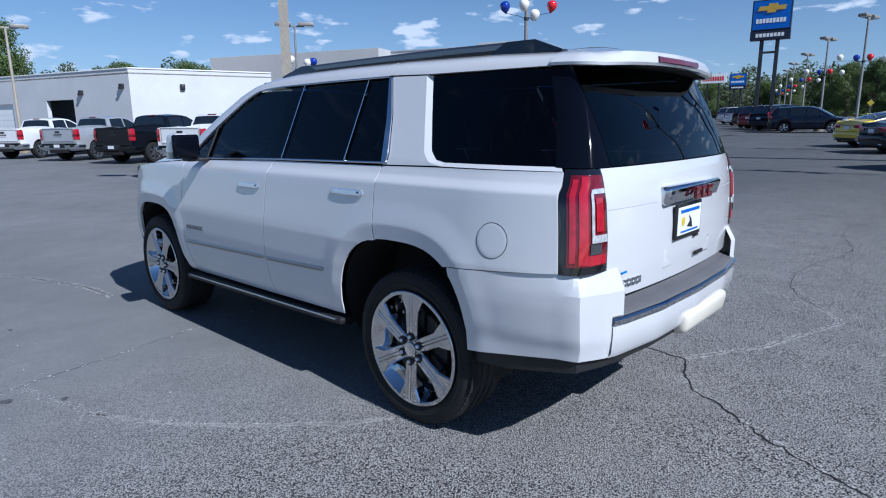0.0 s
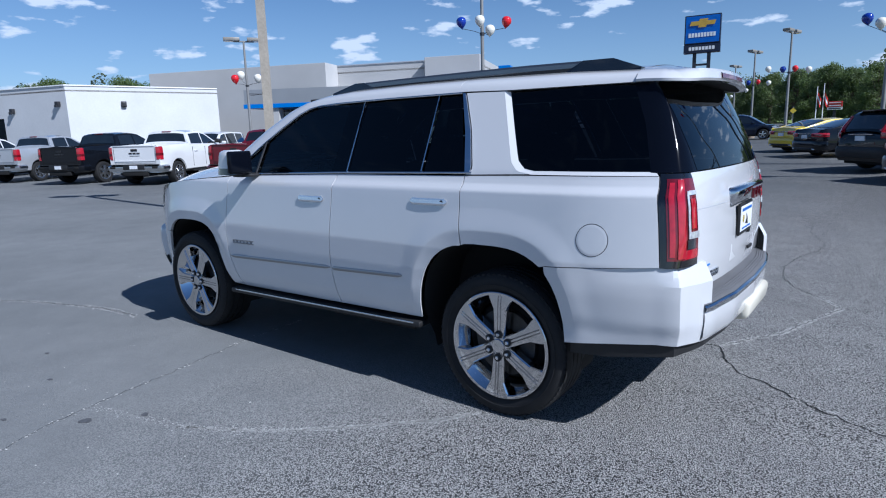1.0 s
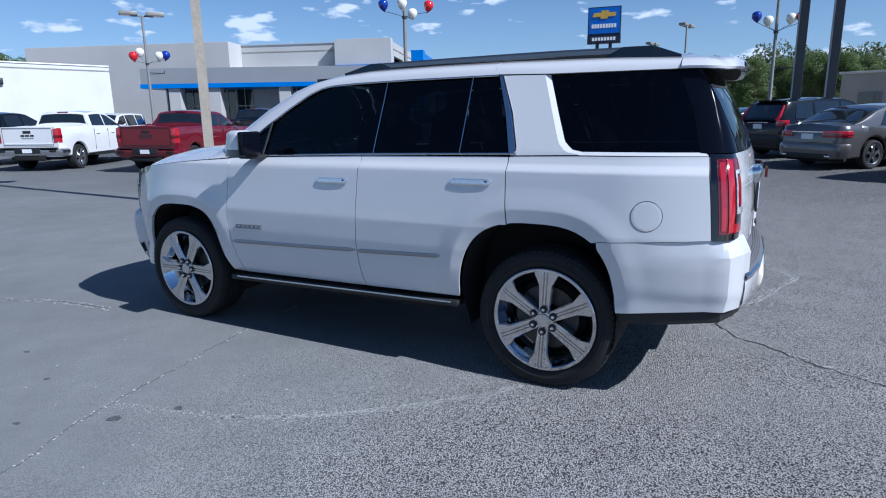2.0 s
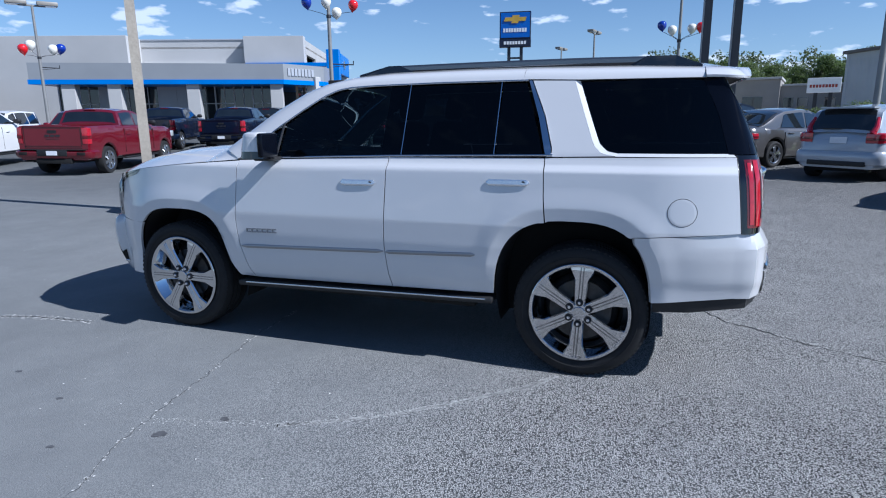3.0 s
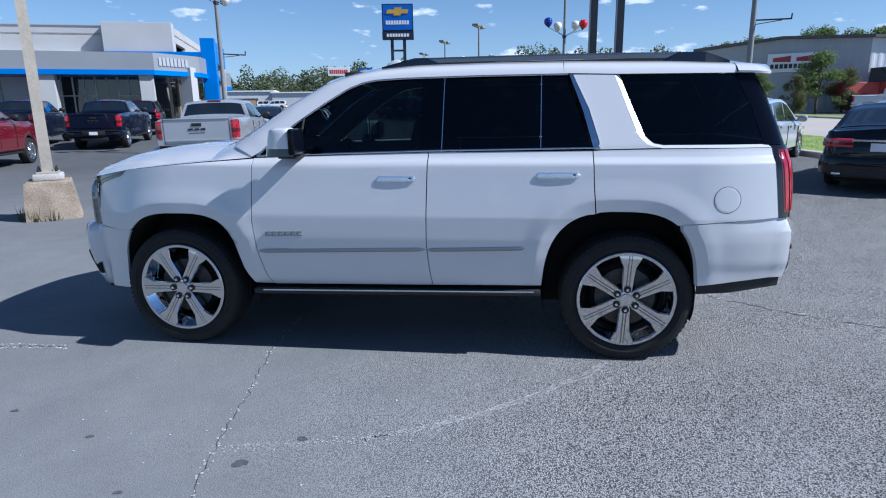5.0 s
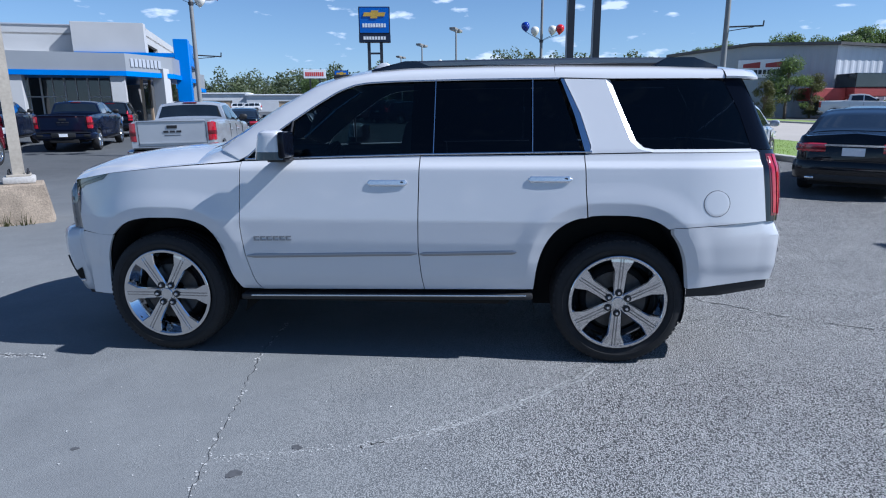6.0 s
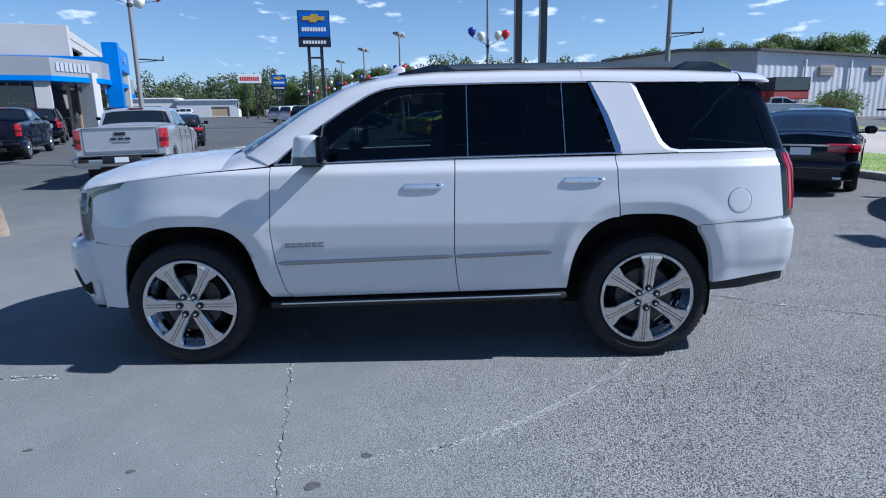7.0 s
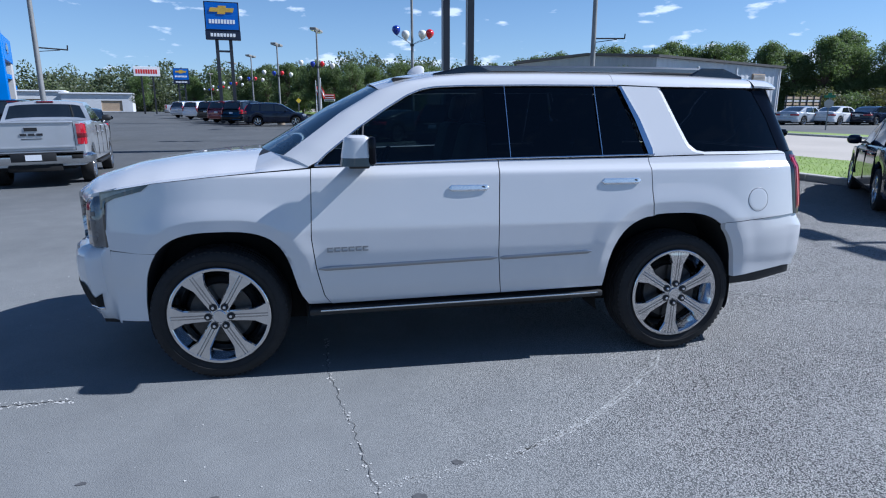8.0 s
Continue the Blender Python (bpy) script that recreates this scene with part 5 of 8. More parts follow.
q_edge = [(1.345, 3.695), (1.56, 3.636), (1.765, 3.545)]
dp = corner(spread(1.342, 1.765, 14), lambda z: (curve1(q_edge, z), side_y(curve1(q_edge, z), z) + 0.015, z), lambda z: (rear_x(0.28, z) + 0.002, 0.28, z))
both("corner_glass", dp, M_TINTBLACK, "gloss black corner pillar")
l_edge = [(0.925, 3.784), (1.1, 3.767), (1.34, 3.74)]
zs = spread(0.925, 1.338, 14)
lamp_g = corner(zs, lambda z: (curve1(l_edge, z), side_y(curve1(l_edge, z), z) + 0.002, z), lambda z: (rear_x(0.205, z) + 0.004, 0.205, z), 16)
tl = both("tail_lamp", with_lip(lamp_g, 16, 14, (-0.02, 0.02, 0)), M_GLOSSBLACK, "tall red tail lamp with clear bars in a black bezel")


def lamp_zone(u0, u1, z0, z1, lift, n=8, m=10):
    full = 16
    v = []
    for z in spread(z0, z1, m):
        a = Vector((curve1(l_edge, z), side_y(curve1(l_edge, z), z) + 0.002, z))
        b = Vector((rear_x(0.205, z) + 0.004, 0.205, z))
        c = Vector((b.x - 0.01, a.y + 0.008, z))
        for t in spread(u0, u1, n):
            p = a * (1 - t) ** 2 + c * 2 * t * (1 - t) + b * t ** 2
            w = Vector((0.72, -0.69, 0))
            w = Vector((0.05 + 0.9 * t, -(1 - 0.9 * t), 0)).normalized()
            v.append(tuple(p + w * lift))
    return with_lip((v, grid_faces(n, m)), n, m, (-0.008, 0.008, 0))


for lp, mir in ((tl[0], False), (tl[1], True)):
    for nm, u0, u1, z0, z1, lift, mat, lab in (("red_housing", 0.15, 0.975, 0.958, 1.316, 0.003, M_REDDEEP, "deep red lamp housing"),
                                               ("red_column", 0.21, 0.33, 0.975, 1.300, 0.006, M_RED, "bright red light column"),
                                               ("red_column", 0.40, 0.58, 0.966, 1.312, 0.007, M_RED, ""),
                                               ("red_foot", 0.58, 0.97, 0.962, 1.002, 0.005, M_RED, ""),
                                               ("clear_bar", 0.65, 0.705, 1.082, 1.262, 0.009, M_CLEAR, "clear silver lamp bar"),
                                               ("clear_hook", 0.705, 0.965, 1.245, 1.264, 0.008, M_CLEAR, ""),
                                               ("clear_block", 0.65, 0.965, 1.052, 1.082, 0.009, M_CLEAR, ""),
                                               ("red_core", 0.75, 0.90, 1.095, 1.228, 0.007, M_RED, ""),
                                               ("reflector", 0.63, 0.86, 1.006, 1.046, 0.007, M_LAMPGREY, "faceted grey reflector")):
        g = lamp_zone(u0, u1, z0, z1, lift)
        part(nm, mesh_of(nm, *(flipped(g, CY) if mir else g), mat, True), lp, lab)

# chrome garnish over the plate with plain bars for the badge
ga_ = geo(box(3.900, 3.985, 0.640, 1.290, 1.150, 1.235, 0.018, 3))
garn = part("garnish", mesh_of("garnish", *([(x + (0.012 if z > 1.2 else 0) - 0.03 * (abs(y - CY) / 0.33) ** 2, y, z) for x, y, z in ga_[0]], ga_[1]), M_CHROME, True), tailgate, "chrome bar over the plate")
for k in range(3):
    y = 0.875 + 0.075 * k
    part("badge_bar", mesh_of("badge_bar", *geo(box(3.983, 3.998, y, y + 0.055, 1.165, 1.182), box(3.983, 3.998, y, y + 0.055, 1.203, 1.220), box(3.983, 3.998, y, y + 0.014, 1.182, 1.203)), M_REDDEEP), tailgate)
# plate in its frame: plain shapes, no lettering
px = rear_x(CY, 1.05) + 0.001
plate = part("plate_frame", mesh_of("plate_frame", *box(px, px + 0.014, 0.750, 1.060, 0.975, 1.145, 0.006), M_BLACK, True), tailgate, "black frame round a white dealer plate")
part("plate", mesh_of("plate", *box(px + 0.010, px + 0.016, 0.763, 1.047, 0.995, 1.128, 0.002), M_PLATEWHITE), plate)
part("plate_bar", mesh_of("plate_bar", *geo(box(px + 0.015, px + 0.018, 0.79, 1.02, 1.100, 1.115), box(px + 0.015, px + 0.018, 0.80, 1.01, 1.005, 1.014)), M_SIGNBLUE), plate)
part("plate_shape", mesh_of("plate_shape", [(px + 0.0175, 0.87, 1.03), (px + 0.0175, 0.94, 1.02), (px + 0.0175, 0.925, 1.06), (px + 0.0175, 0.89, 1.085), (px + 0.0175, 0.905, 1.055)], [(0, 1, 2, 3, 4)], M_BLACK), plate)
part("plate_shape", mesh_of("plate_shape", *moved(disc(0.022, 0, 14, "x"), Matrix.Translation((px + 0.0172, 0.825, 1.06))), M_YELLOW), plate)
# raised handle panel under the plate
hp = geo(box(3.915, 3.958, 0.665, 1.265, 0.845, 0.955, 0.016, 3))
part("handle_panel", mesh_of("handle_panel", *([(x - 0.02 * (abs(y - CY) / 0.3) ** 2, y, z + 0.02 * (0.955 - z) * 0) for x, y, z in hp[0]], hp[1]), M_WHITE, True), tailgate)
part("handle_slot", mesh_of("handle_slot", *box(3.95, 3.9615, 1.02, 1.12, 0.865, 0.885, 0.004), M_BLACK), tailgate)
part("camera_eye", mesh_of("camera_eye", *box(3.945, 3.9615, 1.00, 1.04, 0.962, 0.98, 0.004), M_BLACK), tailgate)
for k in range(5):
    y = 0.30 + 0.034 * k
    x = rear_x(y, 0.845)
    part("badge_bar", mesh_of("badge_bar", *geo(box(x, x + 0.012, y, y + 0.027, 0.835, 0.843), box(x, x + 0.012, y, y + 0.027, 0.857, 0.865), box(x, x + 0.012, y + 0.018, y + 0.027, 0.843, 0.857)), M_SATIN), tailgate)
part("dealer_sticker", mesh_of("dealer_sticker", *geo(box(rear_x(0.27, 0.9), rear_x(0.27, 0.9) + 0.003, 0.225, 0.28, 0.893, 0.905), box(rear_x(0.33, 0.9), rear_x(0.33, 0.9) + 0.003, 0.31, 0.37, 0.893, 0.902)), M_TRIMBLUE), tailgate)

# rear bumper: tall corners, a lowered middle with step pad and chrome strip
arch_b = [p for p in arch_points(ARCH_R, 60, 0, 24) if p[0] > 3.235 and p[1] > 0.53] + [(3.350, 0.514)]
NV = 18
gfl = patch([(3.350, 0.514), (3.55, 0.537), (3.77, 0.558)], [(arch_b[0][0], 0.886), (3.5, 0.903), (3.77, 0.924)], arch_b[::-1] + [(arch_b[0][0], 0.886)], [(3.77, 0.558), (3.77, 0.924)], 20, NV)
ry0 = side_y(3.77, 0.75)
rp_edge = (3.872, ry0 + 0.030)
rp = [(3.77, ry0), (3.80, ry0 + 0.006), (3.84, ry0 + 0.017), (3.866, ry0 + 0.027), rp_edge, (3.876, rp_edge[1] + 0.010)]
rp += [tuple(p) for p in along([(3.885, rp_edge[1] + 0.034), (3.925, 0.165), (3.9535, 0.262)], 10)]
rows_ = []
for j in range(NV + 1):
    row = [(p[0], side_y(p[0], p[1]) + smooth((p[0] - 3.38) / 0.3) * (0.010 * max(0, (j / NV - 0.79) / 0.21) + 0.012 * max(0, 1 - j / NV / 0.23)), p[1]) for p in gfl[j * 21:(j + 1) * 21]]
    vv = j / NV
    z = 0.558 + 0.366 * vv
    shoulder, foot = max(0, (vv - 0.79) / 0.21), max(0, 1 - vv / 0.23)
    for i in range(1, len(rp)):
        ix, iy = ((0, 1), (-0.3, 1), (-0.7, 1), (-1, 1), (-1, 0.8))[i - 1] if i < 6 else (-1, 0.3)
        t = max(0.0, (i - 4) / (len(rp) - 5))
        lean = (curve1(SIDE, max(z, 0.60)) - curve1(SIDE, 0.75)) * (1 - smooth(t * 1.25))
        o = (0.010 + 0.030 * min(1, i / 4)) * shoulder + 0.012 * foot
        row.append((rp[i][0] + ix * o, rp[i][1] + iy * o + lean, z))
    rows_.append(row)
ncol = len(rows_[0])
bump_g = ([p for r in rows_ for p in r], grid_faces(ncol - 1, NV))
bg2 = with_lip(bump_g, ncol - 1, NV, (-0.012, 0.03, 0.0))
for ob in both("bumper_corner", bg2, M_WHITE):
    ob.data.set_sharp_from_angle(angle=radians(9))
# top ledge of the corner up to the lamp
lo_ = rows_[-1][16:]
v = [tuple(p) for p in lo_] + [(p[0] - 0.05, p[1] + 0.045, p[2] + 0.004) for p in lo_]
n = len(lo_)
both("bumper_ledge", (v, [(i, i + 1, n + i + 1, n + i) for i in range(n - 1)]), M_WHITE)
mid_path = [tuple(p) for p in along([(3.9365, 0.20), (3.9545, 0.262), (3.995, 0.55), (4.008, CY)], 18)]
mid_path = mid_path + [(x, 2 * CY - y) for x, y in reversed(mid_path[:-1])]
mid = sweep(mid_path, lambda t, x, y: [(-0.045, 0.55), (-0.018, 0.552), (0.0, 0.58), (0.006, 0.66), (0.004, 0.692), (-0.02, 0.696)])
part("rear_bumper", mesh_of("rear_bumper", *mid, M_WHITE, True), suv)
strip = sweep(mid_path, lambda t, x, y: [(0.000, 0.697), (0.010, 0.702), (0.012, 0.722), (0.000, 0.732), (-0.02, 0.735)])
part("bumper_strip", mesh_of("bumper_strip", *strip, M_CHROME, True), suv, "chrome strip along the bumper")
pad = sweep(mid_path, lambda t, x, y: [(0.002, 0.734), (-0.004, 0.742), (-0.055, 0.756), (-0.10, 0.775), (-0.12, 0.81)])
part("step_pad", mesh_of("step_pad", *pad, M_GREYPLASTIC, True), suv, "ribbed grey bumper step pad")
for o in range(4):
    rb = sweep(mid_path, lambda t, x, y: [(-0.010 - 0.012 * o, 0.7445 + 0.0036 * o), (-0.012 - 0.012 * o, 0.7475 + 0.0036 * o), (-0.016 - 0.012 * o, 0.7465 + 0.0036 * o)])
    part("pad_rib", mesh_of("pad_rib", *rb, M_GREYPLASTIC, True), suv)
tow = geo(box(3.93, 4.030, 0.80, 1.36, 0.505, 0.625, 0.035, 3))
part("tow_cover", mesh_of("tow_cover", *([(x - (0.615 - z) * 0.12, y + (z - 0.54) * (0.25 if y > 1.1 else -0.1), z) for x, y, z in tow[0]], tow[1]), M_CREAM, True), suv, "cream hitch cover panel")
val = sweep([(3.355, 0.01), (3.55, 0.0)] + [(x - 0.02, y + 0.03) for x, y in rp] + [(x - 0.03, y) for x, y in mid_path if 0.3 < y < 1.63] + [(x - 0.02, 2 * CY - y - 0.03) for x, y in reversed(rp)] + [(3.55, 2 * CY), (3.355, 2 * CY - 0.01)],
            lambda t, x, y: [(-0.06, 0.445 + 0.05 * max(0, (x - 3.4) / 0.5)), (-0.012, 0.447 + 0.06 * max(0, (x - 3.4) / 0.5)), (-0.010, 0.56)])
part("rear_valance", mesh_of("rear_valance", *val, M_BLACK, True), suv, "black rear valance")
for y in (0.40, 0.62, 1.31, 1.53):
    part("parking_sensor", mesh_of("parking_sensor", *moved(lathe([(0.001, 0.006), (0.011, 0.005), (0.013, 0.0)], 14, "x"), Matrix.Translation((3.998 - 0.075 * abs((y - CY) / 0.7) ** 1.6, y, 0.63))), M_WHITE, True), suv)

# roof spoiler with the high brake lamp
sp_path = [tuple(p) for p in along([(3.562, 0.262), (3.70, 0.268), (3.765, 0.305), (3.805, 0.42), (3.832, 0.70), (3.842, CY)], 26)]
sp_path = sp_path + [(x, 2 * CY - y) for x, y in reversed(sp_path[:-1])]


def sp_prof(t, x, y):
    d = 1 - (abs(y - CY) / 0.62) ** 2
    e = 0.024 * max(0, d) - 0.05 * max(0.0, x - 3.60)
    q = smooth((abs(y - CY) - 0.42) / 0.26)
    return [(-0.034, 1.759 + e), (-0.03, 1.757 + e), (-0.004, 1.760 + e), (0.004 - 0.006 * q, 1.772 + e), (0.0 - 0.035 * q, 1.800 + e), (-0.012 - 0.065 * q, 1.818 + e), (-0.10 - 0.012 * q, 1.826 + e - 0.004 * q)]


sp = sweep(sp_path, sp_prof)
part("spoiler", mesh_of("spoiler", *sp, M_WHITE, True), suv)
v, f = [], []
for i, (x, y) in enumerate(sp_path):
    a, b = sp_path[max(i - 1, 0)], sp_path[min(i + 1, len(sp_path) - 1)]
    dx, dy = b[0] - a[0], b[1] - a[1]
    L = math.hypot(dx, dy)
    o, z = sp_prof(0, x, y)[-1]
    v.append((x + dy / L * o, y - dx / L * o, z))
    d = 1 - abs((y - CY) / (CY - 0.372)) ** 2.4 if abs(y - CY) < CY - 0.372 else 0
    v.append((3.552, max(0.372, min(2 * CY - 0.372, y)), 1.8225 + 0.055 * max(0, d)))
f = [(2 * i, 2 * i + 2, 2 * i + 3, 2 * i + 1) for i in range(len(sp_path) - 1)]
part("spoiler_top", mesh_of("spoiler_top", v, [q[::-1] for q in f], M_WHITE, True), suv)
# black sheet over the white underside paints the shade below the spoiler
su_path = [q for q in sp_path if 0.285 < q[1] < 2 * CY - 0.285]
under = sweep(su_path, lambda t, x, y: [(-0.26, 1.772), (-0.12, 1.770 + 0.5 * (sp_prof(t, x, y)[0][1] - 1.759)), (-0.032, sp_prof(t, x, y)[0][1] + 0.001)])
part("spoiler_underside", mesh_of("spoiler_underside", *under, M_ARCH, True), suv, "underside of the spoiler, its shade painted black")
bl = [(x + 0.003, y) for x, y in sp_path if 0.70 < y < 1.23]
part("brake_lamp", mesh_of("brake_lamp", *sweep(bl, lambda t, x, y: [(0.0, 1.782), (0.007, 1.785), (0.004, 1.806), (-0.006, 1.812)]), M_REDDEEP, True), suv, "high red brake lamp")

# roof rack rails: silver bar between black feet
def rack():
    pts = spread(1.62, 3.34, 24)
    v, f = [], []
    for x in pts:
        z = 1.848 + 0.004 * math.sin((x - 1.6) / 1.7 * math.pi) + 0.020 - 0.010 * max(0, (x - 2.9))
        for dy, dz in ((-0.022, -0.004), (-0.022, 0.018), (-0.010, 0.030), (0.014, 0.030), (0.022, 0.016), (0.022, -0.004)):
            v.append((x, 0.412 + dy, z + dz))
    for i in range(24):
        for j in range(6):
            f.append((6 * i + j, 6 * i + 6 + j, 6 * i + 6 + (j + 1) % 6, 6 * i + (j + 1) % 6))
    return v, f


def rack_foot(x0, x1, x2, x3):
    v = []
    for x, h in ((x0, 0.004), (x1, 0.056), (x2, 0.056), (x3, 0.004)):
        z = 1.842 - 0.012 * max(0, x - 3.0)
        for y, k in ((0.380, 0), (0.388, 1), (0.434, 1), (0.446, 0)):
            v.append((x, y, z + (h if k else -0.02)))
    f = []
    for i in range(3):
        for j in range(3):
            f.append((4 * i + j, 4 * i + 4 + j, 4 * i + 5 + j, 4 * i + 1 + j))
    return v, f + [(0, 1, 2, 3), (15, 14, 13, 12)]


racks = both("roof_rail", rack(), M_RAIL, "dark satin roof rail on black feet")
for rk, mir in ((racks[0], False), (racks[1], True)):
    for q in ((1.36, 1.58, 1.66, 1.78), (3.14, 3.24, 3.40, 3.545)):
        g = rack_foot(*q)
        part("rail_foot", mesh_of("rail_foot", *(flipped(g, CY) if mir else g), M_GLOSSBLACK), rk, "black rail foot")
    g = box(1.6, 3.4, 0.388, 0.438, 1.838, 1.864, 0.004)
    part("rail_base", mesh_of("rail_base", *(flipped(g, CY) if mir else g), M_BLACK), rk)
# antenna fin
fin = sphere((0, 0, 0), 0.060, 0.020, 0.055, 18, 12)
fin = ([(1.31 + x + 0.55 * max(0.0, z), CY + y * (1 - 6 * max(0.0, z)), 1.882 + (z if z > 0 else z * 0.4)) for x, y, z in fin[0]], fin[1])
part("antenna_fin", mesh_of("antenna_fin", *fin, M_WHITE, True), suv)

# mirrors
def mirror_shell(z0, z1, grow, n=28, m=10):
    """A rounded-square door mirror housing, wider at its foot; z0 to z1 of its height."""
    v, f = [], []
    for k in range(m + 1):
        z = z0 + (z1 - z0) * k / m
        h = (z - 1.300) / 0.176
        rx = (0.100 - 0.030 * h) * grow
        ry = (0.090 - 0.014 * h) * grow
        if h > 0.86:
            q = math.sqrt(max(0.02, 1 - ((h - 0.86) / 0.14) ** 2))
            rx, ry = rx * (0.55 + 0.45 * q), ry * (0.55 + 0.45 * q)
        for i in range(n):
            a = 2 * math.pi * i / n
            c, d = math.cos(a), math.sin(a)
            e = 0.5 if c > 0 else 0.75
            v.append((0.845 + 0.004 * h + rx * math.copysign(abs(c) ** e, c), -0.130 + ry * math.copysign(abs(d) ** e, d), z))
    for k in range(m):
        f += [(k * n + i, k * n + (i + 1) % n, (k + 1) * n + (i + 1) % n, (k + 1) * n + i) for i in range(n)]
    return v, f + [tuple(range(n))[::-1], tuple(range(m * n, m * n + n))]


for mir in (False, True):
    g = mirror_shell(1.352, 1.476, 1.0)
    m_ob = part("mirror", mesh_of("mirror", *(flipped(g, CY) if mir else g), M_WHITE, True), suv, "white door mirror with black base")
    g = mirror_shell(1.306, 1.3515, 0.985, 28, 4)
    part("mirror_skirt", mesh_of("mirror_skirt", *(flipped(g, CY) if mir else g), M_GLOSSBLACK, True), m_ob, "black lower shell")
    g = geo(box(0.80, 0.92, -0.11, 0.075, 1.284, 1.307, 0.010))
    part("mirror_arm", mesh_of("mirror_arm", *(flipped(g, CY) if mir else g), M_BLACK, True), m_ob)
    g = box(0.912, 0.953, -0.221, -0.039, 1.314, 1.468, 0.016, 3)
    part("mirror_glass", mesh_of("mirror_glass", *(flipped(g, CY) if mir else g), M_TINTBLACK, True), m_ob, "black mirror back with dark glass")

# cabin: floor, dash, wheel and seats seen through the front glass
part("cabin_floor", mesh_of("cabin_floor", *geo(box(0.5, 3.7, 0.40, 1.53, 0.60, 0.72), box(0.4, 0.80, 0.14, 1.79, 0.9, 1.30, 0.05)), M_INTERIOR), suv, "dark cabin floor and dash")
part("headliner", mesh_of("headliner", *box(1.1, 3.6, 0.40, 1.53, 1.79, 1.82, 0.005), M_INTERIOR), suv)
part("steering_wheel", mesh_of("steering_wheel", *moved(geo(tube([(0.19 * math.cos(a), 0.19 * math.sin(a), 0) for a in spread(0, 2 * math.pi, 28)], 0.016, 8, False), box(-0.19, 0.19, -0.02, 0.02, -0.02, 0.01, 0.006), box(-0.07, 0.07, -0.06, 0.06, -0.03, 0.02, 0.02)), pose(0.98, 0.50, 1.20, 0, -62, 0)), M_INTERIOR, True), suv, "black steering wheel")
for y in (0.50, 1.43):
    for x in (1.45, 2.35):
        seat = part("seat", mesh_of("seat", *geo(box(x - 0.45, x + 0.05, y - 0.27, y + 0.27, 0.72, 1.0, 0.06, 3)), M_LEATHER, True), suv, "dark leather seat")
        part("seat_back", mesh_of("seat_back", *moved(box(-0.08, 0.08, -0.27, 0.27, 0, 0.62, 0.06, 3), pose(x + 0.08, y, 0.92, 0, 14, 0)), M_LEATHER, True), seat)
        part("headrest", mesh_of("headrest", *moved(box(-0.05, 0.05, -0.13, 0.13, 0.64, 0.84, 0.04, 3), pose(x + 0.08, y, 0.92, 0, 14, 0)), M_LEATHER, True), seat)

# ---- wheels ----
def tyre_mesh():
    prof = [(0.300, 0.020), (0.318, 0.004), (0.350, -0.002), (0.378, 0.004), (0.395, 0.020), (0.404, 0.042)]
    for c in (0.075, 0.125, 0.175):
        prof += [(0.4065, c - 0.016), (0.4065, c - 0.007), (0.398, c - 0.006), (0.398, c + 0.006), (0.4065, c + 0.007)]
    prof += [(0.404, 0.243), (0.395, 0.265), (0.36, 0.285), (0.30, 0.27)]
    g = lathe(prof, 72, "y")
    lugs = []
    for k in range(72):
        a = 2 * math.pi * (k + 0.5) / 72
        b = box(0.384, 0.3975, 0.014, 0.050, -0.009, 0.009)
        lugs.append(moved(b, Matrix.Rotation(a, 4, "Y")))
    side = [(0.338, -0.0035), (0.341, -0.0055), (0.344, -0.0035)]
    return mesh_of("tyre", *geo(g, lathe(side, 60, "y"), *lugs), M_RUBBER, True)


def rim_mesh():
    prof = [(0.296, 0.030), (0.302, 0.012), (0.301, 0.001), (0.297, -0.002), (0.283, -0.001), (0.279, 0.003), (0.274, 0.014), (0.258, 0.036), (0.234, 0.072), (0.206, 0.118)]
    return mesh_of("wheel", *lathe(prof, 72, "y"), M_WHEELCHROME, True)


def spoke_mesh():
    """One flat broad spoke with a narrow ridge between two grooves, splayed where it meets the rim."""
    rs = [0.030, 0.060, 0.095, 0.150, 0.205, 0.238, 0.262, 0.285]
    hw = [0.017, 0.033, 0.036, 0.038, 0.042, 0.058, 0.070, 0.076]
    ys = [0.004, 0.003, 0.001, -0.001, -0.002, -0.003, -0.003, 0.000]
    v, f = [], []
    for r, w, y in zip(rs, hw, ys):
        g = 0.0085
        for x, d in ((-w, 0.060), (-w, 0.010), (-w + 0.006, 0.001), (-g - 0.004, 0.0), (-g, 0.006), (-g + 0.004, -0.001), (g - 0.004, -0.001), (g, 0.006),
                     (g + 0.004, 0.0), (w - 0.006, 0.001), (w, 0.010), (w, 0.060)):
            v.append((x, y + d, r))
    k = 12
    for i in range(len(rs) - 1):
        for j in range(k - 1):
            f.append((i * k + j, i * k + j + 1, (i + 1) * k + j + 1, (i + 1) * k + j))
    return mesh_of("spoke", v, f, M_WHEELCHROME)


ME_TYRE, ME_RIM, ME_SPOKE = tyre_mesh(), rim_mesh(), spoke_mesh()
ME_CAP = mesh_of("centre_cap", *lathe([(0.001, -0.005), (0.036, -0.005), (0.0385, -0.003), (0.039, 0.004), (0.052, 0.006), (0.060, 0.012), (0.066, 0.06)], 36, "y"), M_WHEELCHROME)
ME_LUG = mesh_of("lug_nut", *lathe([(0.001, -0.014), (0.009, -0.013), (0.0135, -0.006), (0.0135, 0.03)], 6, "y"), M_CHROME, True)
ME_LUGPIT = mesh_of("lug_pit", *lathe([(0.0135, -0.001), (0.0225, -0.002), (0.0235, 0.010)], 16, "y"), M_BLACK, True)
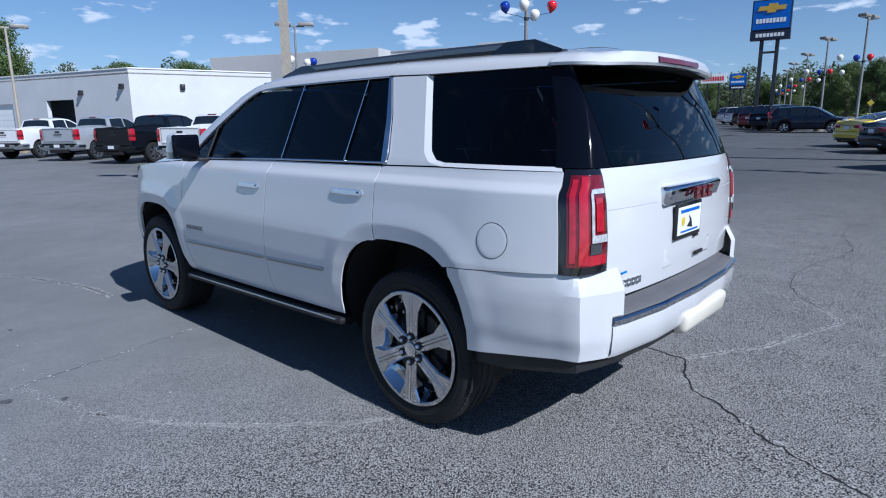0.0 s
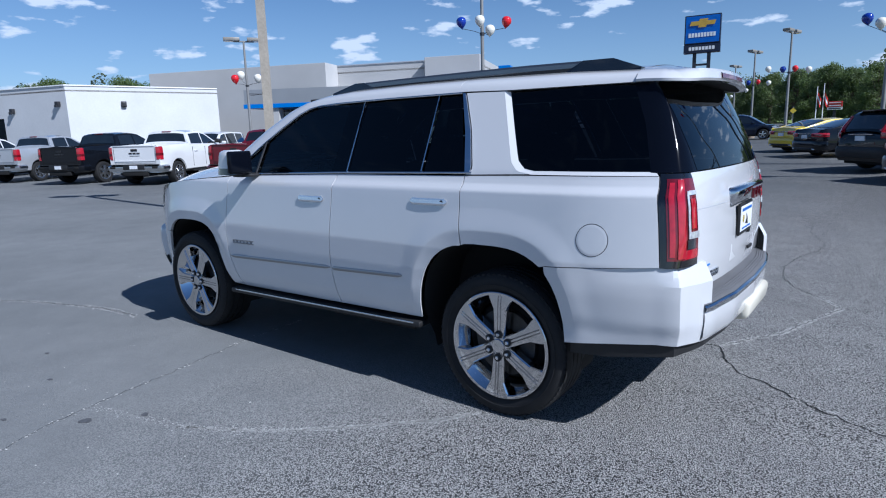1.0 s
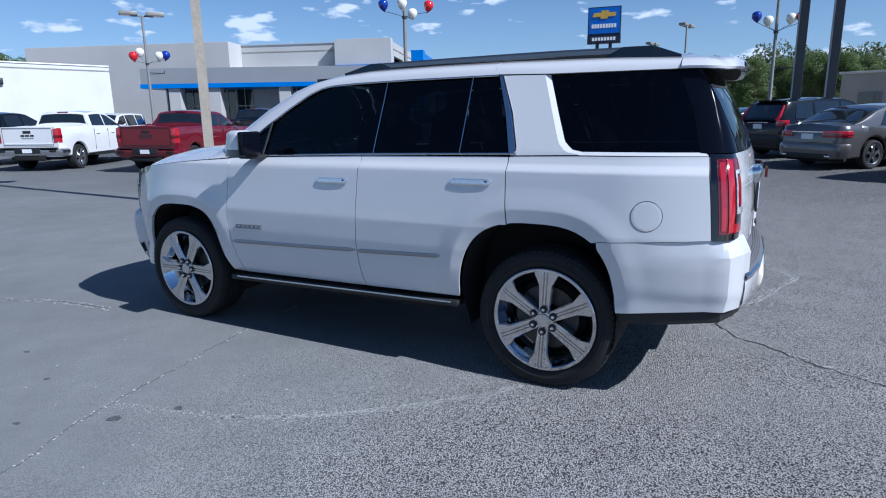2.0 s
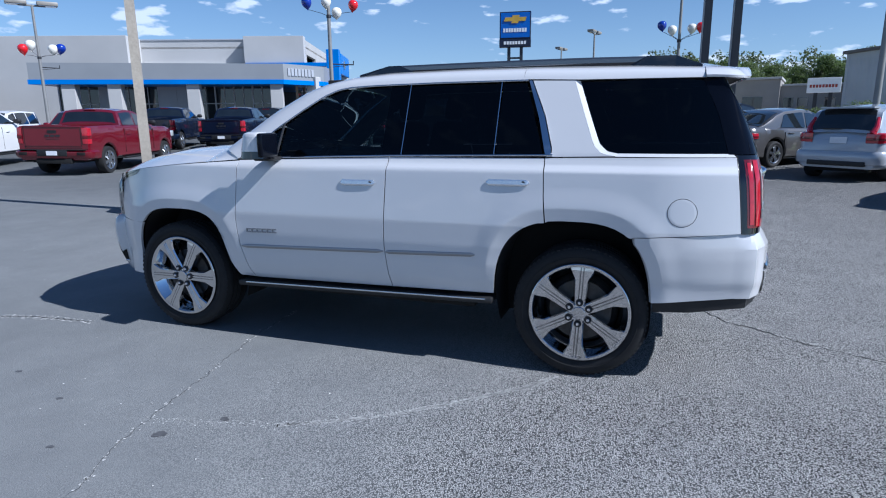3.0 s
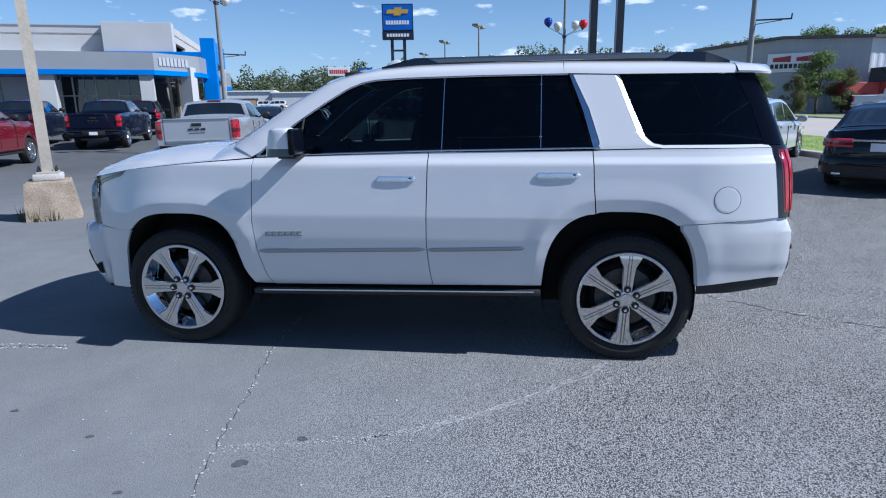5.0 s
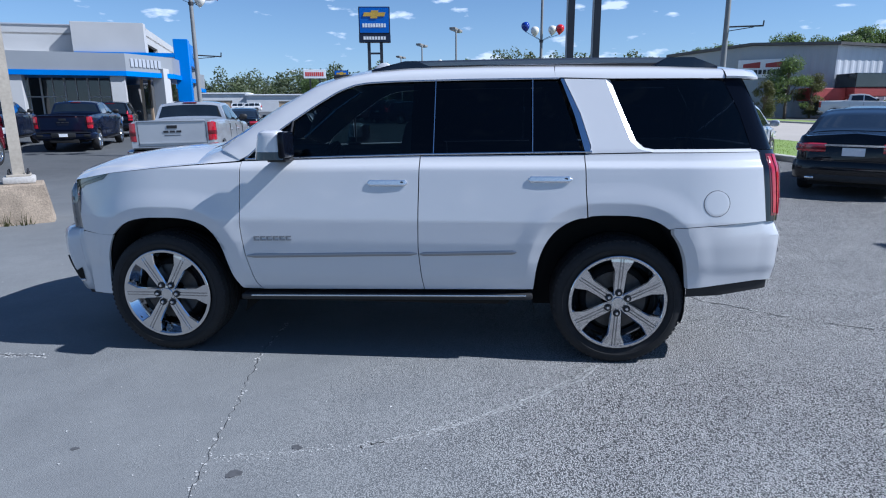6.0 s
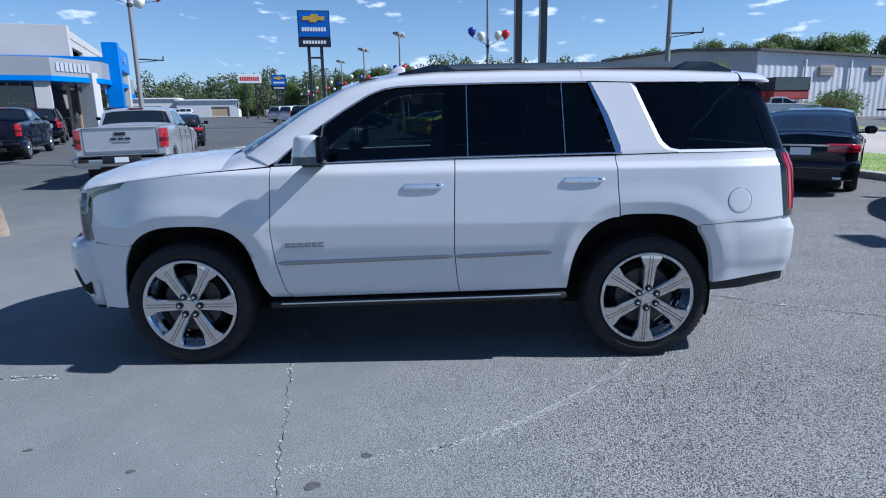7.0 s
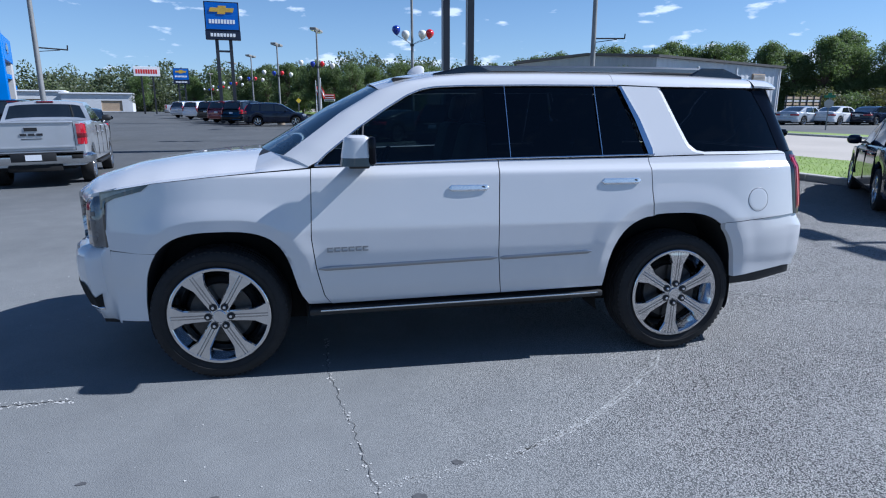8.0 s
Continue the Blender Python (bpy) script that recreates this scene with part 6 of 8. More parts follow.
ME_DISC = mesh_of("brake_disc", *lathe([(0.09, 0.075), (0.185, 0.075), (0.185, 0.105), (0.09, 0.105)], 40, "y"), M_BRAKE, True)
ME_BACK = mesh_of("hub_back", *lathe([(0.001, 0.117), (0.207, 0.117), (0.212, 0.14)], 32, "y"), M_ARCH, True)


def wheel_at(x, y, turn, mirrored):
    """A wheel under the car; far-side wheels face the other way."""
    m = Matrix.Translation((x, y, 0.405)) @ (Matrix.Rotation(math.pi, 4, "Z") if mirrored else Matrix.Identity(4)) @ Matrix.Rotation(radians(turn), 4, "Y")
    w = part("wheel", ME_RIM, suv, "chrome six-spoke wheel", m)
    part("tyre", ME_TYRE, w, "black tyre")
    part("brake_disc", ME_DISC, w)
    part("hub_back", ME_BACK, w)
    part("centre_cap", ME_CAP, w)
    for k in range(6):
        r = Matrix.Rotation(radians(60 * k), 4, "Y")
        part("spoke", ME_SPOKE, w, "", r)
        lm = Matrix.Rotation(radians(60 * k), 4, "Y") @ Matrix.Translation((0, -0.002, 0.066))
        part("lug_nut", ME_LUG, w, "", lm)
        part("lug_pit", ME_LUGPIT, w, "", lm)
    return w


wheel_at(0.0, 0.0, 30, False)
wheel_at(2.946, 0.0, 3, False)
wheel_at(0.0, 2 * CY, 14, True)
wheel_at(2.946, 2 * CY, 40, True)


# ---- other vehicles ----
def wheel_set(r, w, spokes, mat):
    """Shared meshes of a plain alloy wheel: tyre, rim, one spoke."""
    rr = r * 0.68
    ty = mesh_of("tyre", *lathe([(rr, 0.02), (r * 0.86, 0.0), (r * 0.96, 0.012), (r, 0.05), (r, w - 0.05), (r * 0.95, w - 0.01), (rr, w)], 28, "y"), M_RUBBER, True)
    ri = mesh_of("rim", *geo(lathe([(rr * 1.01, 0.03), (rr, 0.004), (rr * 0.93, 0.012), (rr * 0.88, 0.06)], 28, "y"), lathe([(0.001, 0.004), (r * 0.13, 0.006), (r * 0.17, 0.03)], 14, "y")), mat, True)
    bk = mesh_of("hub_back", *lathe([(0.001, 0.07), (rr * 0.9, 0.07), (rr * 0.92, 0.1)], 20, "y"), M_ARCH, True)
    v, f = [], []
    for q, hw, y in ((r * 0.10, 0.10, 0.006), (rr * 0.55, 0.10, 0.010), (rr * 0.93, 0.15, 0.016)):
        for s, d in ((-1, 0.03), (-0.8, 0.0), (0.8, 0.0), (1, 0.03)):
            v.append((s * hw * r * 1.1, y + d, q))
    for i in range(2):
        for j in range(3):
            f.append((4 * i + j, 4 * i + j + 1, 4 * i + 5 + j, 4 * i + 4 + j))
    return ty, ri, bk, mesh_of("spoke", v, f, mat, True), spokes


WHEELS_TRUCK = wheel_set(0.405, 0.27, 6, M_ALLOY)
WHEELS_CAR = wheel_set(0.335, 0.22, 5, M_ALLOY)
WHEELS_DARK = wheel_set(0.345, 0.24, 5, M_STEEL)


def add_wheel(parent, ws, x, y, z, right, turn):
    ty, ri, bk, sp, n = ws
    m = Matrix.Translation((x, y, z)) @ (Matrix.Identity(4) if right else Matrix.Rotation(math.pi, 4, "Z")) @ Matrix.Rotation(radians(turn), 4, "Y")
    w = part("wheel", ri, parent, "", m)
    part("tyre", ty, w, "black tyre")
    part("hub_back", bk, w)
    for k in range(n):
        part("spoke", sp, w, "", Matrix.Rotation(2 * math.pi * k / n, 4, "Y"))


def lower_body(L, W, axles, r, top, sill, nose, tail, width, bed=None, crown=0.05):
    """The body below the windows, lofted through stations along x, open round the wheels. Forward is +x, right is -y."""
    xs = set(spread(tail, nose, 46))
    for a in axles:
        for t in spread(0, math.pi, 16):
            xs.add(a + (r + 0.07) * math.cos(t))
        xs |= {a - r - 0.0705, a + r + 0.0705}
    if bed:
        xs |= {bed[0], bed[0] + 0.001, bed[1], bed[1] - 0.001}
    xs = sorted(x for x in xs if tail <= x <= nose)
    v, f = [], []
    for x in xs:
        zb = sill
        for a in axles:
            d = abs(x - a)
            if d < r + 0.0701:
                zb = max(zb, r + math.sqrt(max(0.0, (r + 0.07) ** 2 - d * d)))
        zt = curve1(top, x)
        hw = curve1(width, x) * W / 2
        zb = min(zb, zt - 0.16)
        zm = zb + (zt - zb) * 0.45
        inbed = bed and bed[0] < x < bed[1]
        sec = [(hw - 0.06, zb), (hw - 0.012, zb + 0.04), (hw, zm), (hw - 0.012, zt - 0.16 * (zt - zb)), (hw - 0.045, zt - 0.025), (hw - 0.085, zt),
               (hw - 0.10, zt - 0.01 if not inbed else zt - 0.30), (0.0, zt + crown * (0 if inbed else 1) - (0.32 if inbed else 0))]
        full = [(-y, z) for y, z in sec] + [(y, z) for y, z in reversed(sec[:-1])]
        v += [(x, y, z) for y, z in full]
    k = 15
    for i in range(len(xs) - 1):
        for j in range(k - 1):
            f.append((i * k + j, i * k + j + 1, (i + 1) * k + j + 1, (i + 1) * k + j))
    f.append(tuple(range(k))[::-1])
    f.append(tuple(range((len(xs) - 1) * k, len(xs) * k)))
    return v, [q[::-1] for q in f]


def greenhouse(spec):
    """Roof and pillars lofted over the belt line, with the panes laid on: returns the shell and a list of panes."""
    W, prof, tum = spec["W"], spec["prof"], spec.get("tumble", 0.34)

    def zb(x):
        return curve1(spec["top"], x) - 0.015

    def hb(x):
        return curve1(spec["width"], x) * W / 2 - 0.075

    def zr(x):
        return max(zb(x) + 0.01, curve1(prof, x))

    def hw(x, z):
        return hb(x) - tum * max(0.0, z - zb(x))

    def crown(x, y):
        h = hw(x, zr(x))
        t = min(1.0, abs(y) / max(0.1, h - 0.02))
        return zr(x) + 0.035 * (1 - t ** 2.4) - 0.03 * t ** 8

    xs = sorted(set(spread(prof[0][0], prof[-1][0], 40)) | {x for x, _ in prof})
    v, f = [], []
    for x in xs:
        d = zr(x) - zb(x)
        r = min(0.055, 0.3 * d)
        h = hw(x, zr(x) - r)
        sec = [(hb(x), zb(x) - 0.05), (hw(x, zb(x) + 0.5 * d), zb(x) + 0.5 * d), (h, zr(x) - r), (h - 0.35 * r, zr(x) - 0.35 * r), (h - 1.1 * r, crown(x, h - 1.1 * r)),
               (h * 0.75, crown(x, h * 0.75)), (h * 0.4, crown(x, h * 0.4)), (0.0, crown(x, 0))]
        v += [(x, -y, z) for y, z in sec] + [(x, y, z) for y, z in reversed(sec[:-1])]
    k = 15
    for i in range(len(xs) - 1):
        f += [(i * k + j, (i + 1) * k + j, (i + 1) * k + j + 1, i * k + j + 1) for j in range(k - 1)]
    panes = []
    for x0, x1, t0, t1 in spec["panes"]:
        bt = [(x, zb(x) + 0.035) for x in spread(x0, x1, 8)]
        tp = [(x, zr(x) - 0.085) for x in spread(t0, t1, 8)]
        g = patch(bt, tp, [bt[0], tp[0]], [bt[-1], tp[-1]], 8, 5)
        for sg in (-1, 1):
            q = [(p[0], sg * (hw(p[0], p[1]) + 0.005), p[1]) for p in g]
            fc = grid_faces(8, 5)
            panes.append(("side_window", (q, fc if sg < 0 else [c[::-1] for c in fc])))
    for nm, (x0, x1), inset in (("windshield", spec["ws"], 0.075), ("rear_window", spec["back"], spec.get("back_in", 0.085))):
        q = [(x + (0.004 if nm == "windshield" else -0.004), t * (hw(x, zr(x)) - inset), crown(x, t * (hw(x, zr(x)) - inset)) + 0.006) for x in spread(x0, x1, 12) for t in spread(-1, 1, 10)]
        panes.append((nm, (q, grid_faces(10, 12))))
    return (v, f), panes, hw, zr


def tail_path(spec, side_len, y_in):
    """Plan points from the tail's middle part round the right corner and along the flank."""
    tail, W = spec["tail"], spec["W"]
    xs = spread(tail, tail + side_len, 8)
    h0 = curve1(spec["width"], tail) * W / 2
    return [(tail, -y) for y in spread(y_in, h0 - 0.06, 4)] + [(x + 0.012 if i == 0 else x, -curve1(spec["width"], x) * W / 2 + (0.02 if i == 0 else 0.0)) for i, x in enumerate(xs)]


def vehicle(name, label, m, spec, paint, ws, group="", lamp="", rim_turn=0):
    """Any parked car: spec holds its profile, cabin and fittings."""
    car = base(name, label, spec["kind"], m, group)
    L, W, r = spec["L"], spec["W"], spec["r"]
    part("body", mesh_of("body", *lower_body(L, W, spec["axles"], r, spec["top"], spec["sill"], spec["nose"], spec["tail"], spec["width"], spec.get("bed")), paint, True), car)
    part("underbody", mesh_of("underbody", *geo(box(spec["tail"] + 0.12, spec["nose"] - 0.15, -W / 2 + 0.30, W / 2 - 0.30, spec["sill"] - 0.08, spec["sill"] + 0.45),
                                                  box(spec["axles"][1] + r + 0.08, spec["axles"][0] - r - 0.08, -W / 2 + 0.08, W / 2 - 0.08, spec["sill"] - 0.05, spec["sill"] + 0.1)), M_ARCH), car, "black underbody")
    shell, panes, hw, zr = greenhouse(spec)
    part("cabin", mesh_of("cabin", *shell, paint, True), car)
    for nm, g in panes:
        part(nm, mesh_of(nm, *g, M_CARGLASS, True), car, "dark glass")
    for ax in spec["axles"]:
        add_wheel(car, ws, ax, -W / 2 + 0.025, r, True, rim_turn)
        add_wheel(car, ws, ax, W / 2 - 0.025, r, False, rim_turn + 20)
    # rear lamps wrap the corners, the bumper bows across the tail
    z0, z1, sl, yi = spec["rear_lamp"]
    lp = tail_path(spec, sl, yi)
    g = sweep(lp, lambda t, x, y: [(-0.02, z0), (0.014, z0 + 0.02), (0.022, (z0 + z1) / 2), (0.012, z1 - 0.02), (-0.03, z1)])
    g2 = sweep(lp, lambda t, x, y: [(0.012, z0 + (z1 - z0) * 0.30), (0.028, z0 + (z1 - z0) * 0.36), (0.027, z0 + (z1 - z0) * 0.52), (0.010, z0 + (z1 - z0) * 0.56)])
    b0, b1, bo, bm = spec["bumper"]
    bp = tail_path(spec, 0.30, 0.0)
    bg = sweep(bp, lambda t, x, y: [(-0.06, b0), (bo * 0.6, b0 + 0.02), (bo, b0 + (b1 - b0) * 0.45), (bo * 0.95, b1 - 0.05), (bo * 0.4, b1), (-0.04, b1 + 0.005)])
    for mir in (False, True):
        q = flipped(g, 0.0) if mir else g
        tl_ = part("tail_lamp", mesh_of("tail_lamp", *q, M_RED, True), car, "red tail lamp")
        q = flipped(g2, 0.0) if mir else g2
        part("lens_band", mesh_of("lens_band", *q, M_REDDEEP, True), tl_)
        if "pillar_lamp" in spec:
            x0, x1 = spec["pillar_lamp"]
            pts = [(x - 0.012, -(hw(x, zr(x)) - 0.055), zr(x) - 0.005) for x in spread(x0, x1, 8)]
            q = tube(pts, 0.062, 8, True, 0.03)
            part("pillar_lamp", mesh_of("pillar_lamp", *(flipped(q, 0.0) if mir else q), M_RED, True), tl_, "red lamp up the rear pillar")
    whole = geo(bg, flipped(bg, 0.0))
    part("bumper", mesh_of("bumper", *whole, bm or paint, True), car, "chrome rear bumper" if bm == M_SATIN else "")
    for s in (-1, 1):
        x0, x1, y0, y1, z0, z1 = spec["headlamp"]
        part("headlamp", mesh_of("headlamp", *box(x0, x1, min(s * y0, s * y1), max(s * y0, s * y1), z0, z1, 0.02), M_CLEAR, True), car)
        x, y, z = spec["mirror"]
        ms = sphere((0, 0, 0), 0.08, 0.12, 0.085, 12, 8)
        mg = [(x + 0.08 * math.copysign(min(1, abs(a / 0.08)) ** 0.6, a), s * (y + 0.09) + 0.12 * math.copysign(min(1, abs(b / 0.12)) ** 0.6, b), z + c) for a, b, c in ms[0]], ms[1]
        part("mirror", mesh_of("mirror", *geo(mg, box(x - 0.02, x + 0.03, min(s * (y - 0.12), s * y), max(s * (y - 0.12), s * y), z - 0.07, z - 0.03)), paint if spec["kind"] != "pickup truck" else M_BLACK, True), car)
        for hx, hz in spec["handles"]:
            yy = W / 2 - 0.016
            part("door_handle", mesh_of("door_handle", *box(hx, hx + 0.2, min(s * yy, s * (yy + 0.035)), max(s * yy, s * (yy + 0.035)), hz, hz + 0.035, 0.01), paint, True), car)
        for sx in spec["seams"]:
            yy = W / 2 + 0.001
            z0, z1 = spec["sill"] + 0.12, curve1(spec["top"], sx) - 0.10
            part("door_gap", mesh_of("door_gap", *box(sx, sx + 0.008, min(s * (yy - 0.02), s * yy), max(s * (yy - 0.02), s * yy), z0, z1), M_ARCH), car)
    for nm, dims, mat, lab in spec["extra"]:
        part(nm, mesh_of(nm, *box(*dims, 0.015 if min(dims[1] - dims[0], dims[3] - dims[2], dims[5] - dims[4]) > 0.04 else 0.0), paint if mat is None else mat, True), car, lab)
    return car


PICKUP = dict(kind="pickup truck", L=5.85, W=2.03, r=0.405, axles=(1.95, -1.80), sill=0.46, nose=2.90, tail=-2.86,
              top=[(-2.86, 1.40), (-0.98, 1.42), (-0.9, 1.40), (1.05, 1.36), (1.25, 1.34), (2.2, 1.31), (2.7, 1.22), (2.86, 1.05), (2.90, 0.9)],
              width=[(-2.86, 0.955), (-2.8, 0.98), (-2.6, 0.992), (0, 1.0), (2.0, 0.985), (2.6, 0.93), (2.9, 0.78)], bed=(-2.76, -1.02),
              prof=[(-1.00, 1.40), (-0.975, 1.52), (-0.90, 1.79), (-0.80, 1.855), (-0.3, 1.885), (0.05, 1.875), (0.32, 1.825), (0.6, 1.68), (1.2, 1.35)],
              panes=((0.03, 0.95, 0.03, 0.36), (-0.80, -0.04, -0.76, -0.04)), ws=(0.36, 1.12), back=(-0.985, -0.905), mirror=(0.86, 1.0, 1.47),
              handles=((-0.75, 1.12), (0.22, 1.12)), seams=(-0.86, 0.0, 1.02), rear_lamp=(0.90, 1.37, 0.15, 0.845), bumper=(0.50, 0.73, 0.13, M_SATIN), headlamp=(2.55, 2.84, 0.62, 0.93, 0.95, 1.15),
              extra=[("tailgate_handle", (-2.875, -2.85, -0.12, 0.12, 1.215, 1.29), M_BLACK, ""), *[("badge_bar", (-2.874, -2.85, a, a + 0.115, 1.115, 1.165), M_STEEL, "plain dark badge bars" if a < -0.2 else "") for a in (-0.21, -0.06, 0.09)], ("badge_strip", (-2.868, -2.85, -0.19, 0.19, 1.045, 1.058), M_STEEL, ""),
                     ("tailgate_gap", (-2.866, -2.85, -0.80, -0.792, 0.80, 1.385), M_ARCH, ""), ("tailgate_gap", (-2.866, -2.85, 0.792, 0.80, 0.80, 1.385), M_ARCH, ""),
                     ("tailgate_gap", (-2.866, -2.85, -0.80, 0.80, 0.792, 0.80), M_ARCH, ""), ("tailgate_lip", (-2.885, -2.82, -0.79, 0.79, 1.375, 1.415), None, ""), ("tailgate_ledge", (-2.880, -2.84, -0.78, 0.78, 0.86, 0.885), None, ""),
                     ("bumper_pad", (-2.995, -2.90, -0.42, 0.42, 0.575, 0.742), M_BLACK, "black bumper step"), ("corner_step", (-2.99, -2.90, -0.93, -0.70, 0.60, 0.69), M_ARCH, "dark corner step"), ("corner_step", (-2.99, -2.90, 0.70, 0.93, 0.60, 0.69), M_ARCH, "dark corner step"), ("bumper_top", (-2.975, -2.86, -0.93, 0.93, 0.742, 0.762), M_BLACK, "black bumper top"), ("hitch", (-2.94, -2.80, -0.5, 0.5, 0.36, 0.50), M_ARCH, "black hitch bar"),
                     ("plate", (-3.005, -2.993, -0.15, 0.15, 0.60, 0.72), M_PLATEWHITE, "plate with plain face"), ("step", (-0.9, 1.25, -1.04, -0.92, 0.38, 0.44), M_BLACK, ""), ("step", (-0.9, 1.25, 0.92, 1.04, 0.38, 0.44), M_BLACK, ""),
                     ("brake_lamp", (-0.90, -0.84, -0.18, 0.18, 1.845, 1.885), M_REDDEEP, ""), ("grille", (2.86, 2.93, -0.72, 0.72, 0.72, 1.14), M_STEEL, "")])
SEDAN = dict(kind="car", L=4.88, W=1.86, r=0.335, axles=(1.42, -1.40), sill=0.26, nose=2.42, tail=-2.42,
             top=[(-2.42, 0.82), (-2.39, 0.97), (-2.30, 1.025), (-1.75, 1.03), (-1.2, 0.99), (0.8, 0.93), (1.0, 0.92), (1.9, 0.80), (2.3, 0.66), (2.42, 0.5)],
             width=[(-2.42, 0.74), (-2.36, 0.84), (-2.2, 0.93), (-1.4, 0.99), (0, 1.0), (1.5, 0.98), (2.1, 0.9), (2.42, 0.66)],
             prof=[(-2.0, 1.02), (-1.80, 1.08), (-1.25, 1.33), (-0.9, 1.42), (-0.3, 1.455), (0.1, 1.43), (0.35, 1.355), (1.12, 0.92)],
             panes=((-0.13, 0.78, -0.13, 0.20), (-1.18, -0.20, -0.98, -0.20)), ws=(0.32, 1.05), back=(-1.88, -1.06), mirror=(0.62, 0.93, 1.02), handles=((-0.95, 0.84), (0.0, 0.82)), seams=(-1.10, -0.16, 0.85),
             rear_lamp=(0.74, 0.90, 0.34, 0.40), bumper=(0.27, 0.60, 0.045, None), headlamp=(1.95, 2.30, 0.48, 0.80, 0.58, 0.72),
             extra=[("plate", (-2.445, -2.42, -0.16, 0.16, 0.70, 0.83), M_PLATEWHITE, "plate with plain face"), ("trunk_strip", (-2.445, -2.40, -0.42, 0.42, 0.855, 0.885), M_SATIN, "chrome strip over the plate"),
                    ("diffuser", (-2.462, -2.30, -0.62, 0.62, 0.27, 0.38), M_BLACK, "black lower bumper"), ("trunk_gap", (-2.424, -2.40, -0.60, 0.60, 0.615, 0.625), M_ARCH, ""),
                    ("exhaust", (-2.47, -2.35, -0.66, -0.52, 0.29, 0.34), M_SATIN, ""), ("exhaust", (-2.47, -2.35, 0.52, 0.66, 0.29, 0.34), M_SATIN, "")])
HATCH = dict(kind="car", L=4.10, W=1.71, r=0.31, axles=(1.22, -1.30), sill=0.27, nose=2.0, tail=-2.05,
             top=[(-2.05, 0.88), (-2.0, 0.99), (-1.5, 1.02), (0.9, 0.93), (1.2, 0.90), (1.8, 0.74), (2.0, 0.5)],
             width=[(-2.05, 0.82), (-1.95, 0.93), (-1.7, 0.975), (-1, 1.0), (1.2, 0.98), (1.8, 0.85), (2.0, 0.66)],
             prof=[(-2.03, 0.98), (-1.96, 1.10), (-1.74, 1.42), (-1.6, 1.475), (-0.6, 1.525), (-0.1, 1.515), (0.3, 1.43), (1.35, 0.88)], tumble=0.30, back_in=0.10,
             panes=((-0.10, 0.95, -0.10, 0.32), (-1.02, -0.17, -1.0, -0.17), (-1.50, -1.10, -1.40, -1.08)), ws=(0.3, 1.28), back=(-2.00, -1.70), mirror=(0.65, 0.87, 1.02), handles=((-0.85, 0.86), (0.05, 0.84)), seams=(-1.04, -0.13, 0.85),
             rear_lamp=(0.78, 1.0, 0.26, 0.50), pillar_lamp=(-2.02, -1.82), bumper=(0.34, 0.62, 0.06, None), headlamp=(1.55, 1.92, 0.46, 0.76, 0.60, 0.76),
             extra=[("plate", (-2.075, -2.05, -0.16, 0.16, 0.78, 0.91), M_PLATEWHITE, "plate with plain face"), ("wiper", (-2.03, -1.99, -0.02, 0.34, 1.06, 1.085), M_BLACK, ""),
                    ("diffuser", (-2.125, -2.0, -0.55, 0.55, 0.32, 0.42), M_BLACK, "black lower bumper"), ("spoiler", (-1.86, -1.55, -0.50, 0.50, 1.485, 1.52), None, "")])
CROSS = dict(kind="car", L=4.62, W=1.85, r=0.345, axles=(1.36, -1.32), sill=0.30, nose=2.25, tail=-2.30,
             top=[(-2.30, 0.95), (-2.26, 1.07), (-2.1, 1.10), (0.8, 1.04), (1.1, 1.02), (1.9, 0.92), (2.15, 0.78), (2.25, 0.6)],
             width=[(-2.30, 0.82), (-2.2, 0.93), (-1.9, 0.975), (-1, 1.0), (1.4, 0.98), (2.0, 0.88), (2.25, 0.7)],
             prof=[(-2.28, 1.06), (-2.21, 1.18), (-2.0, 1.52), (-1.85, 1.60), (-0.8, 1.66), (0, 1.64), (0.4, 1.55), (1.35, 1.0)], back_in=0.11,
             panes=((-0.10, 0.98, -0.10, 0.40), (-1.1, -0.17, -1.06, -0.17), (-1.80, -1.18, -1.66, -1.15)), ws=(0.4, 1.28), back=(-2.25, -1.97), mirror=(0.70, 0.93, 1.12), handles=((-0.95, 0.95), (0.0, 0.93)), seams=(-1.12, -0.13, 0.9),
             rear_lamp=(0.90, 1.08, 0.24, 0.66), pillar_lamp=(-2.27, -2.02), bumper=(0.38, 0.68, 0.06, M_BLACK), headlamp=(1.7, 2.12, 0.48, 0.82, 0.70, 0.86),
             extra=[("plate", (-2.325, -2.30, -0.16, 0.16, 0.84, 0.97), M_PLATEWHITE, "plate with plain face"), ("spoiler", (-2.10, -1.8, -0.52, 0.52, 1.605, 1.64), None, ""), ("garnish", (-2.322, -2.29, -0.4, 0.4, 1.0, 1.02), M_SATIN, "")])
COUPE = dict(SEDAN, top=[(-2.42, 0.82), (-2.38, 0.98), (-2.25, 1.03), (-1.7, 1.03), (-1.0, 1.0), (0.5, 0.96), (0.9, 0.95), (1.9, 0.86), (2.3, 0.74), (2.42, 0.5)], W=1.90,
             prof=[(-1.98, 1.02), (-1.0, 1.285), (-0.6, 1.345), (-0.2, 1.35), (0.1, 1.305), (0.98, 0.94)],
             panes=((-0.38, 0.72, -0.38, 0.08), (-1.0, -0.46, -0.80, -0.46)), ws=(0.12, 0.92), back=(-1.85, -0.95))
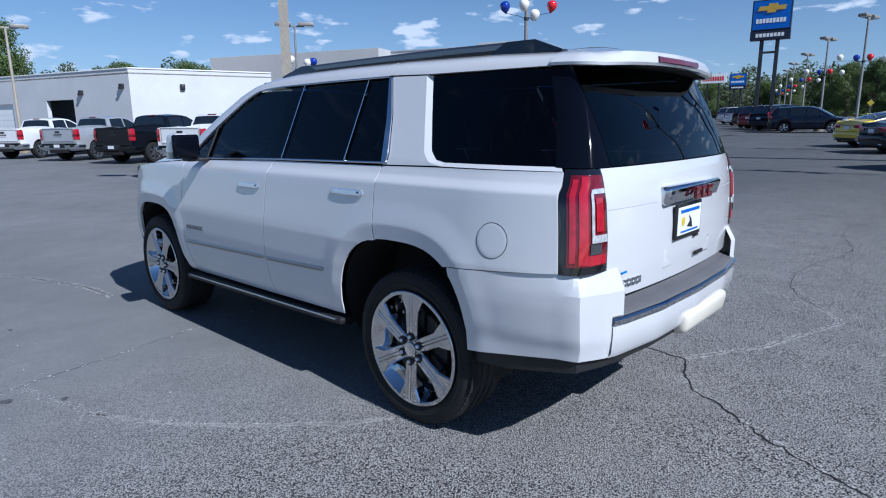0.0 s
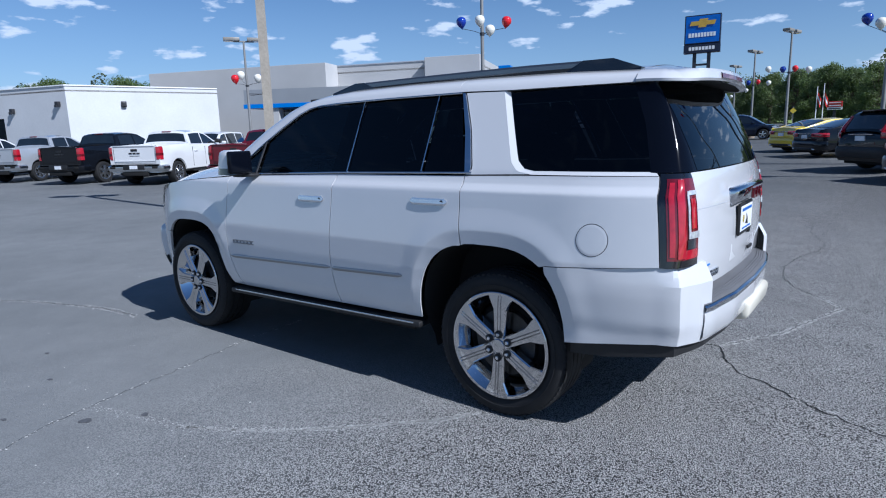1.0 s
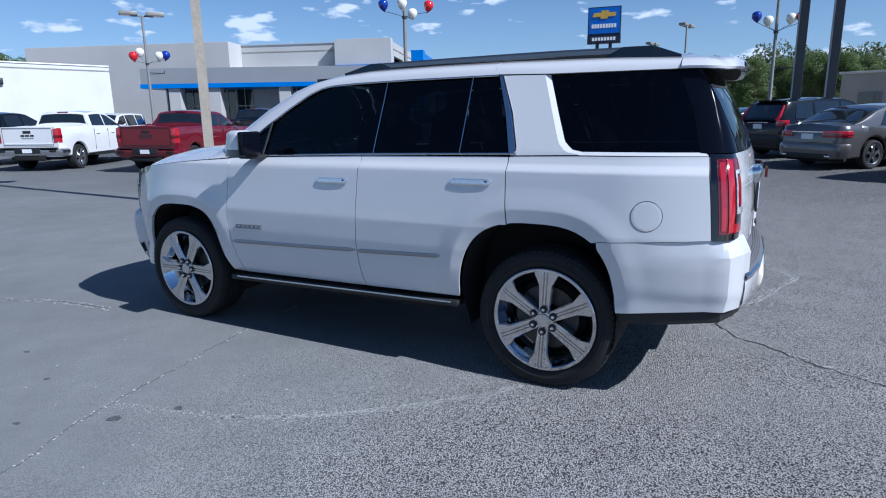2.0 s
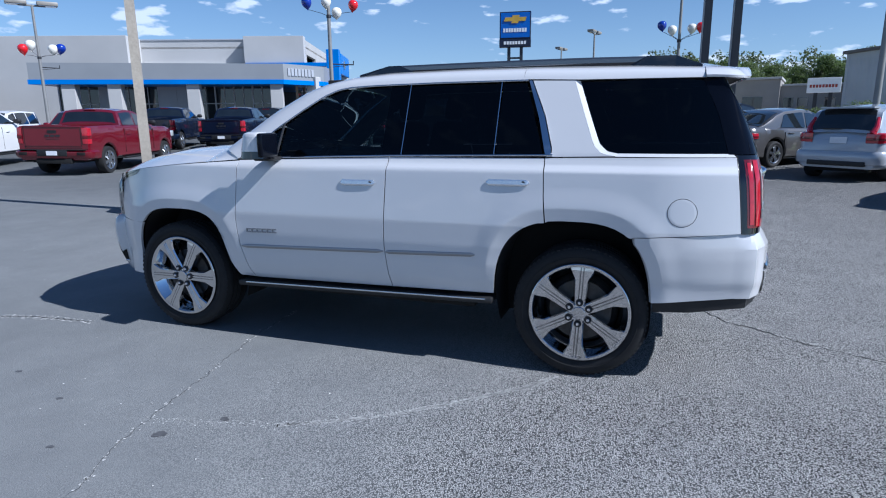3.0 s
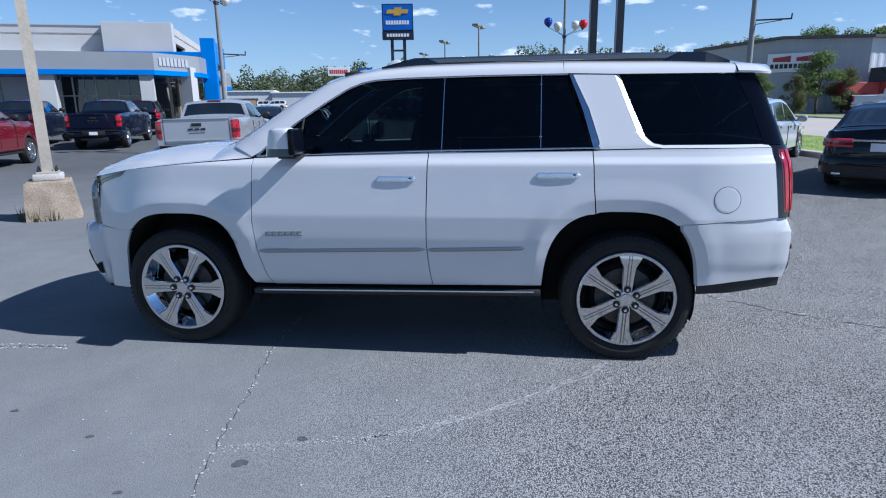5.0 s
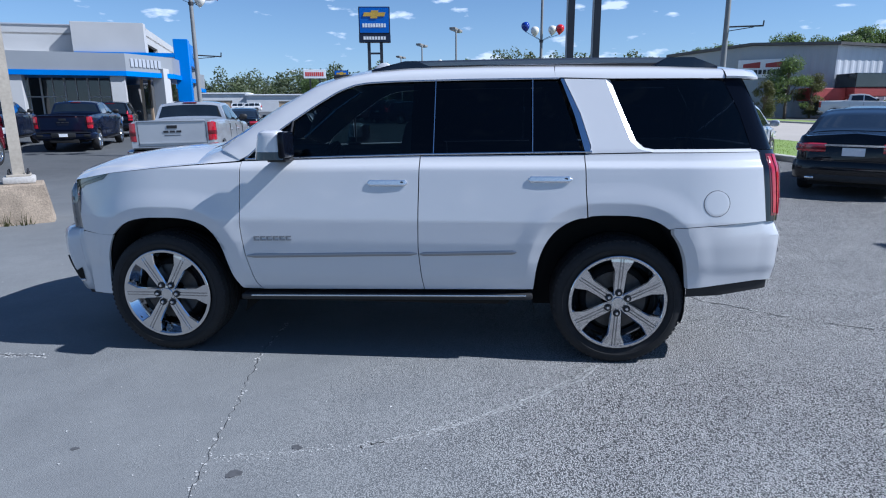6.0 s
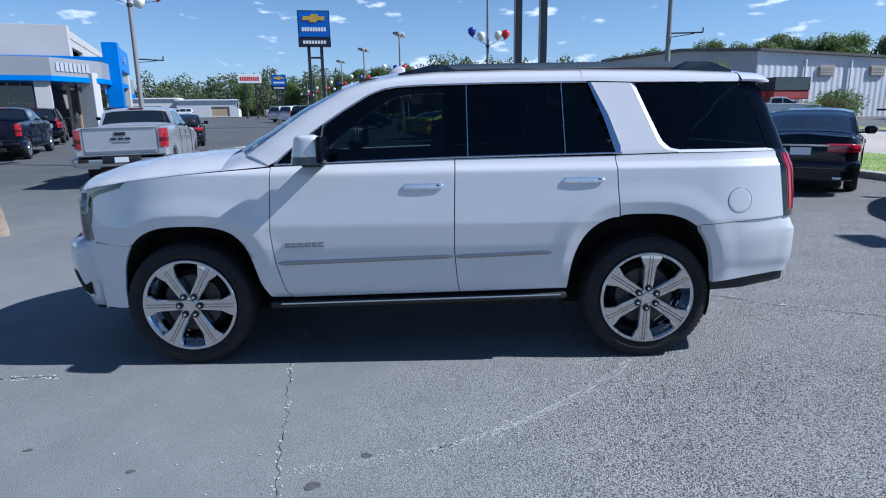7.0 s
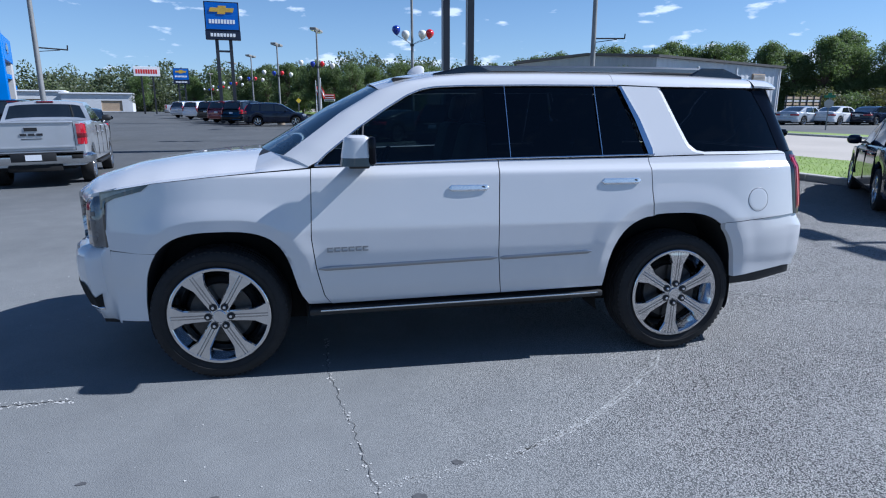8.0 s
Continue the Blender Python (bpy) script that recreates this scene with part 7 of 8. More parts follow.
BIGSUV = dict(CROSS, L=5.0, W=1.98, r=0.39, axles=(1.5, -1.45), sill=0.40, nose=2.45, tail=-2.5, kind="car",
              top=[(-2.5, 1.0), (-2.44, 1.18), (0.9, 1.16), (1.2, 1.15), (2.1, 1.06), (2.4, 0.9), (2.45, 0.7)],
              width=[(-2.5, 0.88), (-2.4, 0.95), (-2.2, 0.98), (-1, 1.0), (1.4, 0.98), (2.2, 0.9), (2.45, 0.78)],
              prof=[(-2.48, 1.17), (-2.42, 1.3), (-2.29, 1.68), (-2.15, 1.77), (-0.8, 1.82), (0.1, 1.79), (0.5, 1.71), (1.42, 1.13)], tumble=0.28,
              panes=((-0.02, 1.05, -0.02, 0.48), (-1.12, -0.10, -1.10, -0.10), (-2.15, -1.20, -2.02, -1.20)), ws=(0.5, 1.35), back=(-2.46, -2.27), mirror=(0.8, 1.0, 1.25), seams=(-1.15, -0.05, 1.0),
              handles=((-0.95, 1.06), (0.1, 1.05)), rear_lamp=(0.85, 1.16, 0.2, 0.76), pillar_lamp=(-2.47, -2.40), bumper=(0.45, 0.74, 0.06, None), headlamp=(2.0, 2.38, 0.5, 0.9, 0.85, 1.0),
              extra=[("plate", (-2.525, -2.5, -0.16, 0.16, 0.86, 0.99), M_PLATEWHITE, "plate with plain face"), ("brake_lamp", (-2.30, -2.2, -0.2, 0.2, 1.72, 1.75), M_REDDEEP, "")])


def on_ground(x, y, heading):
    z = ground_z(x, y)
    a = ground_z(x + 0.5 * math.cos(radians(heading)), y + 0.5 * math.sin(radians(heading))) - ground_z(x - 0.5 * math.cos(radians(heading)), y - 0.5 * math.sin(radians(heading)))
    b = ground_z(x - 0.5 * math.sin(radians(heading)), y + 0.5 * math.cos(radians(heading))) - ground_z(x + 0.5 * math.sin(radians(heading)), y - 0.5 * math.cos(radians(heading)))
    return Matrix.Translation((x, y, z + 0.004)) @ Matrix.Rotation(radians(heading), 4, "Z") @ Matrix.Rotation(-math.atan(a), 4, "Y") @ Matrix.Rotation(math.atan(b), 4, "X")


def park(spec, wx, wy, heading, right=True, name="car", label="", paint=None, ws=None, group="", turn=0):
    """Parks a vehicle so that its right (or left) rear wheel touches the lot at (wx, wy)."""
    h = radians(heading)
    s = -1 if right else 1
    lx, ly = spec["axles"][1], s * (spec["W"] / 2 - 0.1)
    x = wx - (lx * math.cos(h) - ly * math.sin(h))
    y = wy - (lx * math.sin(h) + ly * math.cos(h))
    return vehicle(name, label, on_ground(x, y, heading), spec, paint, ws, group, "", turn)


TR = "pickups in a row"
PICKUP_PAINTED = dict(PICKUP, bumper=(0.50, 0.74, 0.12, None))
park(PICKUP_PAINTED, -12.28, 10.36, 109.6, True, "pickup_truck", "dark metallic red crew cab pickup parked on the lot", M_CARRED, WHEELS_TRUCK, TR, 10)
park(PICKUP, -16.58, 9.22, 117.7, True, "pickup_truck", "white crew cab pickup with chrome bumper, parked on the lot", M_CARWHITE, WHEELS_TRUCK, TR, 30)
park(PICKUP_PAINTED, -20.17, 8.2, 112, True, "pickup_truck", "black crew cab pickup parked on the lot", M_CARBLACK, WHEELS_TRUCK, TR, 5)
park(PICKUP, -24.8, 7.6, 117, True, "pickup_truck", "silver crew cab pickup beside a black one on the lot", M_CARSILVER, WHEELS_TRUCK, TR, 15)
park(PICKUP, -29.5, 6.6, 120, True, "pickup_truck", "white crew cab pickup at the end of the row", M_CARWHITE, WHEELS_TRUCK, TR, 25)
park(PICKUP_PAINTED, -14.2, 19.8, 111, True, "pickup_truck", "navy black crew cab pickup parked before the showroom", M_CARNAVY, WHEELS_TRUCK, TR, 12)
park(PICKUP_PAINTED, -17.6, 19.2, 115, True, "pickup_truck", "navy black crew cab pickup parked before the showroom", M_CARNAVY, WHEELS_TRUCK, TR, 40)
park(PICKUP, -5.20, 11.9, 104, True, "pickup_truck", "silver crew cab pickup with dark rear glass", M_CARSILVER, WHEELS_TRUCK, TR, 22)
BR = "cars behind the pickups"
park(BIGSUV, -21.5, 17.0, 300, True, "suv_parked", "dark red suv behind the pickup row", M_CARRED, WHEELS_CAR, BR)
park(BIGSUV, -27.5, 17.5, 300, True, "suv_parked", "white suv behind the pickup row", M_CARWHITE, WHEELS_CAR, BR)
park(BIGSUV, -17.5, 27.5, 118, True, "suv_parked", "black suv close to the showroom columns", M_CARBLACK, WHEELS_CAR, BR)
park(BIGSUV, -13.2, 27.2, 118, True, "suv_parked", "black suv close to the showroom columns", M_CARBLACK, WHEELS_CAR, BR)
park(SEDAN, -9.6, 25.4, 110, True, "car", "black sedan beside the silver pickup", M_CARBLACK, WHEELS_CAR, BR)
RR = "cars along the roadside row"
park(HATCH, 6.71, 12.3, 55, False, "hatchback", "pale blue silver hatchback with tall red lamps", M_CARPALE, WHEELS_CAR, RR)
park(SEDAN, 4.95, 15.2, 46, False, "sedan", "warm grey sedan parked on the lot", M_CARGREY, WHEELS_CAR, RR)
park(CROSS, 3.85, 18.3, 44, False, "crossover", "black compact crossover with tall red lamps", M_CARBLACK, WHEELS_CAR, RR)
park(COUPE, 2.0, 24.8, 38, False, "coupe", "black low coupe parked on the lot", M_CARBLACK, WHEELS_DARK, RR)
park(COUPE, 0.55, 28.3, 46, False, "coupe", "bright yellow low coupe parked on the lot", M_YELLOW, WHEELS_DARK, RR)
park(SEDAN, 7.91, 8.29, 55.3, False, "sedan", "black sedan with wide red lamps parked on the lot", M_CARBLACK, WHEELS_CAR, RR)
park(SEDAN, 9.15, 4.7, 54, False, "sedan", "black sedan beside the grass strip", M_CARNAVY, WHEELS_CAR, RR)
FR = "cars in the far row"
park(CROSS, -5.5, 42.6, 2, True, "crossover", "dark crossover standing across the far row", M_CARNAVY, WHEELS_CAR, FR)
for x, y, pt, lab in ((-8.1, 46.6, M_CARBLACK, "black suv in the far row"), (-9.9, 50.2, M_CARRED, "dark red suv in the far row"), (-11.6, 54.2, M_CARBLACK, "black suv in the far row"),
                      (-14.6, 61.5, M_CARWHITE, "white suv in the far row"), (-17.6, 68.5, M_CARSILVER, "silver suv in the far row")):
    park(BIGSUV, x, y, 62, False, "suv_parked", lab, pt, WHEELS_CAR, FR)
park(PICKUP, -22.6, 86, 20, False, "pickup_truck", "silver pickup at the far lot's end", M_CARSILVER, WHEELS_TRUCK, FR)
park(BIGSUV, -52, 118, 20, False, "suv_parked", "white suv before the far shop", M_CARWHITE, WHEELS_CAR, FR)
park(BIGSUV, -47, 116, 200, False, "suv_parked", "white suv before the far shop", M_CARWHITE, WHEELS_CAR, FR)
park(SEDAN, -58, 112, 30, False, "car", "black car before the far shop", M_CARBLACK, WHEELS_CAR, FR)
RD = "cars across the road"
park(PICKUP, 27.6, 46.2, -22, True, "pickup_truck", "white pickup across the road", M_CARWHITE, WHEELS_TRUCK, RD)
for k, (pt, lab) in enumerate(((M_CARSILVER, "silver car in the yard"), (M_CARWHITE, "white car in the yard"), (M_CARNAVY, "blue car in the yard"), (M_CARGREY, "grey car in the yard"))):
    park(SEDAN, 35.6 + 2.7 * k, 38.6 - 0.5 * k, 20, True, "car", lab, pt, WHEELS_CAR, RD)


# ---- poles, lamps, balloons, signs ----
def at_ground(x, y, rz=0.0):
    return Matrix.Translation((x, y, ground_z(x, y))) @ Matrix.Rotation(radians(rz), 4, "Z")


def balloon_mesh(mat):
    prof = [(0.001, -0.245), (0.022, -0.235), (0.012, -0.222), (0.05, -0.19), (0.12, -0.12), (0.175, -0.03), (0.19, 0.05), (0.172, 0.13), (0.12, 0.185), (0.05, 0.212), (0.001, 0.216)]
    return mesh_of("balloon", *lathe(prof, 18), mat, True)


ME_BAL = {"b": balloon_mesh(M_BALBLUE), "w": balloon_mesh(M_BALWHITE), "r": balloon_mesh(M_BALRED)}
BAL_LABEL = {"b": "blue balloon", "w": "white balloon", "r": "red balloon"}


def balloons(x, y, z, offs, facing, scale=1.0):
    """A cluster on wire arms: (kind, sideways, up) from the node on the pole."""
    cl = base("balloon_cluster", "blue, white and red balloons on wire arms on a lamp pole", "balloons", Matrix.Translation((x, y, ground_z(x, y) + z)) @ Matrix.Rotation(radians(facing), 4, "Z"), "balloon clusters")
    part("clamp", mesh_of("clamp", *lathe([(0.06, -0.06), (0.09, -0.05), (0.09, 0.05), (0.06, 0.06)], 12), M_STEEL, True), cl)
    for kind, s, up in offs:
        end = Vector((s, 0.05 * (1 if s > 0 else -1), up - 0.2 * scale))
        part("arm", mesh_of("arm", *tube([(0, 0, 0), (s * 0.35, 0, up * 0.30 - 0.02), tuple(end)], 0.010, 5), M_STEEL, True), cl)
        part("balloon", ME_BAL[kind], cl, BAL_LABEL[kind], Matrix.Translation(end + Vector((0, 0, 0.2 * scale))) @ Matrix.Rotation(radians(10 * s), 4, "Y") @ Matrix.Scale(scale, 4))
    return cl


def lamp_pole(x, y, h, r, mat, heads, facing, label, arm=None, base_h=0.6, square=False, tilt=0.0, head_scale=1.0):
    """A lot lamp: footing, tapered shaft, box heads on a cross arm and, on some, a banner bracket."""
    p = base("lamp_post", label, "lamp post", at_ground(x, y, facing), "lot lamp posts")
    if base_h:
        part("footing", mesh_of("footing", *lathe([(0.30, -0.2), (0.30, base_h - 0.03), (0.27, base_h)], 20), M_CONCRETE, True), p, "round concrete footing")
        part("footing_top", mesh_of("footing_top", *disc(0.27, base_h, 20), M_CONCRETE), p)
    if square:
        v = [(sx * w, sy * w, z) for z, w in ((base_h, r), (h, r * 0.7)) for sx, sy in ((-1, -1), (1, -1), (1, 1), (-1, 1))]
        part("shaft", mesh_of("shaft", v, [(0, 1, 5, 4), (1, 2, 6, 5), (2, 3, 7, 6), (3, 0, 4, 7), (4, 5, 6, 7)], mat), p)
    else:
        part("shaft", mesh_of("shaft", *tube([(0, 0, base_h), (0, 0, h * 0.5), (0, 0, h)], r, 14, True, r * 0.6), mat, True), p)
    part("collar", mesh_of("collar", *lathe([(r, base_h), (r * 1.7, base_h + 0.01), (r * 1.6, base_h + 0.07), (r, base_h + 0.09)], 16), mat, True), p)
    if heads:
        part("cross_arm", mesh_of("cross_arm", *box(-0.45 * head_scale, 0.45 * head_scale, -0.04, 0.04, h - 0.08, h, 0.01), mat, True), p)
        for s in heads:
            x0, x1 = (0.16, 0.86) if s > 0 else (-0.86, -0.16)
            hd = part("lamp_head", mesh_of("lamp_head", *box(x0 * head_scale, x1 * head_scale, -0.2 * head_scale, 0.2 * head_scale, h - 0.02, h + 0.13 * head_scale, 0.03), M_LAMPHEAD, True), p, "box lamp head")
            part("lens", mesh_of("lens", *box((x0 + 0.05) * head_scale, (x1 - 0.05) * head_scale, -0.16 * head_scale, 0.16 * head_scale, h - 0.045, h - 0.02, 0.005), M_CLEAR), hd)
    if arm:
        z, L = arm
        part("bracket", mesh_of("bracket", *geo(tube([(0, 0, z), (L, 0, z - 0.02)], 0.022, 6), tube([(L - 0.01, 0, z - 0.03), (L, 0, z + 0.12)], 0.02, 6), tube([(0, 0, z - 0.12), (L * 0.75, 0, z - 0.04)], 0.012, 5)), M_STEEL, True), p, "dark banner bracket")
    return p


# the near tan pole on its tapered block
np_ = base("lamp_post", "tall square tan lamp post on a weathered concrete block", "lamp post", at_ground(-4.82, 4.52, 38), "lot lamp posts")
v = [(sx * w + random.uniform(-0.02, 0.02), sy * w + random.uniform(-0.02, 0.02), z) for z, w in ((-0.2, 0.37), (0.05, 0.36), (0.32, 0.325), (0.55, 0.30), (0.57, 0.28)) for sx, sy in ((-1, -1), (0, -1.0), (1, -1), (1, 0), (1, 1), (0, 1), (-1, 1), (-1, 0))]
f = [(8 * i + j, 8 * i + (j + 1) % 8, 8 * i + 8 + (j + 1) % 8, 8 * i + 8 + j) for i in range(4) for j in range(8)] + [tuple(range(32, 40))]
part("block", mesh_of("block", v, f, M_CONCRETE), np_, "chipped tan concrete block")
part("grout_cap", mesh_of("grout_cap", *box(-0.20, 0.20, -0.20, 0.20, 0.57, 0.67, 0.025), M_CONCLIGHT, True), np_, "pale grout pad")
part("base_plate", mesh_of("base_plate", *box(-0.15, 0.15, -0.15, 0.15, 0.67, 0.70, 0.006), M_POLE), np_)
for sx in (-0.115, 0.115):
    for sy in (-0.115, 0.115):
        part("anchor_bolt", mesh_of("anchor_bolt", *moved(lathe([(0.02, 0), (0.02, 0.03), (0.011, 0.035), (0.011, 0.07), (0.001, 0.072)], 8), Matrix.Translation((sx, sy, 0.70))), M_STEEL, True), np_)
v = [(sx * w, sy * w, z) for z, w in ((0.70, 0.072), (9.0, 0.054)) for sx, sy in ((-1, -1), (1, -1), (1, 1), (-1, 1))]
part("shaft", mesh_of("shaft", v, [(0, 1, 5, 4), (1, 2, 6, 5), (2, 3, 7, 6), (3, 0, 4, 7), (4, 5, 6, 7)], M_POLE), np_)
for s in (-1, 1):
    part("lamp_head", mesh_of("lamp_head", *box(min(0.15 * s, 0.95 * s), max(0.15 * s, 0.95 * s), -0.22, 0.22, 9.0, 9.22, 0.03), M_LAMPHEAD, True), np_)
# weeds at the block's foot
wv, wf = [], []
for k in range(60):
    a = random.uniform(3.4, 5.6)
    r0 = 0.40 + random.uniform(0, 0.06)
    x, y = -4.82 + r0 * math.cos(a), 4.52 + r0 * math.sin(a)
    h = random.uniform(0.05, 0.26)
    dx, dy = random.uniform(-0.05, 0.05), random.uniform(-0.05, 0.05)
    o = len(wv)
    z = ground_z(x, y)
    wv += [(x - 0.008, y, z), (x + 0.008, y, z), (x + dx, y + dy, z + h)]
    wf.append((o, o + 1, o + 2))
tagged(part("weeds", mesh_of("weeds", wv, wf, M_LEAFOLIVE)), "thin green weeds at a lamp post's foot", "weeds", kind="stuff")

CLUSTER = (("b", -0.78, 0.42), ("w", -0.08, 0.46), ("w", 0.30, 0.12), ("r", 0.92, 0.40))
lamp_pole(-8.5, 17.41, 9.4, 0.085, M_POLEGREY, (-1, 1), 33, "slim grey lamp post with a banner bracket", (3.55, 0.85), 0.7)
balloons(-8.5, 17.41, 5.25, CLUSTER, 33)
lamp_pole(-25.54, 18.93, 6.8, 0.09, M_POLEGREY, (-1, 1), 55, "grey twin-head lamp post before the showroom", (3.9, 0.8), 0.7, head_scale=1.25)
balloons(-25.54, 18.93, 4.35, (("r", -0.62, 0.35), ("w", -0.30, 0.55), ("w", 0.62, 0.40), ("b", 0.95, 0.45)), 55, 1.2)
lamp_pole(3.94, 25.06, 9.6, 0.075, M_POLEGREY, (-1, 1), 0, "slim grey lamp post with balloons", (2.9, 0.8), 0.7)
balloons(3.94, 25.06, 4.25, (("b", -0.72, 0.62), ("w", -0.30, 0.42), ("w", 0.48, 0.46), ("r", 0.82, 0.50)), 0)
lamp_pole(8.6, 15.24, 10.0, 0.085, M_POLEGREY, (-1, 1), -18, "tall weathered grey lamp post with a banner bracket", (3.65, 0.95), 0.7)
balloons(8.6, 15.24, 6.3, (("b", -0.7, 0.5), ("r", 0.7, 0.5), ("w", 0.1, 0.55)), -18)
for x, y, h, b in ((-0.82, 37.28, 6.1, 3.9), (-4.18, 45.92, 5.95, 3.7), (-7.78, 57.52, 5.9, 3.7), (-11.63, 70.04, 6.0, 3.6), (-16.0, 86.0, 6.2, 3.6), (-21.0, 104.0, 6.3, 3.6)):
    lamp_pole(x, y, h, 0.085, M_POLEGREY, (-1, 1), 78, "grey twin-head lamp post in the far lot", None, 0.6, head_scale=1.0)
    balloons(x, y, b, (("w", -1.05, 0.24), ("b", -0.32, 0.18), ("r", 0.28, 0.20), ("w", 0.95, 0.10)), 10, 0.85)
lamp_pole(-37.0, 7.6, 7.0, 0.10, M_POLE, (-1, 1), 80, "tan lamp post by the service building", None, 0.6, head_scale=1.3)
lamp_pole(-60, 95, 6.5, 0.09, M_POLEGREY, (-1, 1), 10, "grey twin-head lamp post in the far lot", None, 0.6)
balloons(-60, 95, 4.0, (("w", -1.2, 0.3), ("r", -0.3, 0.2), ("w", 1.0, 0.2)), 10, 1.3)

lamp_pole(14.5, 2.2, 7.0, 0.09, M_POLEGREY, (-1, 1), 90, "grey twin-head lamp post on the grass strip", None, 0.5)

# twin posts of a tall sign, with a cross beam
twin = base("sign_posts", "two tall dark steel sign posts with cross beams", "sign post", at_ground(4.7, 20.14, 0))
for dx in (0.0, 0.94):
    part("post", mesh_of("post", *box(dx - 0.11, dx + 0.13, -0.13, 0.13, -0.2, 12.5, 0.01), M_POLEDARK), twin)
    # thin slab makes the left side of each post paler
    part("post_face", mesh_of("post_face", *box(dx - 0.16, dx - 0.112, -0.11, 0.11, 0.0, 12.5, 0.005), M_WALLGREY), twin, "pale grey strip down the post's left side")
part("cross_beam", mesh_of("cross_beam", *box(0.17, 0.74, -0.1, 0.1, 5.95, 6.15, 0.01), M_POLEDARK), twin)
part("cross_beam", mesh_of("cross_beam", *box(0.17, 0.74, -0.1, 0.1, 9.2, 9.4, 0.01), M_POLEDARK), twin)
part("top_panel", mesh_of("top_panel", *box(-1.6, 2.6, -0.25, 0.25, 10.6, 13.4, 0.04), M_SIGNBLUE), twin, "blue sign cabinet")


def lot_sign(name, label, m, w, z0, z1, zpost, k=1.0):
    """A framed blue sign on two posts; plain shapes stand for emblem and name."""
    s = base(name, label, "sign", m)
    for x in (-w * 0.20, w * 0.20):
        part("post", mesh_of("post", *box(x - 0.13 * k, x + 0.13 * k, -0.12 * k, 0.12 * k, zpost, z0, 0.01), M_POLEDARK), s)
    part("cross_bar", mesh_of("cross_bar", *box(-w * 0.2, w * 0.2, -0.08, 0.08, z0 - 0.95 * k, z0 - 0.80 * k, 0.01), M_POLEDARK), s)
    hz = z0 + (z1 - z0) * 0.24
    part("cabinet", mesh_of("cabinet", *box(-w / 2, w / 2, -0.3 * k, 0.3 * k, hz, z1, 0.03), M_SIGNNAVY), s)
    part("face", mesh_of("face", *box(-w / 2 + 0.09 * k, w / 2 - 0.09 * k, -0.325 * k, -0.302 * k, hz + 0.08 * k, z1 - 0.09 * k, 0.004), M_SIGNBLUE), s, "bright blue sign face")
    part("name_panel", mesh_of("name_panel", *box(-w / 2 - 0.02, w / 2 + 0.02, -0.3 * k, 0.3 * k, z0, hz - 0.02, 0.03), M_SIGNNAVY), s, "dark navy name panel")
    cz = z0 + (z1 - z0) * 0.78
    ew, eh = w * 0.36, (z1 - z0) * 0.055
    q = [(-ew, -eh), (-ew * 0.30, -eh), (-ew * 0.36, -eh * 2.0), (ew * 0.26, -eh * 2.0), (ew * 0.30, -eh), (ew * 0.90, -eh), (ew, eh), (ew * 0.34, eh), (ew * 0.40, eh * 2.0), (-ew * 0.24, eh * 2.0), (-ew * 0.28, eh), (-ew * 0.88, eh)]
    n = len(q)
    v = [(x, -0.33 * k, cz + z) for x, z in q] + [(x, -0.37 * k, cz + z) for x, z in q]
    part("emblem", mesh_of("emblem", v, [tuple(range(n, 2 * n))] + [(i, (i + 1) % n, n + (i + 1) % n, n + i) for i in range(n)], M_SIGNGOLD), s, "plain gold emblem shape")
    for j in range(9):
        x = -w * 0.38 + w * 0.085 * j
        part("name_bar", mesh_of("name_bar", *box(x, x + w * 0.066, -0.345 * k, -0.325 * k, z0 + (z1 - z0) * 0.42, z0 + (z1 - z0) * 0.53), M_SIGNWHITE), s)
    for j in range(8):
        x = -w * 0.36 + w * 0.092 * j
        part("name_bar", mesh_of("name_bar", *box(x, x + w * 0.07, -0.32 * k, -0.30 * k, z0 + (z1 - z0) * 0.075, z0 + (z1 - z0) * 0.165), M_SIGNWHITE), s)
    return s


lot_sign("brand_sign", "tall blue sign with a plain gold emblem on two dark posts", pose(-8.62, 49.2, 0, 0, 0, 9), 2.62, 7.40, 10.25, 0.6)


def billboard(name, label, m, w, z0, z1, zpost, face, bars, mat_bar, cols=10):
    s = base(name, label, "sign", m)
    for x in (-w * 0.22, w * 0.22):
        part("post", mesh_of("post", *box(x - 0.12, x + 0.12, 0.0, 0.24, zpost, z0, 0.01), M_STEEL), s)
    part("panel", mesh_of("panel", *box(-w / 2, w / 2, 0.0, 0.3, z0, z1, 0.02), face), s)
    for r, (b0, b1) in enumerate(bars):
        for j in range(cols):
            x = -w * 0.42 + w * 0.84 * j / cols
            part("name_bar", mesh_of("name_bar", *box(x, x + w * 0.84 / cols * 0.72, -0.02, 0.0, z0 + (z1 - z0) * b0, z0 + (z1 - z0) * b1), mat_bar), s)
    return s


billboard("roadside_board", "white roadside board with orange shapes and a blue foot", pose(13.9, 45.4, 0, 0, 0, -12), 2.0, 3.0, 4.0, 0.6, M_SIGNWHITE, ((0.35, 0.55),), M_BRICKRED, 9)
part("board_foot", mesh_of("board_foot", *moved(box(-0.95, 0.95, -0.02, 0.0, 3.05, 3.2), pose(13.9, 45.4, 0, 0, 0, -12)), M_SIGNBLUE), bpy.data.objects["roadside_board"], "blue stripe")
part("board_shape", mesh_of("board_shape", *moved(geo(box(-0.42, 0.12, -0.02, 0.0, 3.72, 3.9), box(0.2, 0.75, -0.02, 0.0, 3.72, 3.9)), pose(13.9, 45.4, 0, 0, 0, -12)), M_SIGNRED), bpy.data.objects["roadside_board"])

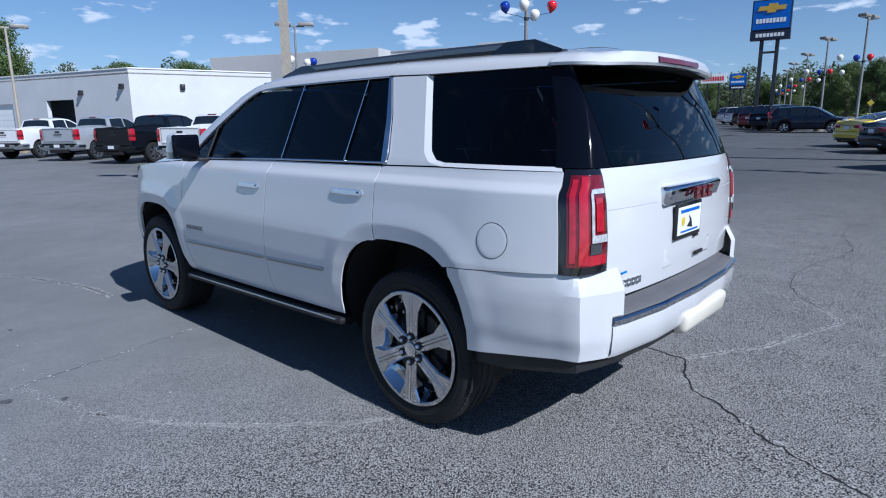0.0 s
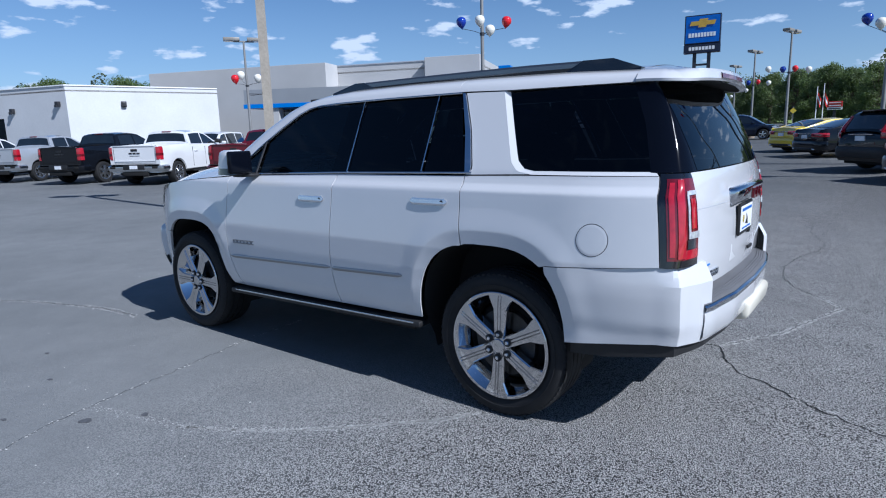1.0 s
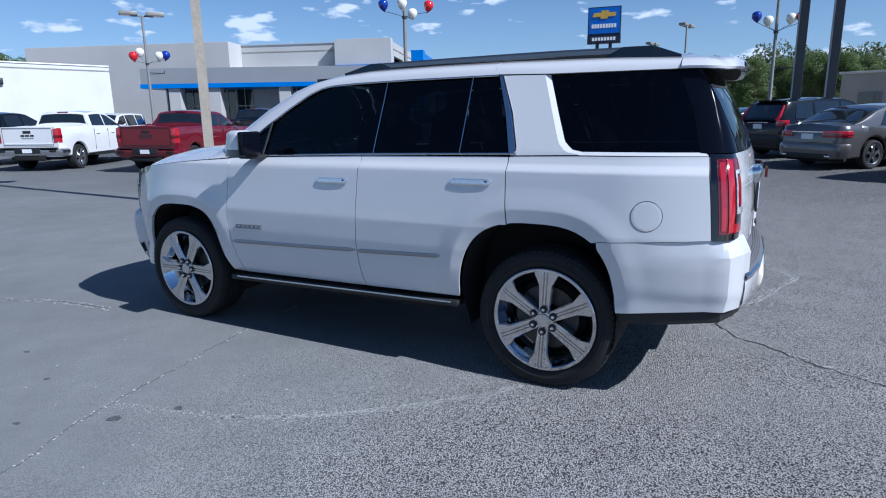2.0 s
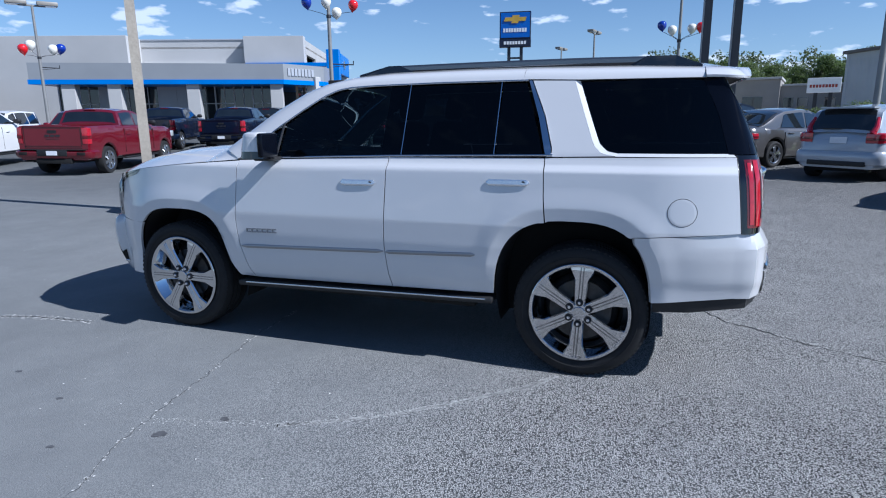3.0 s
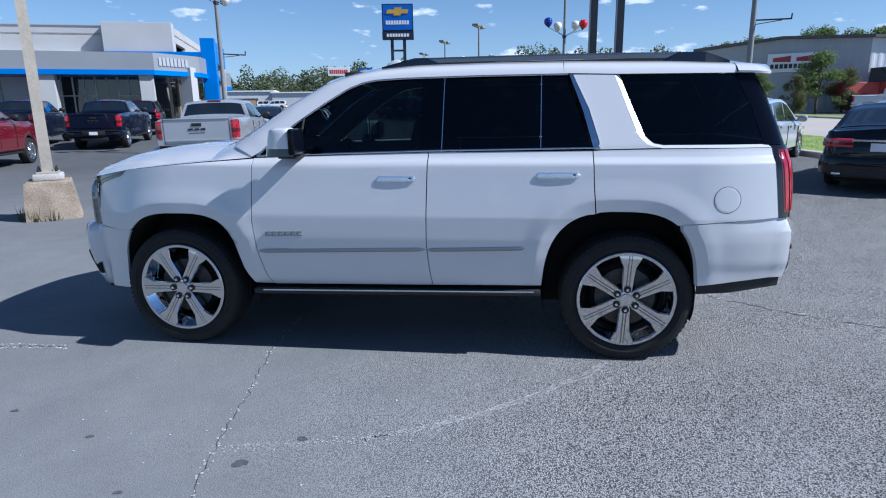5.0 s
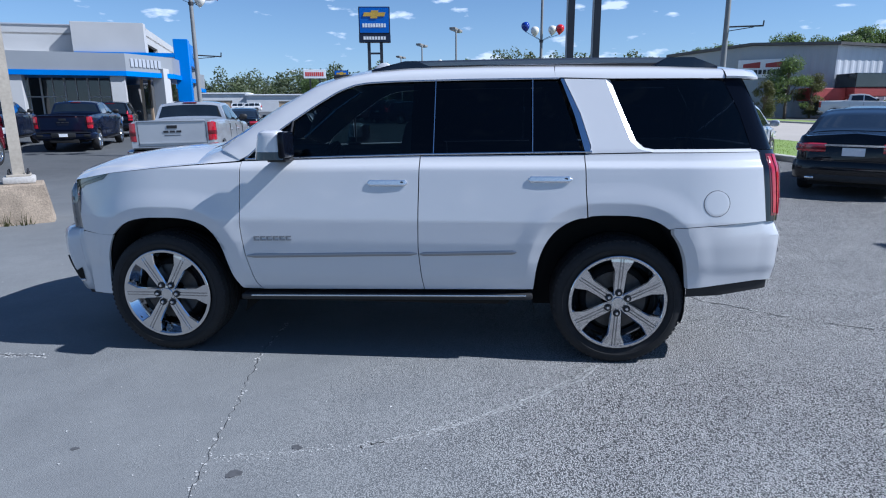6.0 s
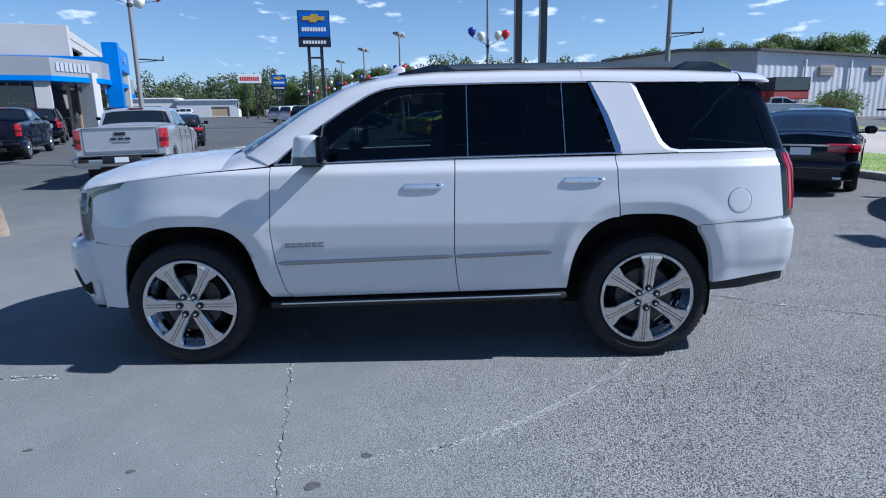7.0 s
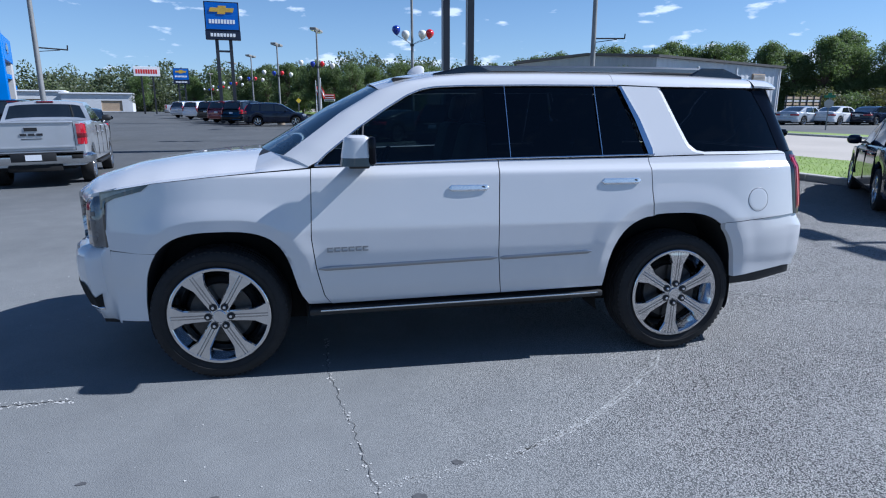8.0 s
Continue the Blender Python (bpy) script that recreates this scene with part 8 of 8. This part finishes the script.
# ---- cracks, scuffs and spots on the asphalt ----
def jag(pts, step, amp):
    out = []
    for a, b in zip(pts, pts[1:]):
        L = math.hypot(b[0] - a[0], b[1] - a[1])
        n = max(1, int(L / step))
        for i in range(n):
            u = i / n
            j = amp if out else 0
            out.append((a[0] + (b[0] - a[0]) * u + random.uniform(-j, j), a[1] + (b[1] - a[1]) * u + random.uniform(-j, j)))
    return out + [pts[-1]]


def ribbon(pts, w0, w1, lift):
    """An uneven ribbon on the ground along plan points."""
    v, f = [], []
    n = len(pts)
    for i, (x, y) in enumerate(pts):
        a, b = pts[max(0, i - 1)], pts[min(n - 1, i + 1)]
        dx, dy = b[0] - a[0], b[1] - a[1]
        L = math.hypot(dx, dy) or 1
        e = 0.25 if i in (0, n - 1) else 1.0
        for s in (-1, 1):
            w = random.uniform(w0, w1) * 0.5 * e
            px_, py_ = x - dy / L * w * s, y + dx / L * w * s
            v.append((px_, py_, ground_z(px_, py_) + lift))
    f = [(2 * i, 2 * i + 2, 2 * i + 3, 2 * i + 1) for i in range(n - 1)]
    return v, f


def flecks(pts, width, count, s0, s1, lift):
    """Loose pale flecks scattered along a path."""
    v, f = [], []
    p = along([(x, y) for x, y in pts], 400)
    for _ in range(count):
        c = p[random.randrange(400)]
        x, y = c[0] + random.gauss(0, width), c[1] + random.gauss(0, width)
        a, r = random.uniform(0, 6.28), random.uniform(s0, s1)
        o = len(v)
        k = random.choice((3, 4, 5))
        for i in range(k):
            q = a + 6.283 * i / k
            rr = r * random.uniform(0.6, 1.2)
            X, Y = x + rr * math.cos(q), y + rr * math.sin(q)
            v.append((X, Y, ground_z(X, Y) + lift))
        f.append(tuple(range(o, o + k)))
    return v, f


CRACK_A = [(2.75, 1.88), (3.45, 1.76), (3.70, 1.74), (3.79, 1.49), (3.90, 1.31), (4.05, 1.24), (4.34, 1.02), (4.60, 0.88), (4.95, 0.73), (5.6, 0.42), (6.5, 0.05)]
CRACK_B = [(3.70, 1.76), (3.87, 2.04), (4.02, 2.26), (4.12, 2.58), (4.33, 3.14), (4.13, 3.43), (3.92, 3.66), (3.78, 4.01), (3.71, 4.48), (3.77, 5.04), (3.93, 5.57), (3.96, 6.01), (3.71, 6.87), (3.66, 7.7), (4.02, 8.2), (5.2, 9.2)]
CRACK_C = [(0.60, 0.55), (0.62, 0.02), (0.68, -0.28), (0.72, -0.50), (0.77, -0.68), (0.79, -0.90), (0.84, -1.10), (0.87, -1.30), (0.93, -1.55), (1.05, -1.80), (1.10, -2.3), (1.22, -3.1)]
CRACK_D = [(-4.2, -1.25), (-3.2, -0.82), (-2.57, -0.62), (-2.25, -0.47), (-1.80, -0.33), (-1.39, -0.20), (-1.06, -0.17), (-0.80, -0.16)]
SCUFF = [(1.55, -1.09), (1.79, -0.97), (1.95, -0.88), (2.11, -0.77), (2.24, -0.67), (2.40, -0.53), (2.55, -0.38), (2.68, -0.27), (2.80, -0.08)]
for nm, pts, w0, w1 in (("crack", CRACK_A, 0.006, 0.016), ("crack", CRACK_B, 0.003, 0.009), ("crack", CRACK_C, 0.001, 0.004), ("crack", CRACK_D, 0.003, 0.010)):
    tagged(part("ground_crack", mesh_of("ground_crack", *ribbon(jag(pts, 0.035, 0.012), w0, w1, 0.0030), M_CRACK)), "thin dark jagged crack in the asphalt", "crack", kind="structure")
for pts, w, c in ((CRACK_B[:6], 0.013, 900), (CRACK_C, 0.012, 150), (CRACK_D, 0.022, 900), (CRACK_A[3:], 0.02, 200)):
    tagged(part("crack_dust", mesh_of("crack_dust", *flecks(pts, w, c, 0.004, 0.012, 0.0022), M_CRACKFILL)), "pale dust and chips along a crack", "dust", kind="stuff")
tagged(part("tyre_scuff", mesh_of("tyre_scuff", *geo(flecks(SCUFF, 0.010, 1700, 0.003, 0.007, 0.0022), flecks([(x + 0.05, y + 0.055) for x, y in SCUFF[3:]], 0.007, 620, 0.003, 0.008, 0.0022),
       flecks([(0.9, -1.25)] + SCUFF[:4], 0.02, 320, 0.002, 0.007, 0.0021), flecks([(x, y - 0.06) for x, y in SCUFF], 0.04, 150, 0.002, 0.006, 0.0021)), M_CHALK)), "faint pale curved scuff on the asphalt", "scuff", kind="stuff")


def blot(x, y, rx, ry, n=22):
    ph = [random.uniform(0, 6.28) for _ in range(3)]
    v = [(x, y, ground_z(x, y) + 0.0026)]
    for i in range(n):
        a = 6.283 * i / n
        k = 1 + 0.16 * math.sin(2 * a + ph[0]) + 0.12 * math.sin(3 * a + ph[1]) + 0.08 * math.sin(7 * a + ph[2])
        v.append((x + rx * k * math.cos(a), y + ry * k * math.sin(a), ground_z(x, y) + 0.0026))
    return v, [(0, 1 + i, 1 + (i + 1) % n) for i in range(n)]


for x, y, rx, ry in ((1.04, -1.355, 0.036, 0.028), (1.25, -1.12, 0.026, 0.020), (0.18, -1.22, 0.018, 0.014), (0.62, -1.62, 0.018, 0.013), (-0.42, -1.02, 0.02, 0.014)):
    tagged(part("oil_spot", mesh_of("oil_spot", *blot(x, y, rx, ry), M_OIL)), "small dark oil spot on the asphalt", "stain", kind="structure")
# scattered pale chips over the lot near the car
cv, cf = [], []
for _ in range(1500):
    x, y = random.uniform(-4, 8), random.uniform(-3.4, 7)
    if -0.3 < y < 2.2 and -1 < x < 4.1:
        continue
    r, a = random.uniform(0.003, 0.008), random.uniform(0, 6.28)
    o = len(cv)
    z = ground_z(x, y) + 0.003
    cv += [(x + r * math.cos(a + 2.1 * i), y + r * math.sin(a + 2.1 * i), z + (0.003 if i == 0 else 0)) for i in range(3)]
    cf.append((o, o + 1, o + 2))
tagged(part("loose_grit", mesh_of("loose_grit", cv, cf, M_CRACKFILL)), "loose pale grit on the asphalt", "grit", kind="stuff")


# ---- trees and shrubs ----
def leaf_cloud(blobs, count, size, seed):
    """Small leaf quads scattered over and in a set of ellipsoids (centre, radii)."""
    rng = np.random.RandomState(seed)
    share = np.array([(b[3] * b[4] * b[5]) ** 0.8 for b in blobs])
    reps = np.maximum(1, (count * share / share.sum()).astype(int))
    bb = np.repeat(np.array(blobs, float), reps, axis=0)
    n = len(bb)

    def unit(a):
        return a / np.linalg.norm(a, axis=1, keepdims=True)

    d = unit(rng.normal(size=(n, 3)))
    r = np.where(rng.rand(n) < 0.8, rng.uniform(0.72, 1.10, n), rng.uniform(0.2, 0.8, n))
    r *= 1 + 0.14 * np.sin(5 * d[:, 0] + 3 * d[:, 2] + seed) + 0.10 * np.sin(9 * d[:, 1] - 4 * d[:, 2])
    c = bb[:, :3] + d * r[:, None] * bb[:, 3:6]
    n1 = unit(d + rng.normal(size=(n, 3)) * 0.7)
    a = unit(np.cross(n1, rng.normal(size=(n, 3))))
    e = np.cross(n1, a)
    s = (size * rng.uniform(0.6, 1.4, n))[:, None]
    v = np.stack([c - a * s * 0.5, c + e * s * 0.32 - n1 * s * 0.08, c + a * s * 0.55, c - e * s * 0.32 - n1 * s * 0.08], axis=1).reshape(-1, 3)
    f = np.arange(4 * n).reshape(-1, 4)
    return v.tolist(), f.tolist()


def crown_blobs(rng, h, spread_, n, low):
    out = []
    for k in range(n):
        t = rng.rand()
        z = h * (low + (0.93 - low) * t)
        w = spread_ * math.sin(math.pi * min(0.94, max(0.14, 0.22 + 0.72 * t))) ** 0.8
        a = rng.uniform(0, 6.28)
        r = w * rng.uniform(0.25, 0.72)
        s = spread_ * rng.uniform(0.22, 0.42)
        s *= rng.uniform(0.6, 1.0)
        out.append((r * math.cos(a) * rng.uniform(0.8, 1.25), r * math.sin(a) * rng.uniform(0.8, 1.25), z, s, s, s * rng.uniform(0.6, 0.9)))
    return out


def tree_meshes(seed, h, spread_, n, leaves, size, low, mat):
    rng = np.random.RandomState(seed)
    blobs = crown_blobs(rng, h, spread_, n, low)
    crown = mesh_of("crown", *leaf_cloud(blobs, leaves, size, seed), mat)
    limbs = [tube([(0, 0, -0.3), (0.1, 0.05, h * 0.25), (-0.05, 0.1, h * 0.55), (0.0, 0.0, h * 0.85)], h * 0.028, 8, True, h * 0.006)]
    for b in blobs[::2]:
        z0 = h * rng.uniform(0.22, 0.5)
        limbs.append(tube([(0, 0, z0), (b[0] * 0.45, b[1] * 0.45, z0 + (b[2] - z0) * 0.6), (b[0] * 0.9, b[1] * 0.9, b[2])], h * 0.011, 6, True, h * 0.003))
    return crown, mesh_of("trunk", *geo(*limbs), M_BARK, True)


KINDS = {"oak": [tree_meshes(11 + k, 11, 4.6, 46, 20000, 0.20, 0.24, M_LEAF) for k in range(3)],
         "dark": [tree_meshes(31 + k, 14, 5.4, 64, 20000, 0.31, 0.08, M_LEAFDARK) for k in range(3)],
         "small": [tree_meshes(51 + k, 5.2, 2.2, 26, 9000, 0.13, 0.14, M_LEAFOLIVE if k else M_LEAFDARK) for k in range(2)]}


def tree(kind, k, x, y, s, turn, label, group):
    crown, trunk = KINDS[kind][k]
    t = base("tree", label, "tree", Matrix.Translation((x, y, ground_z(x, min(y, 140)))) @ Matrix.Rotation(radians(turn), 4, "Z") @ Matrix.Scale(s, 4), group)
    part("crown", crown, t)
    part("trunk", trunk, t, "brown trunk with limbs")
    return t


GB = "trees behind the service building"
for k, (x, y, s) in enumerate(((-66.5, 12.6, 1.08), (-72.8, 23.7, 0.72), (-71.9, 26.6, 0.80), (-69.0, 33.3, 0.82), (-67.5, 35.5, 0.74), (-65.3, 40.2, 0.70), (-75, 8, 1.1))):
    tree("oak", k % 3, x, y, s, 57 * k, "green leafy tree behind the white building", GB)
GF = "trees past the far lot"
for k, (x, y, s, kd) in enumerate(((2.0, 82.0, 0.58, "dark"), (8.5, 84.0, 0.60, "dark"), (14.0, 88.0, 0.57, "dark"), (20.5, 92.0, 0.54, "dark"), (-3.0, 88.0, 0.62, "dark"), (-8.0, 98.0, 0.64, "dark"), (5.2, 86.0, 0.55, "dark"), (11.2, 83.0, 0.58, "dark"), (-0.6, 86.0, 0.56, "dark"), (-5.6, 94.0, 0.60, "dark"), (17.2, 89.0, 0.55, "dark"), (-11.8, 102.0, 0.64, "dark"),
                                   (-15.0, 106.0, 0.6, "dark"), (26.0, 96.0, 0.56, "dark"), (-23.0, 118.0, 0.62, "dark"), (5.0, 96, 0.62, "dark"), (12, 100, 0.64, "dark"),
                                   (-35.0, 115.0, 0.60, "oak"), (-27.2, 119.0, 0.60, "oak"))):
    tree(kd, k % 3, x, y, s * (0.88 if kd == "dark" else 1.0), 71 * k, "tall dark green tree at the far edge of the lot" if kd == "dark" else "low round green tree by the far shops", GF)
GR = "trees round the warehouse"
for k, (x, y, s, kd, j) in enumerate(((19.2, 44.6, 0.66, "small", 0), (21.4, 43.6, 0.56, "small", 1), (24.2, 46.6, 0.92, "small", 0), (26.4, 47.4, 0.66, "small", 1))):
    tree(kd, j, x, y, s, 40 * k, "small olive green tree before the warehouse", GR)
for k, (x, y, s) in enumerate(((33, 86, 0.66), (40, 84, 0.72), (47, 80, 0.74), (53, 78, 0.72), (30, 88, 0.62), (44.6, 78, 0.66), (57, 80, 0.74), (58, 73, 0.70), (64, 70, 0.74), (70, 66, 0.70), (75, 60, 0.76), (80, 54, 0.72), (85, 48, 0.76), (72, 76, 0.86), (84, 62, 0.86), (43.5, 83, 0.68), (50, 80, 0.70), (61, 72, 0.62), (67, 69, 0.64), (36.5, 86, 0.55), (24, 92, 0.56), (28, 90, 0.6))):
    tree("dark", k % 3, x, y, s, 33 * k, "tall green tree behind the metal warehouse", GR)
for k, (x, y, s) in enumerate(((57.0, 38.0, 0.72), (61.0, 34.0, 0.8))):
    tree("oak", k, x, y, s, 20 * k, "light green tree beside the yard", GR)

# clipped shrubs by the roadside board and the warehouse
sh = [mesh_of("shrub", *leaf_cloud([(0, 0, 0.5, 0.85, 0.85, 0.62), (0.2, 0.1, 0.45, 0.75, 0.8, 0.55)], 4200, 0.085, 90 + k), M_LEAFOLIVE if k else M_LEAFDARK) for k in range(2)]
for k, (x, y, s) in enumerate(((9.9, 38.6, 1.0), (11.2, 38.3, 1.1), (12.7, 38.2, 1.15), (14.2, 37.6, 1.0), (15.4, 42.0, 1.4), (17.2, 42.0, 1.3), (34.5, 46.5, 2.1), (33.0, 44.8, 1.5), (31.4, 45.6, 1.3), (46.0, 50.0, 2.6), (48.8, 48.6, 2.4), (51.6, 47.0, 2.7), (54.4, 45.4, 2.5), (57.2, 43.8, 2.8), (60.2, 42.0, 2.6), (63.0, 40.0, 2.9))):
    tagged(part("shrub", sh[k % 2], None, "", Matrix.Translation((x, y, ground_z(x, y) + 0.05)) @ Matrix.Rotation(k * 1.3, 4, "Z") @ Matrix.Scale(s, 4)), "rounded clipped green shrub", "shrub", "clipped shrubs")

# far woods all round: one sheet of clumps along the horizon
rng = np.random.RandomState(5)
fv, ff = [], []
for k in range(420):
    a = radians(176 - 166 * (k + rng.uniform(-0.4, 0.4)) / 420)
    d = 190 + rng.uniform(-15, 40)
    hill = 3.2 + 2.6 * math.sin(a * 5 + 0.6) + 1.4 * math.sin(a * 17 + 1)
    cx, cy = d * math.cos(a), d * math.sin(a)
    h = rng.uniform(8.5, 12.5) + hill
    blobs = [(cx + rng.uniform(-4.5, 4.5), cy + rng.uniform(-3, 3), h * (0.08 + 0.86 * j / 6) + 0.5, 4.6 - 0.42 * j, 4.6 - 0.42 * j, 2.2) for j in range(7)]
    g = leaf_cloud(blobs, 1300, 0.75, int(k))
    o = len(fv)
    fv += g[0]
    ff += [tuple(i + o for i in q) for q in g[1]]
tagged(part("far_woods", mesh_of("far_woods", fv, ff, M_LEAFHAZE)), "distant green woods along the horizon, greyed with painted haze", "woods", kind="stuff")

# far roadside signs above the trees
billboard("far_billboard", "red and white billboard far beyond the lot", pose(-28.5, 96.2, 1.0, 0, 0, 14), 3.6, 6.2, 7.6, 0, M_SIGNWHITE, ((0.25, 0.7),), M_SIGNRED, 9)
lot_sign("far_brand_sign", "small blue sign far beyond the lot", pose(-18.3, 74.4, 1.0, 0, 0, 12), 1.75, 4.1, 5.9, 0.0, 0.7)
# grass blades along the lawn strip's kerb side
gv, gf = [], []
for _ in range(9000):
    n, u = 12.58 + 3.85 * rng.rand(), rng.uniform(-4, 26)
    x, y, z = road_point(n, u, 0.125)
    h, a = rng.uniform(0.02, 0.05), rng.uniform(0, 6.28)
    o = len(gv)
    gv += [(x - 0.012 * math.cos(a), y - 0.012 * math.sin(a), z), (x + 0.012 * math.cos(a), y + 0.012 * math.sin(a), z), (x + rng.uniform(-0.04, 0.04), y + rng.uniform(-0.04, 0.04), z + h)]
    gf.append((o, o + 1, o + 2))
tagged(part("grass_blades", mesh_of("grass_blades", gv, gf, M_BLADE)), "short green grass blades", "grass", kind="stuff")


# ---- signs by the road ----
def sign_post(name, label, m, h, plates):
    """A slim steel post with flat plates: (polygon of (x, z), material, name)."""
    s = base(name, label, "sign", m)
    part("post", mesh_of("post", *box(-0.035, 0.035, 0.0, 0.05, -0.2, h, 0.006), M_POLEGREY), s)
    for poly, mat, nm in plates:
        n = len(poly)
        v = [(x, -0.012, z) for x, z in poly] + [(x, 0.0, z) for x, z in poly]
        part(nm, mesh_of(nm, v, [tuple(range(n)), tuple(range(2 * n - 1, n - 1, -1))] + [(i, n + i, n + (i + 1) % n, (i + 1) % n) for i in range(n)], mat), s)
    return s


octagon = [(0.27 * math.cos(radians(22.5 + 45 * i)), 1.66 + 0.27 * math.sin(radians(22.5 + 45 * i))) for i in range(8)]
sign_post("road_sign", "pale back of an eight-sided road sign under a green street plate", at_ground(30.4, 30.3, -42), 2.2,
          ((octagon, M_WALLGREY, "sign_plate"), ([(-0.30, 2.02), (0.30, 2.02), (0.30, 2.17), (-0.30, 2.17)], M_SIGNGREEN, "street_plate"), ([(-0.10, 2.17), (0.10, 2.17), (0.10, 2.30), (-0.10, 2.30)], M_SIGNGREEN, "street_plate")))
sign_post("road_sign", "yellow diamond warning sign by the road", at_ground(-4.3, 67.4, 8), 2.3,
          (([(0.0, 1.62), (0.30, 1.92), (0.0, 2.22), (-0.30, 1.92)], M_YELLOW, "sign_plate"),))
for k, (x, y) in enumerate(((-2.3, 66.8), (-1.8, 67.4))):
    fp = base("flagpole", "white flagpole with a limp red and white flag", "flagpole", at_ground(x, y), "flagpoles by the road")
    part("pole", mesh_of("pole", *tube([(0, 0, -0.2), (0, 0, 4.1 + 0.3 * k)], 0.05, 8, True, 0.03), M_SIGNWHITE, True), fp)
    for j, mt in enumerate((M_SIGNRED, M_SIGNWHITE, M_SIGNRED)):
        v = [(0.05 + 0.07 * i + 0.02 * j, 0.06 * math.sin(i * 1.7 + k), 2.7 + 0.28 * j - 0.16 * i + dz) for i in range(5) for dz in (0.0, 0.28)]
        part("stripe", mesh_of("stripe", v, [(2 * i, 2 * i + 2, 2 * i + 3, 2 * i + 1) for i in range(4)], mt, True), fp)
sg = base("far_red_sign", "low red and white roadside sign past the flagpoles", "sign", at_ground(-0.9, 68.5, 0))
part("post", mesh_of("post", *box(-0.12, 0.12, -0.08, 0.08, -0.2, 1.85, 0.01), M_STEEL), sg)
for k in range(3):
    part("panel", mesh_of("panel", *box(-0.62, 0.62, -0.10, 0.10, 1.85 + 0.28 * k, 2.10 + 0.28 * k, 0.02), M_SIGNRED if k else M_SIGNWHITE), sg)
    part("name_bar", mesh_of("name_bar", *box(-0.5, 0.5, -0.12, -0.10, 1.93 + 0.28 * k, 2.02 + 0.28 * k), M_SIGNWHITE if k else M_STEEL), sg)
# open trailer and white hut in the yard
tr = base("cargo_trailer", "open stake trailer with grey boards in the yard", "trailer", on_ground(39.6, 45.2, 20))
part("deck", mesh_of("deck", *box(-2.6, 2.6, -1.1, 1.1, 0.7, 0.85, 0.02), M_STEEL), tr)
for k in range(5):
    part("board", mesh_of("board", *box(-2.6, 2.6, -1.1, -1.04, 1.0 + 0.26 * k, 1.18 + 0.26 * k, 0.01), M_WALLGREY if k % 2 else M_TAN), tr)
for k in range(6):
    part("stake", mesh_of("stake", *box(-2.55 + k, -2.45 + k, -1.16, -1.10, 0.8, 2.35, 0.01), M_STEEL), tr)
add_wheel(tr, WHEELS_CAR, -0.5, -1.1, 0.335, True, 0)
add_wheel(tr, WHEELS_CAR, 0.5, -1.1, 0.335, True, 30)
part("drawbar", mesh_of("drawbar", *box(2.6, 4.0, -0.08, 0.08, 0.55, 0.7, 0.02), M_STEEL), tr)
part("jack", mesh_of("jack", *box(3.7, 3.8, -0.05, 0.05, 0.0, 0.6, 0.02), M_STEEL), tr)
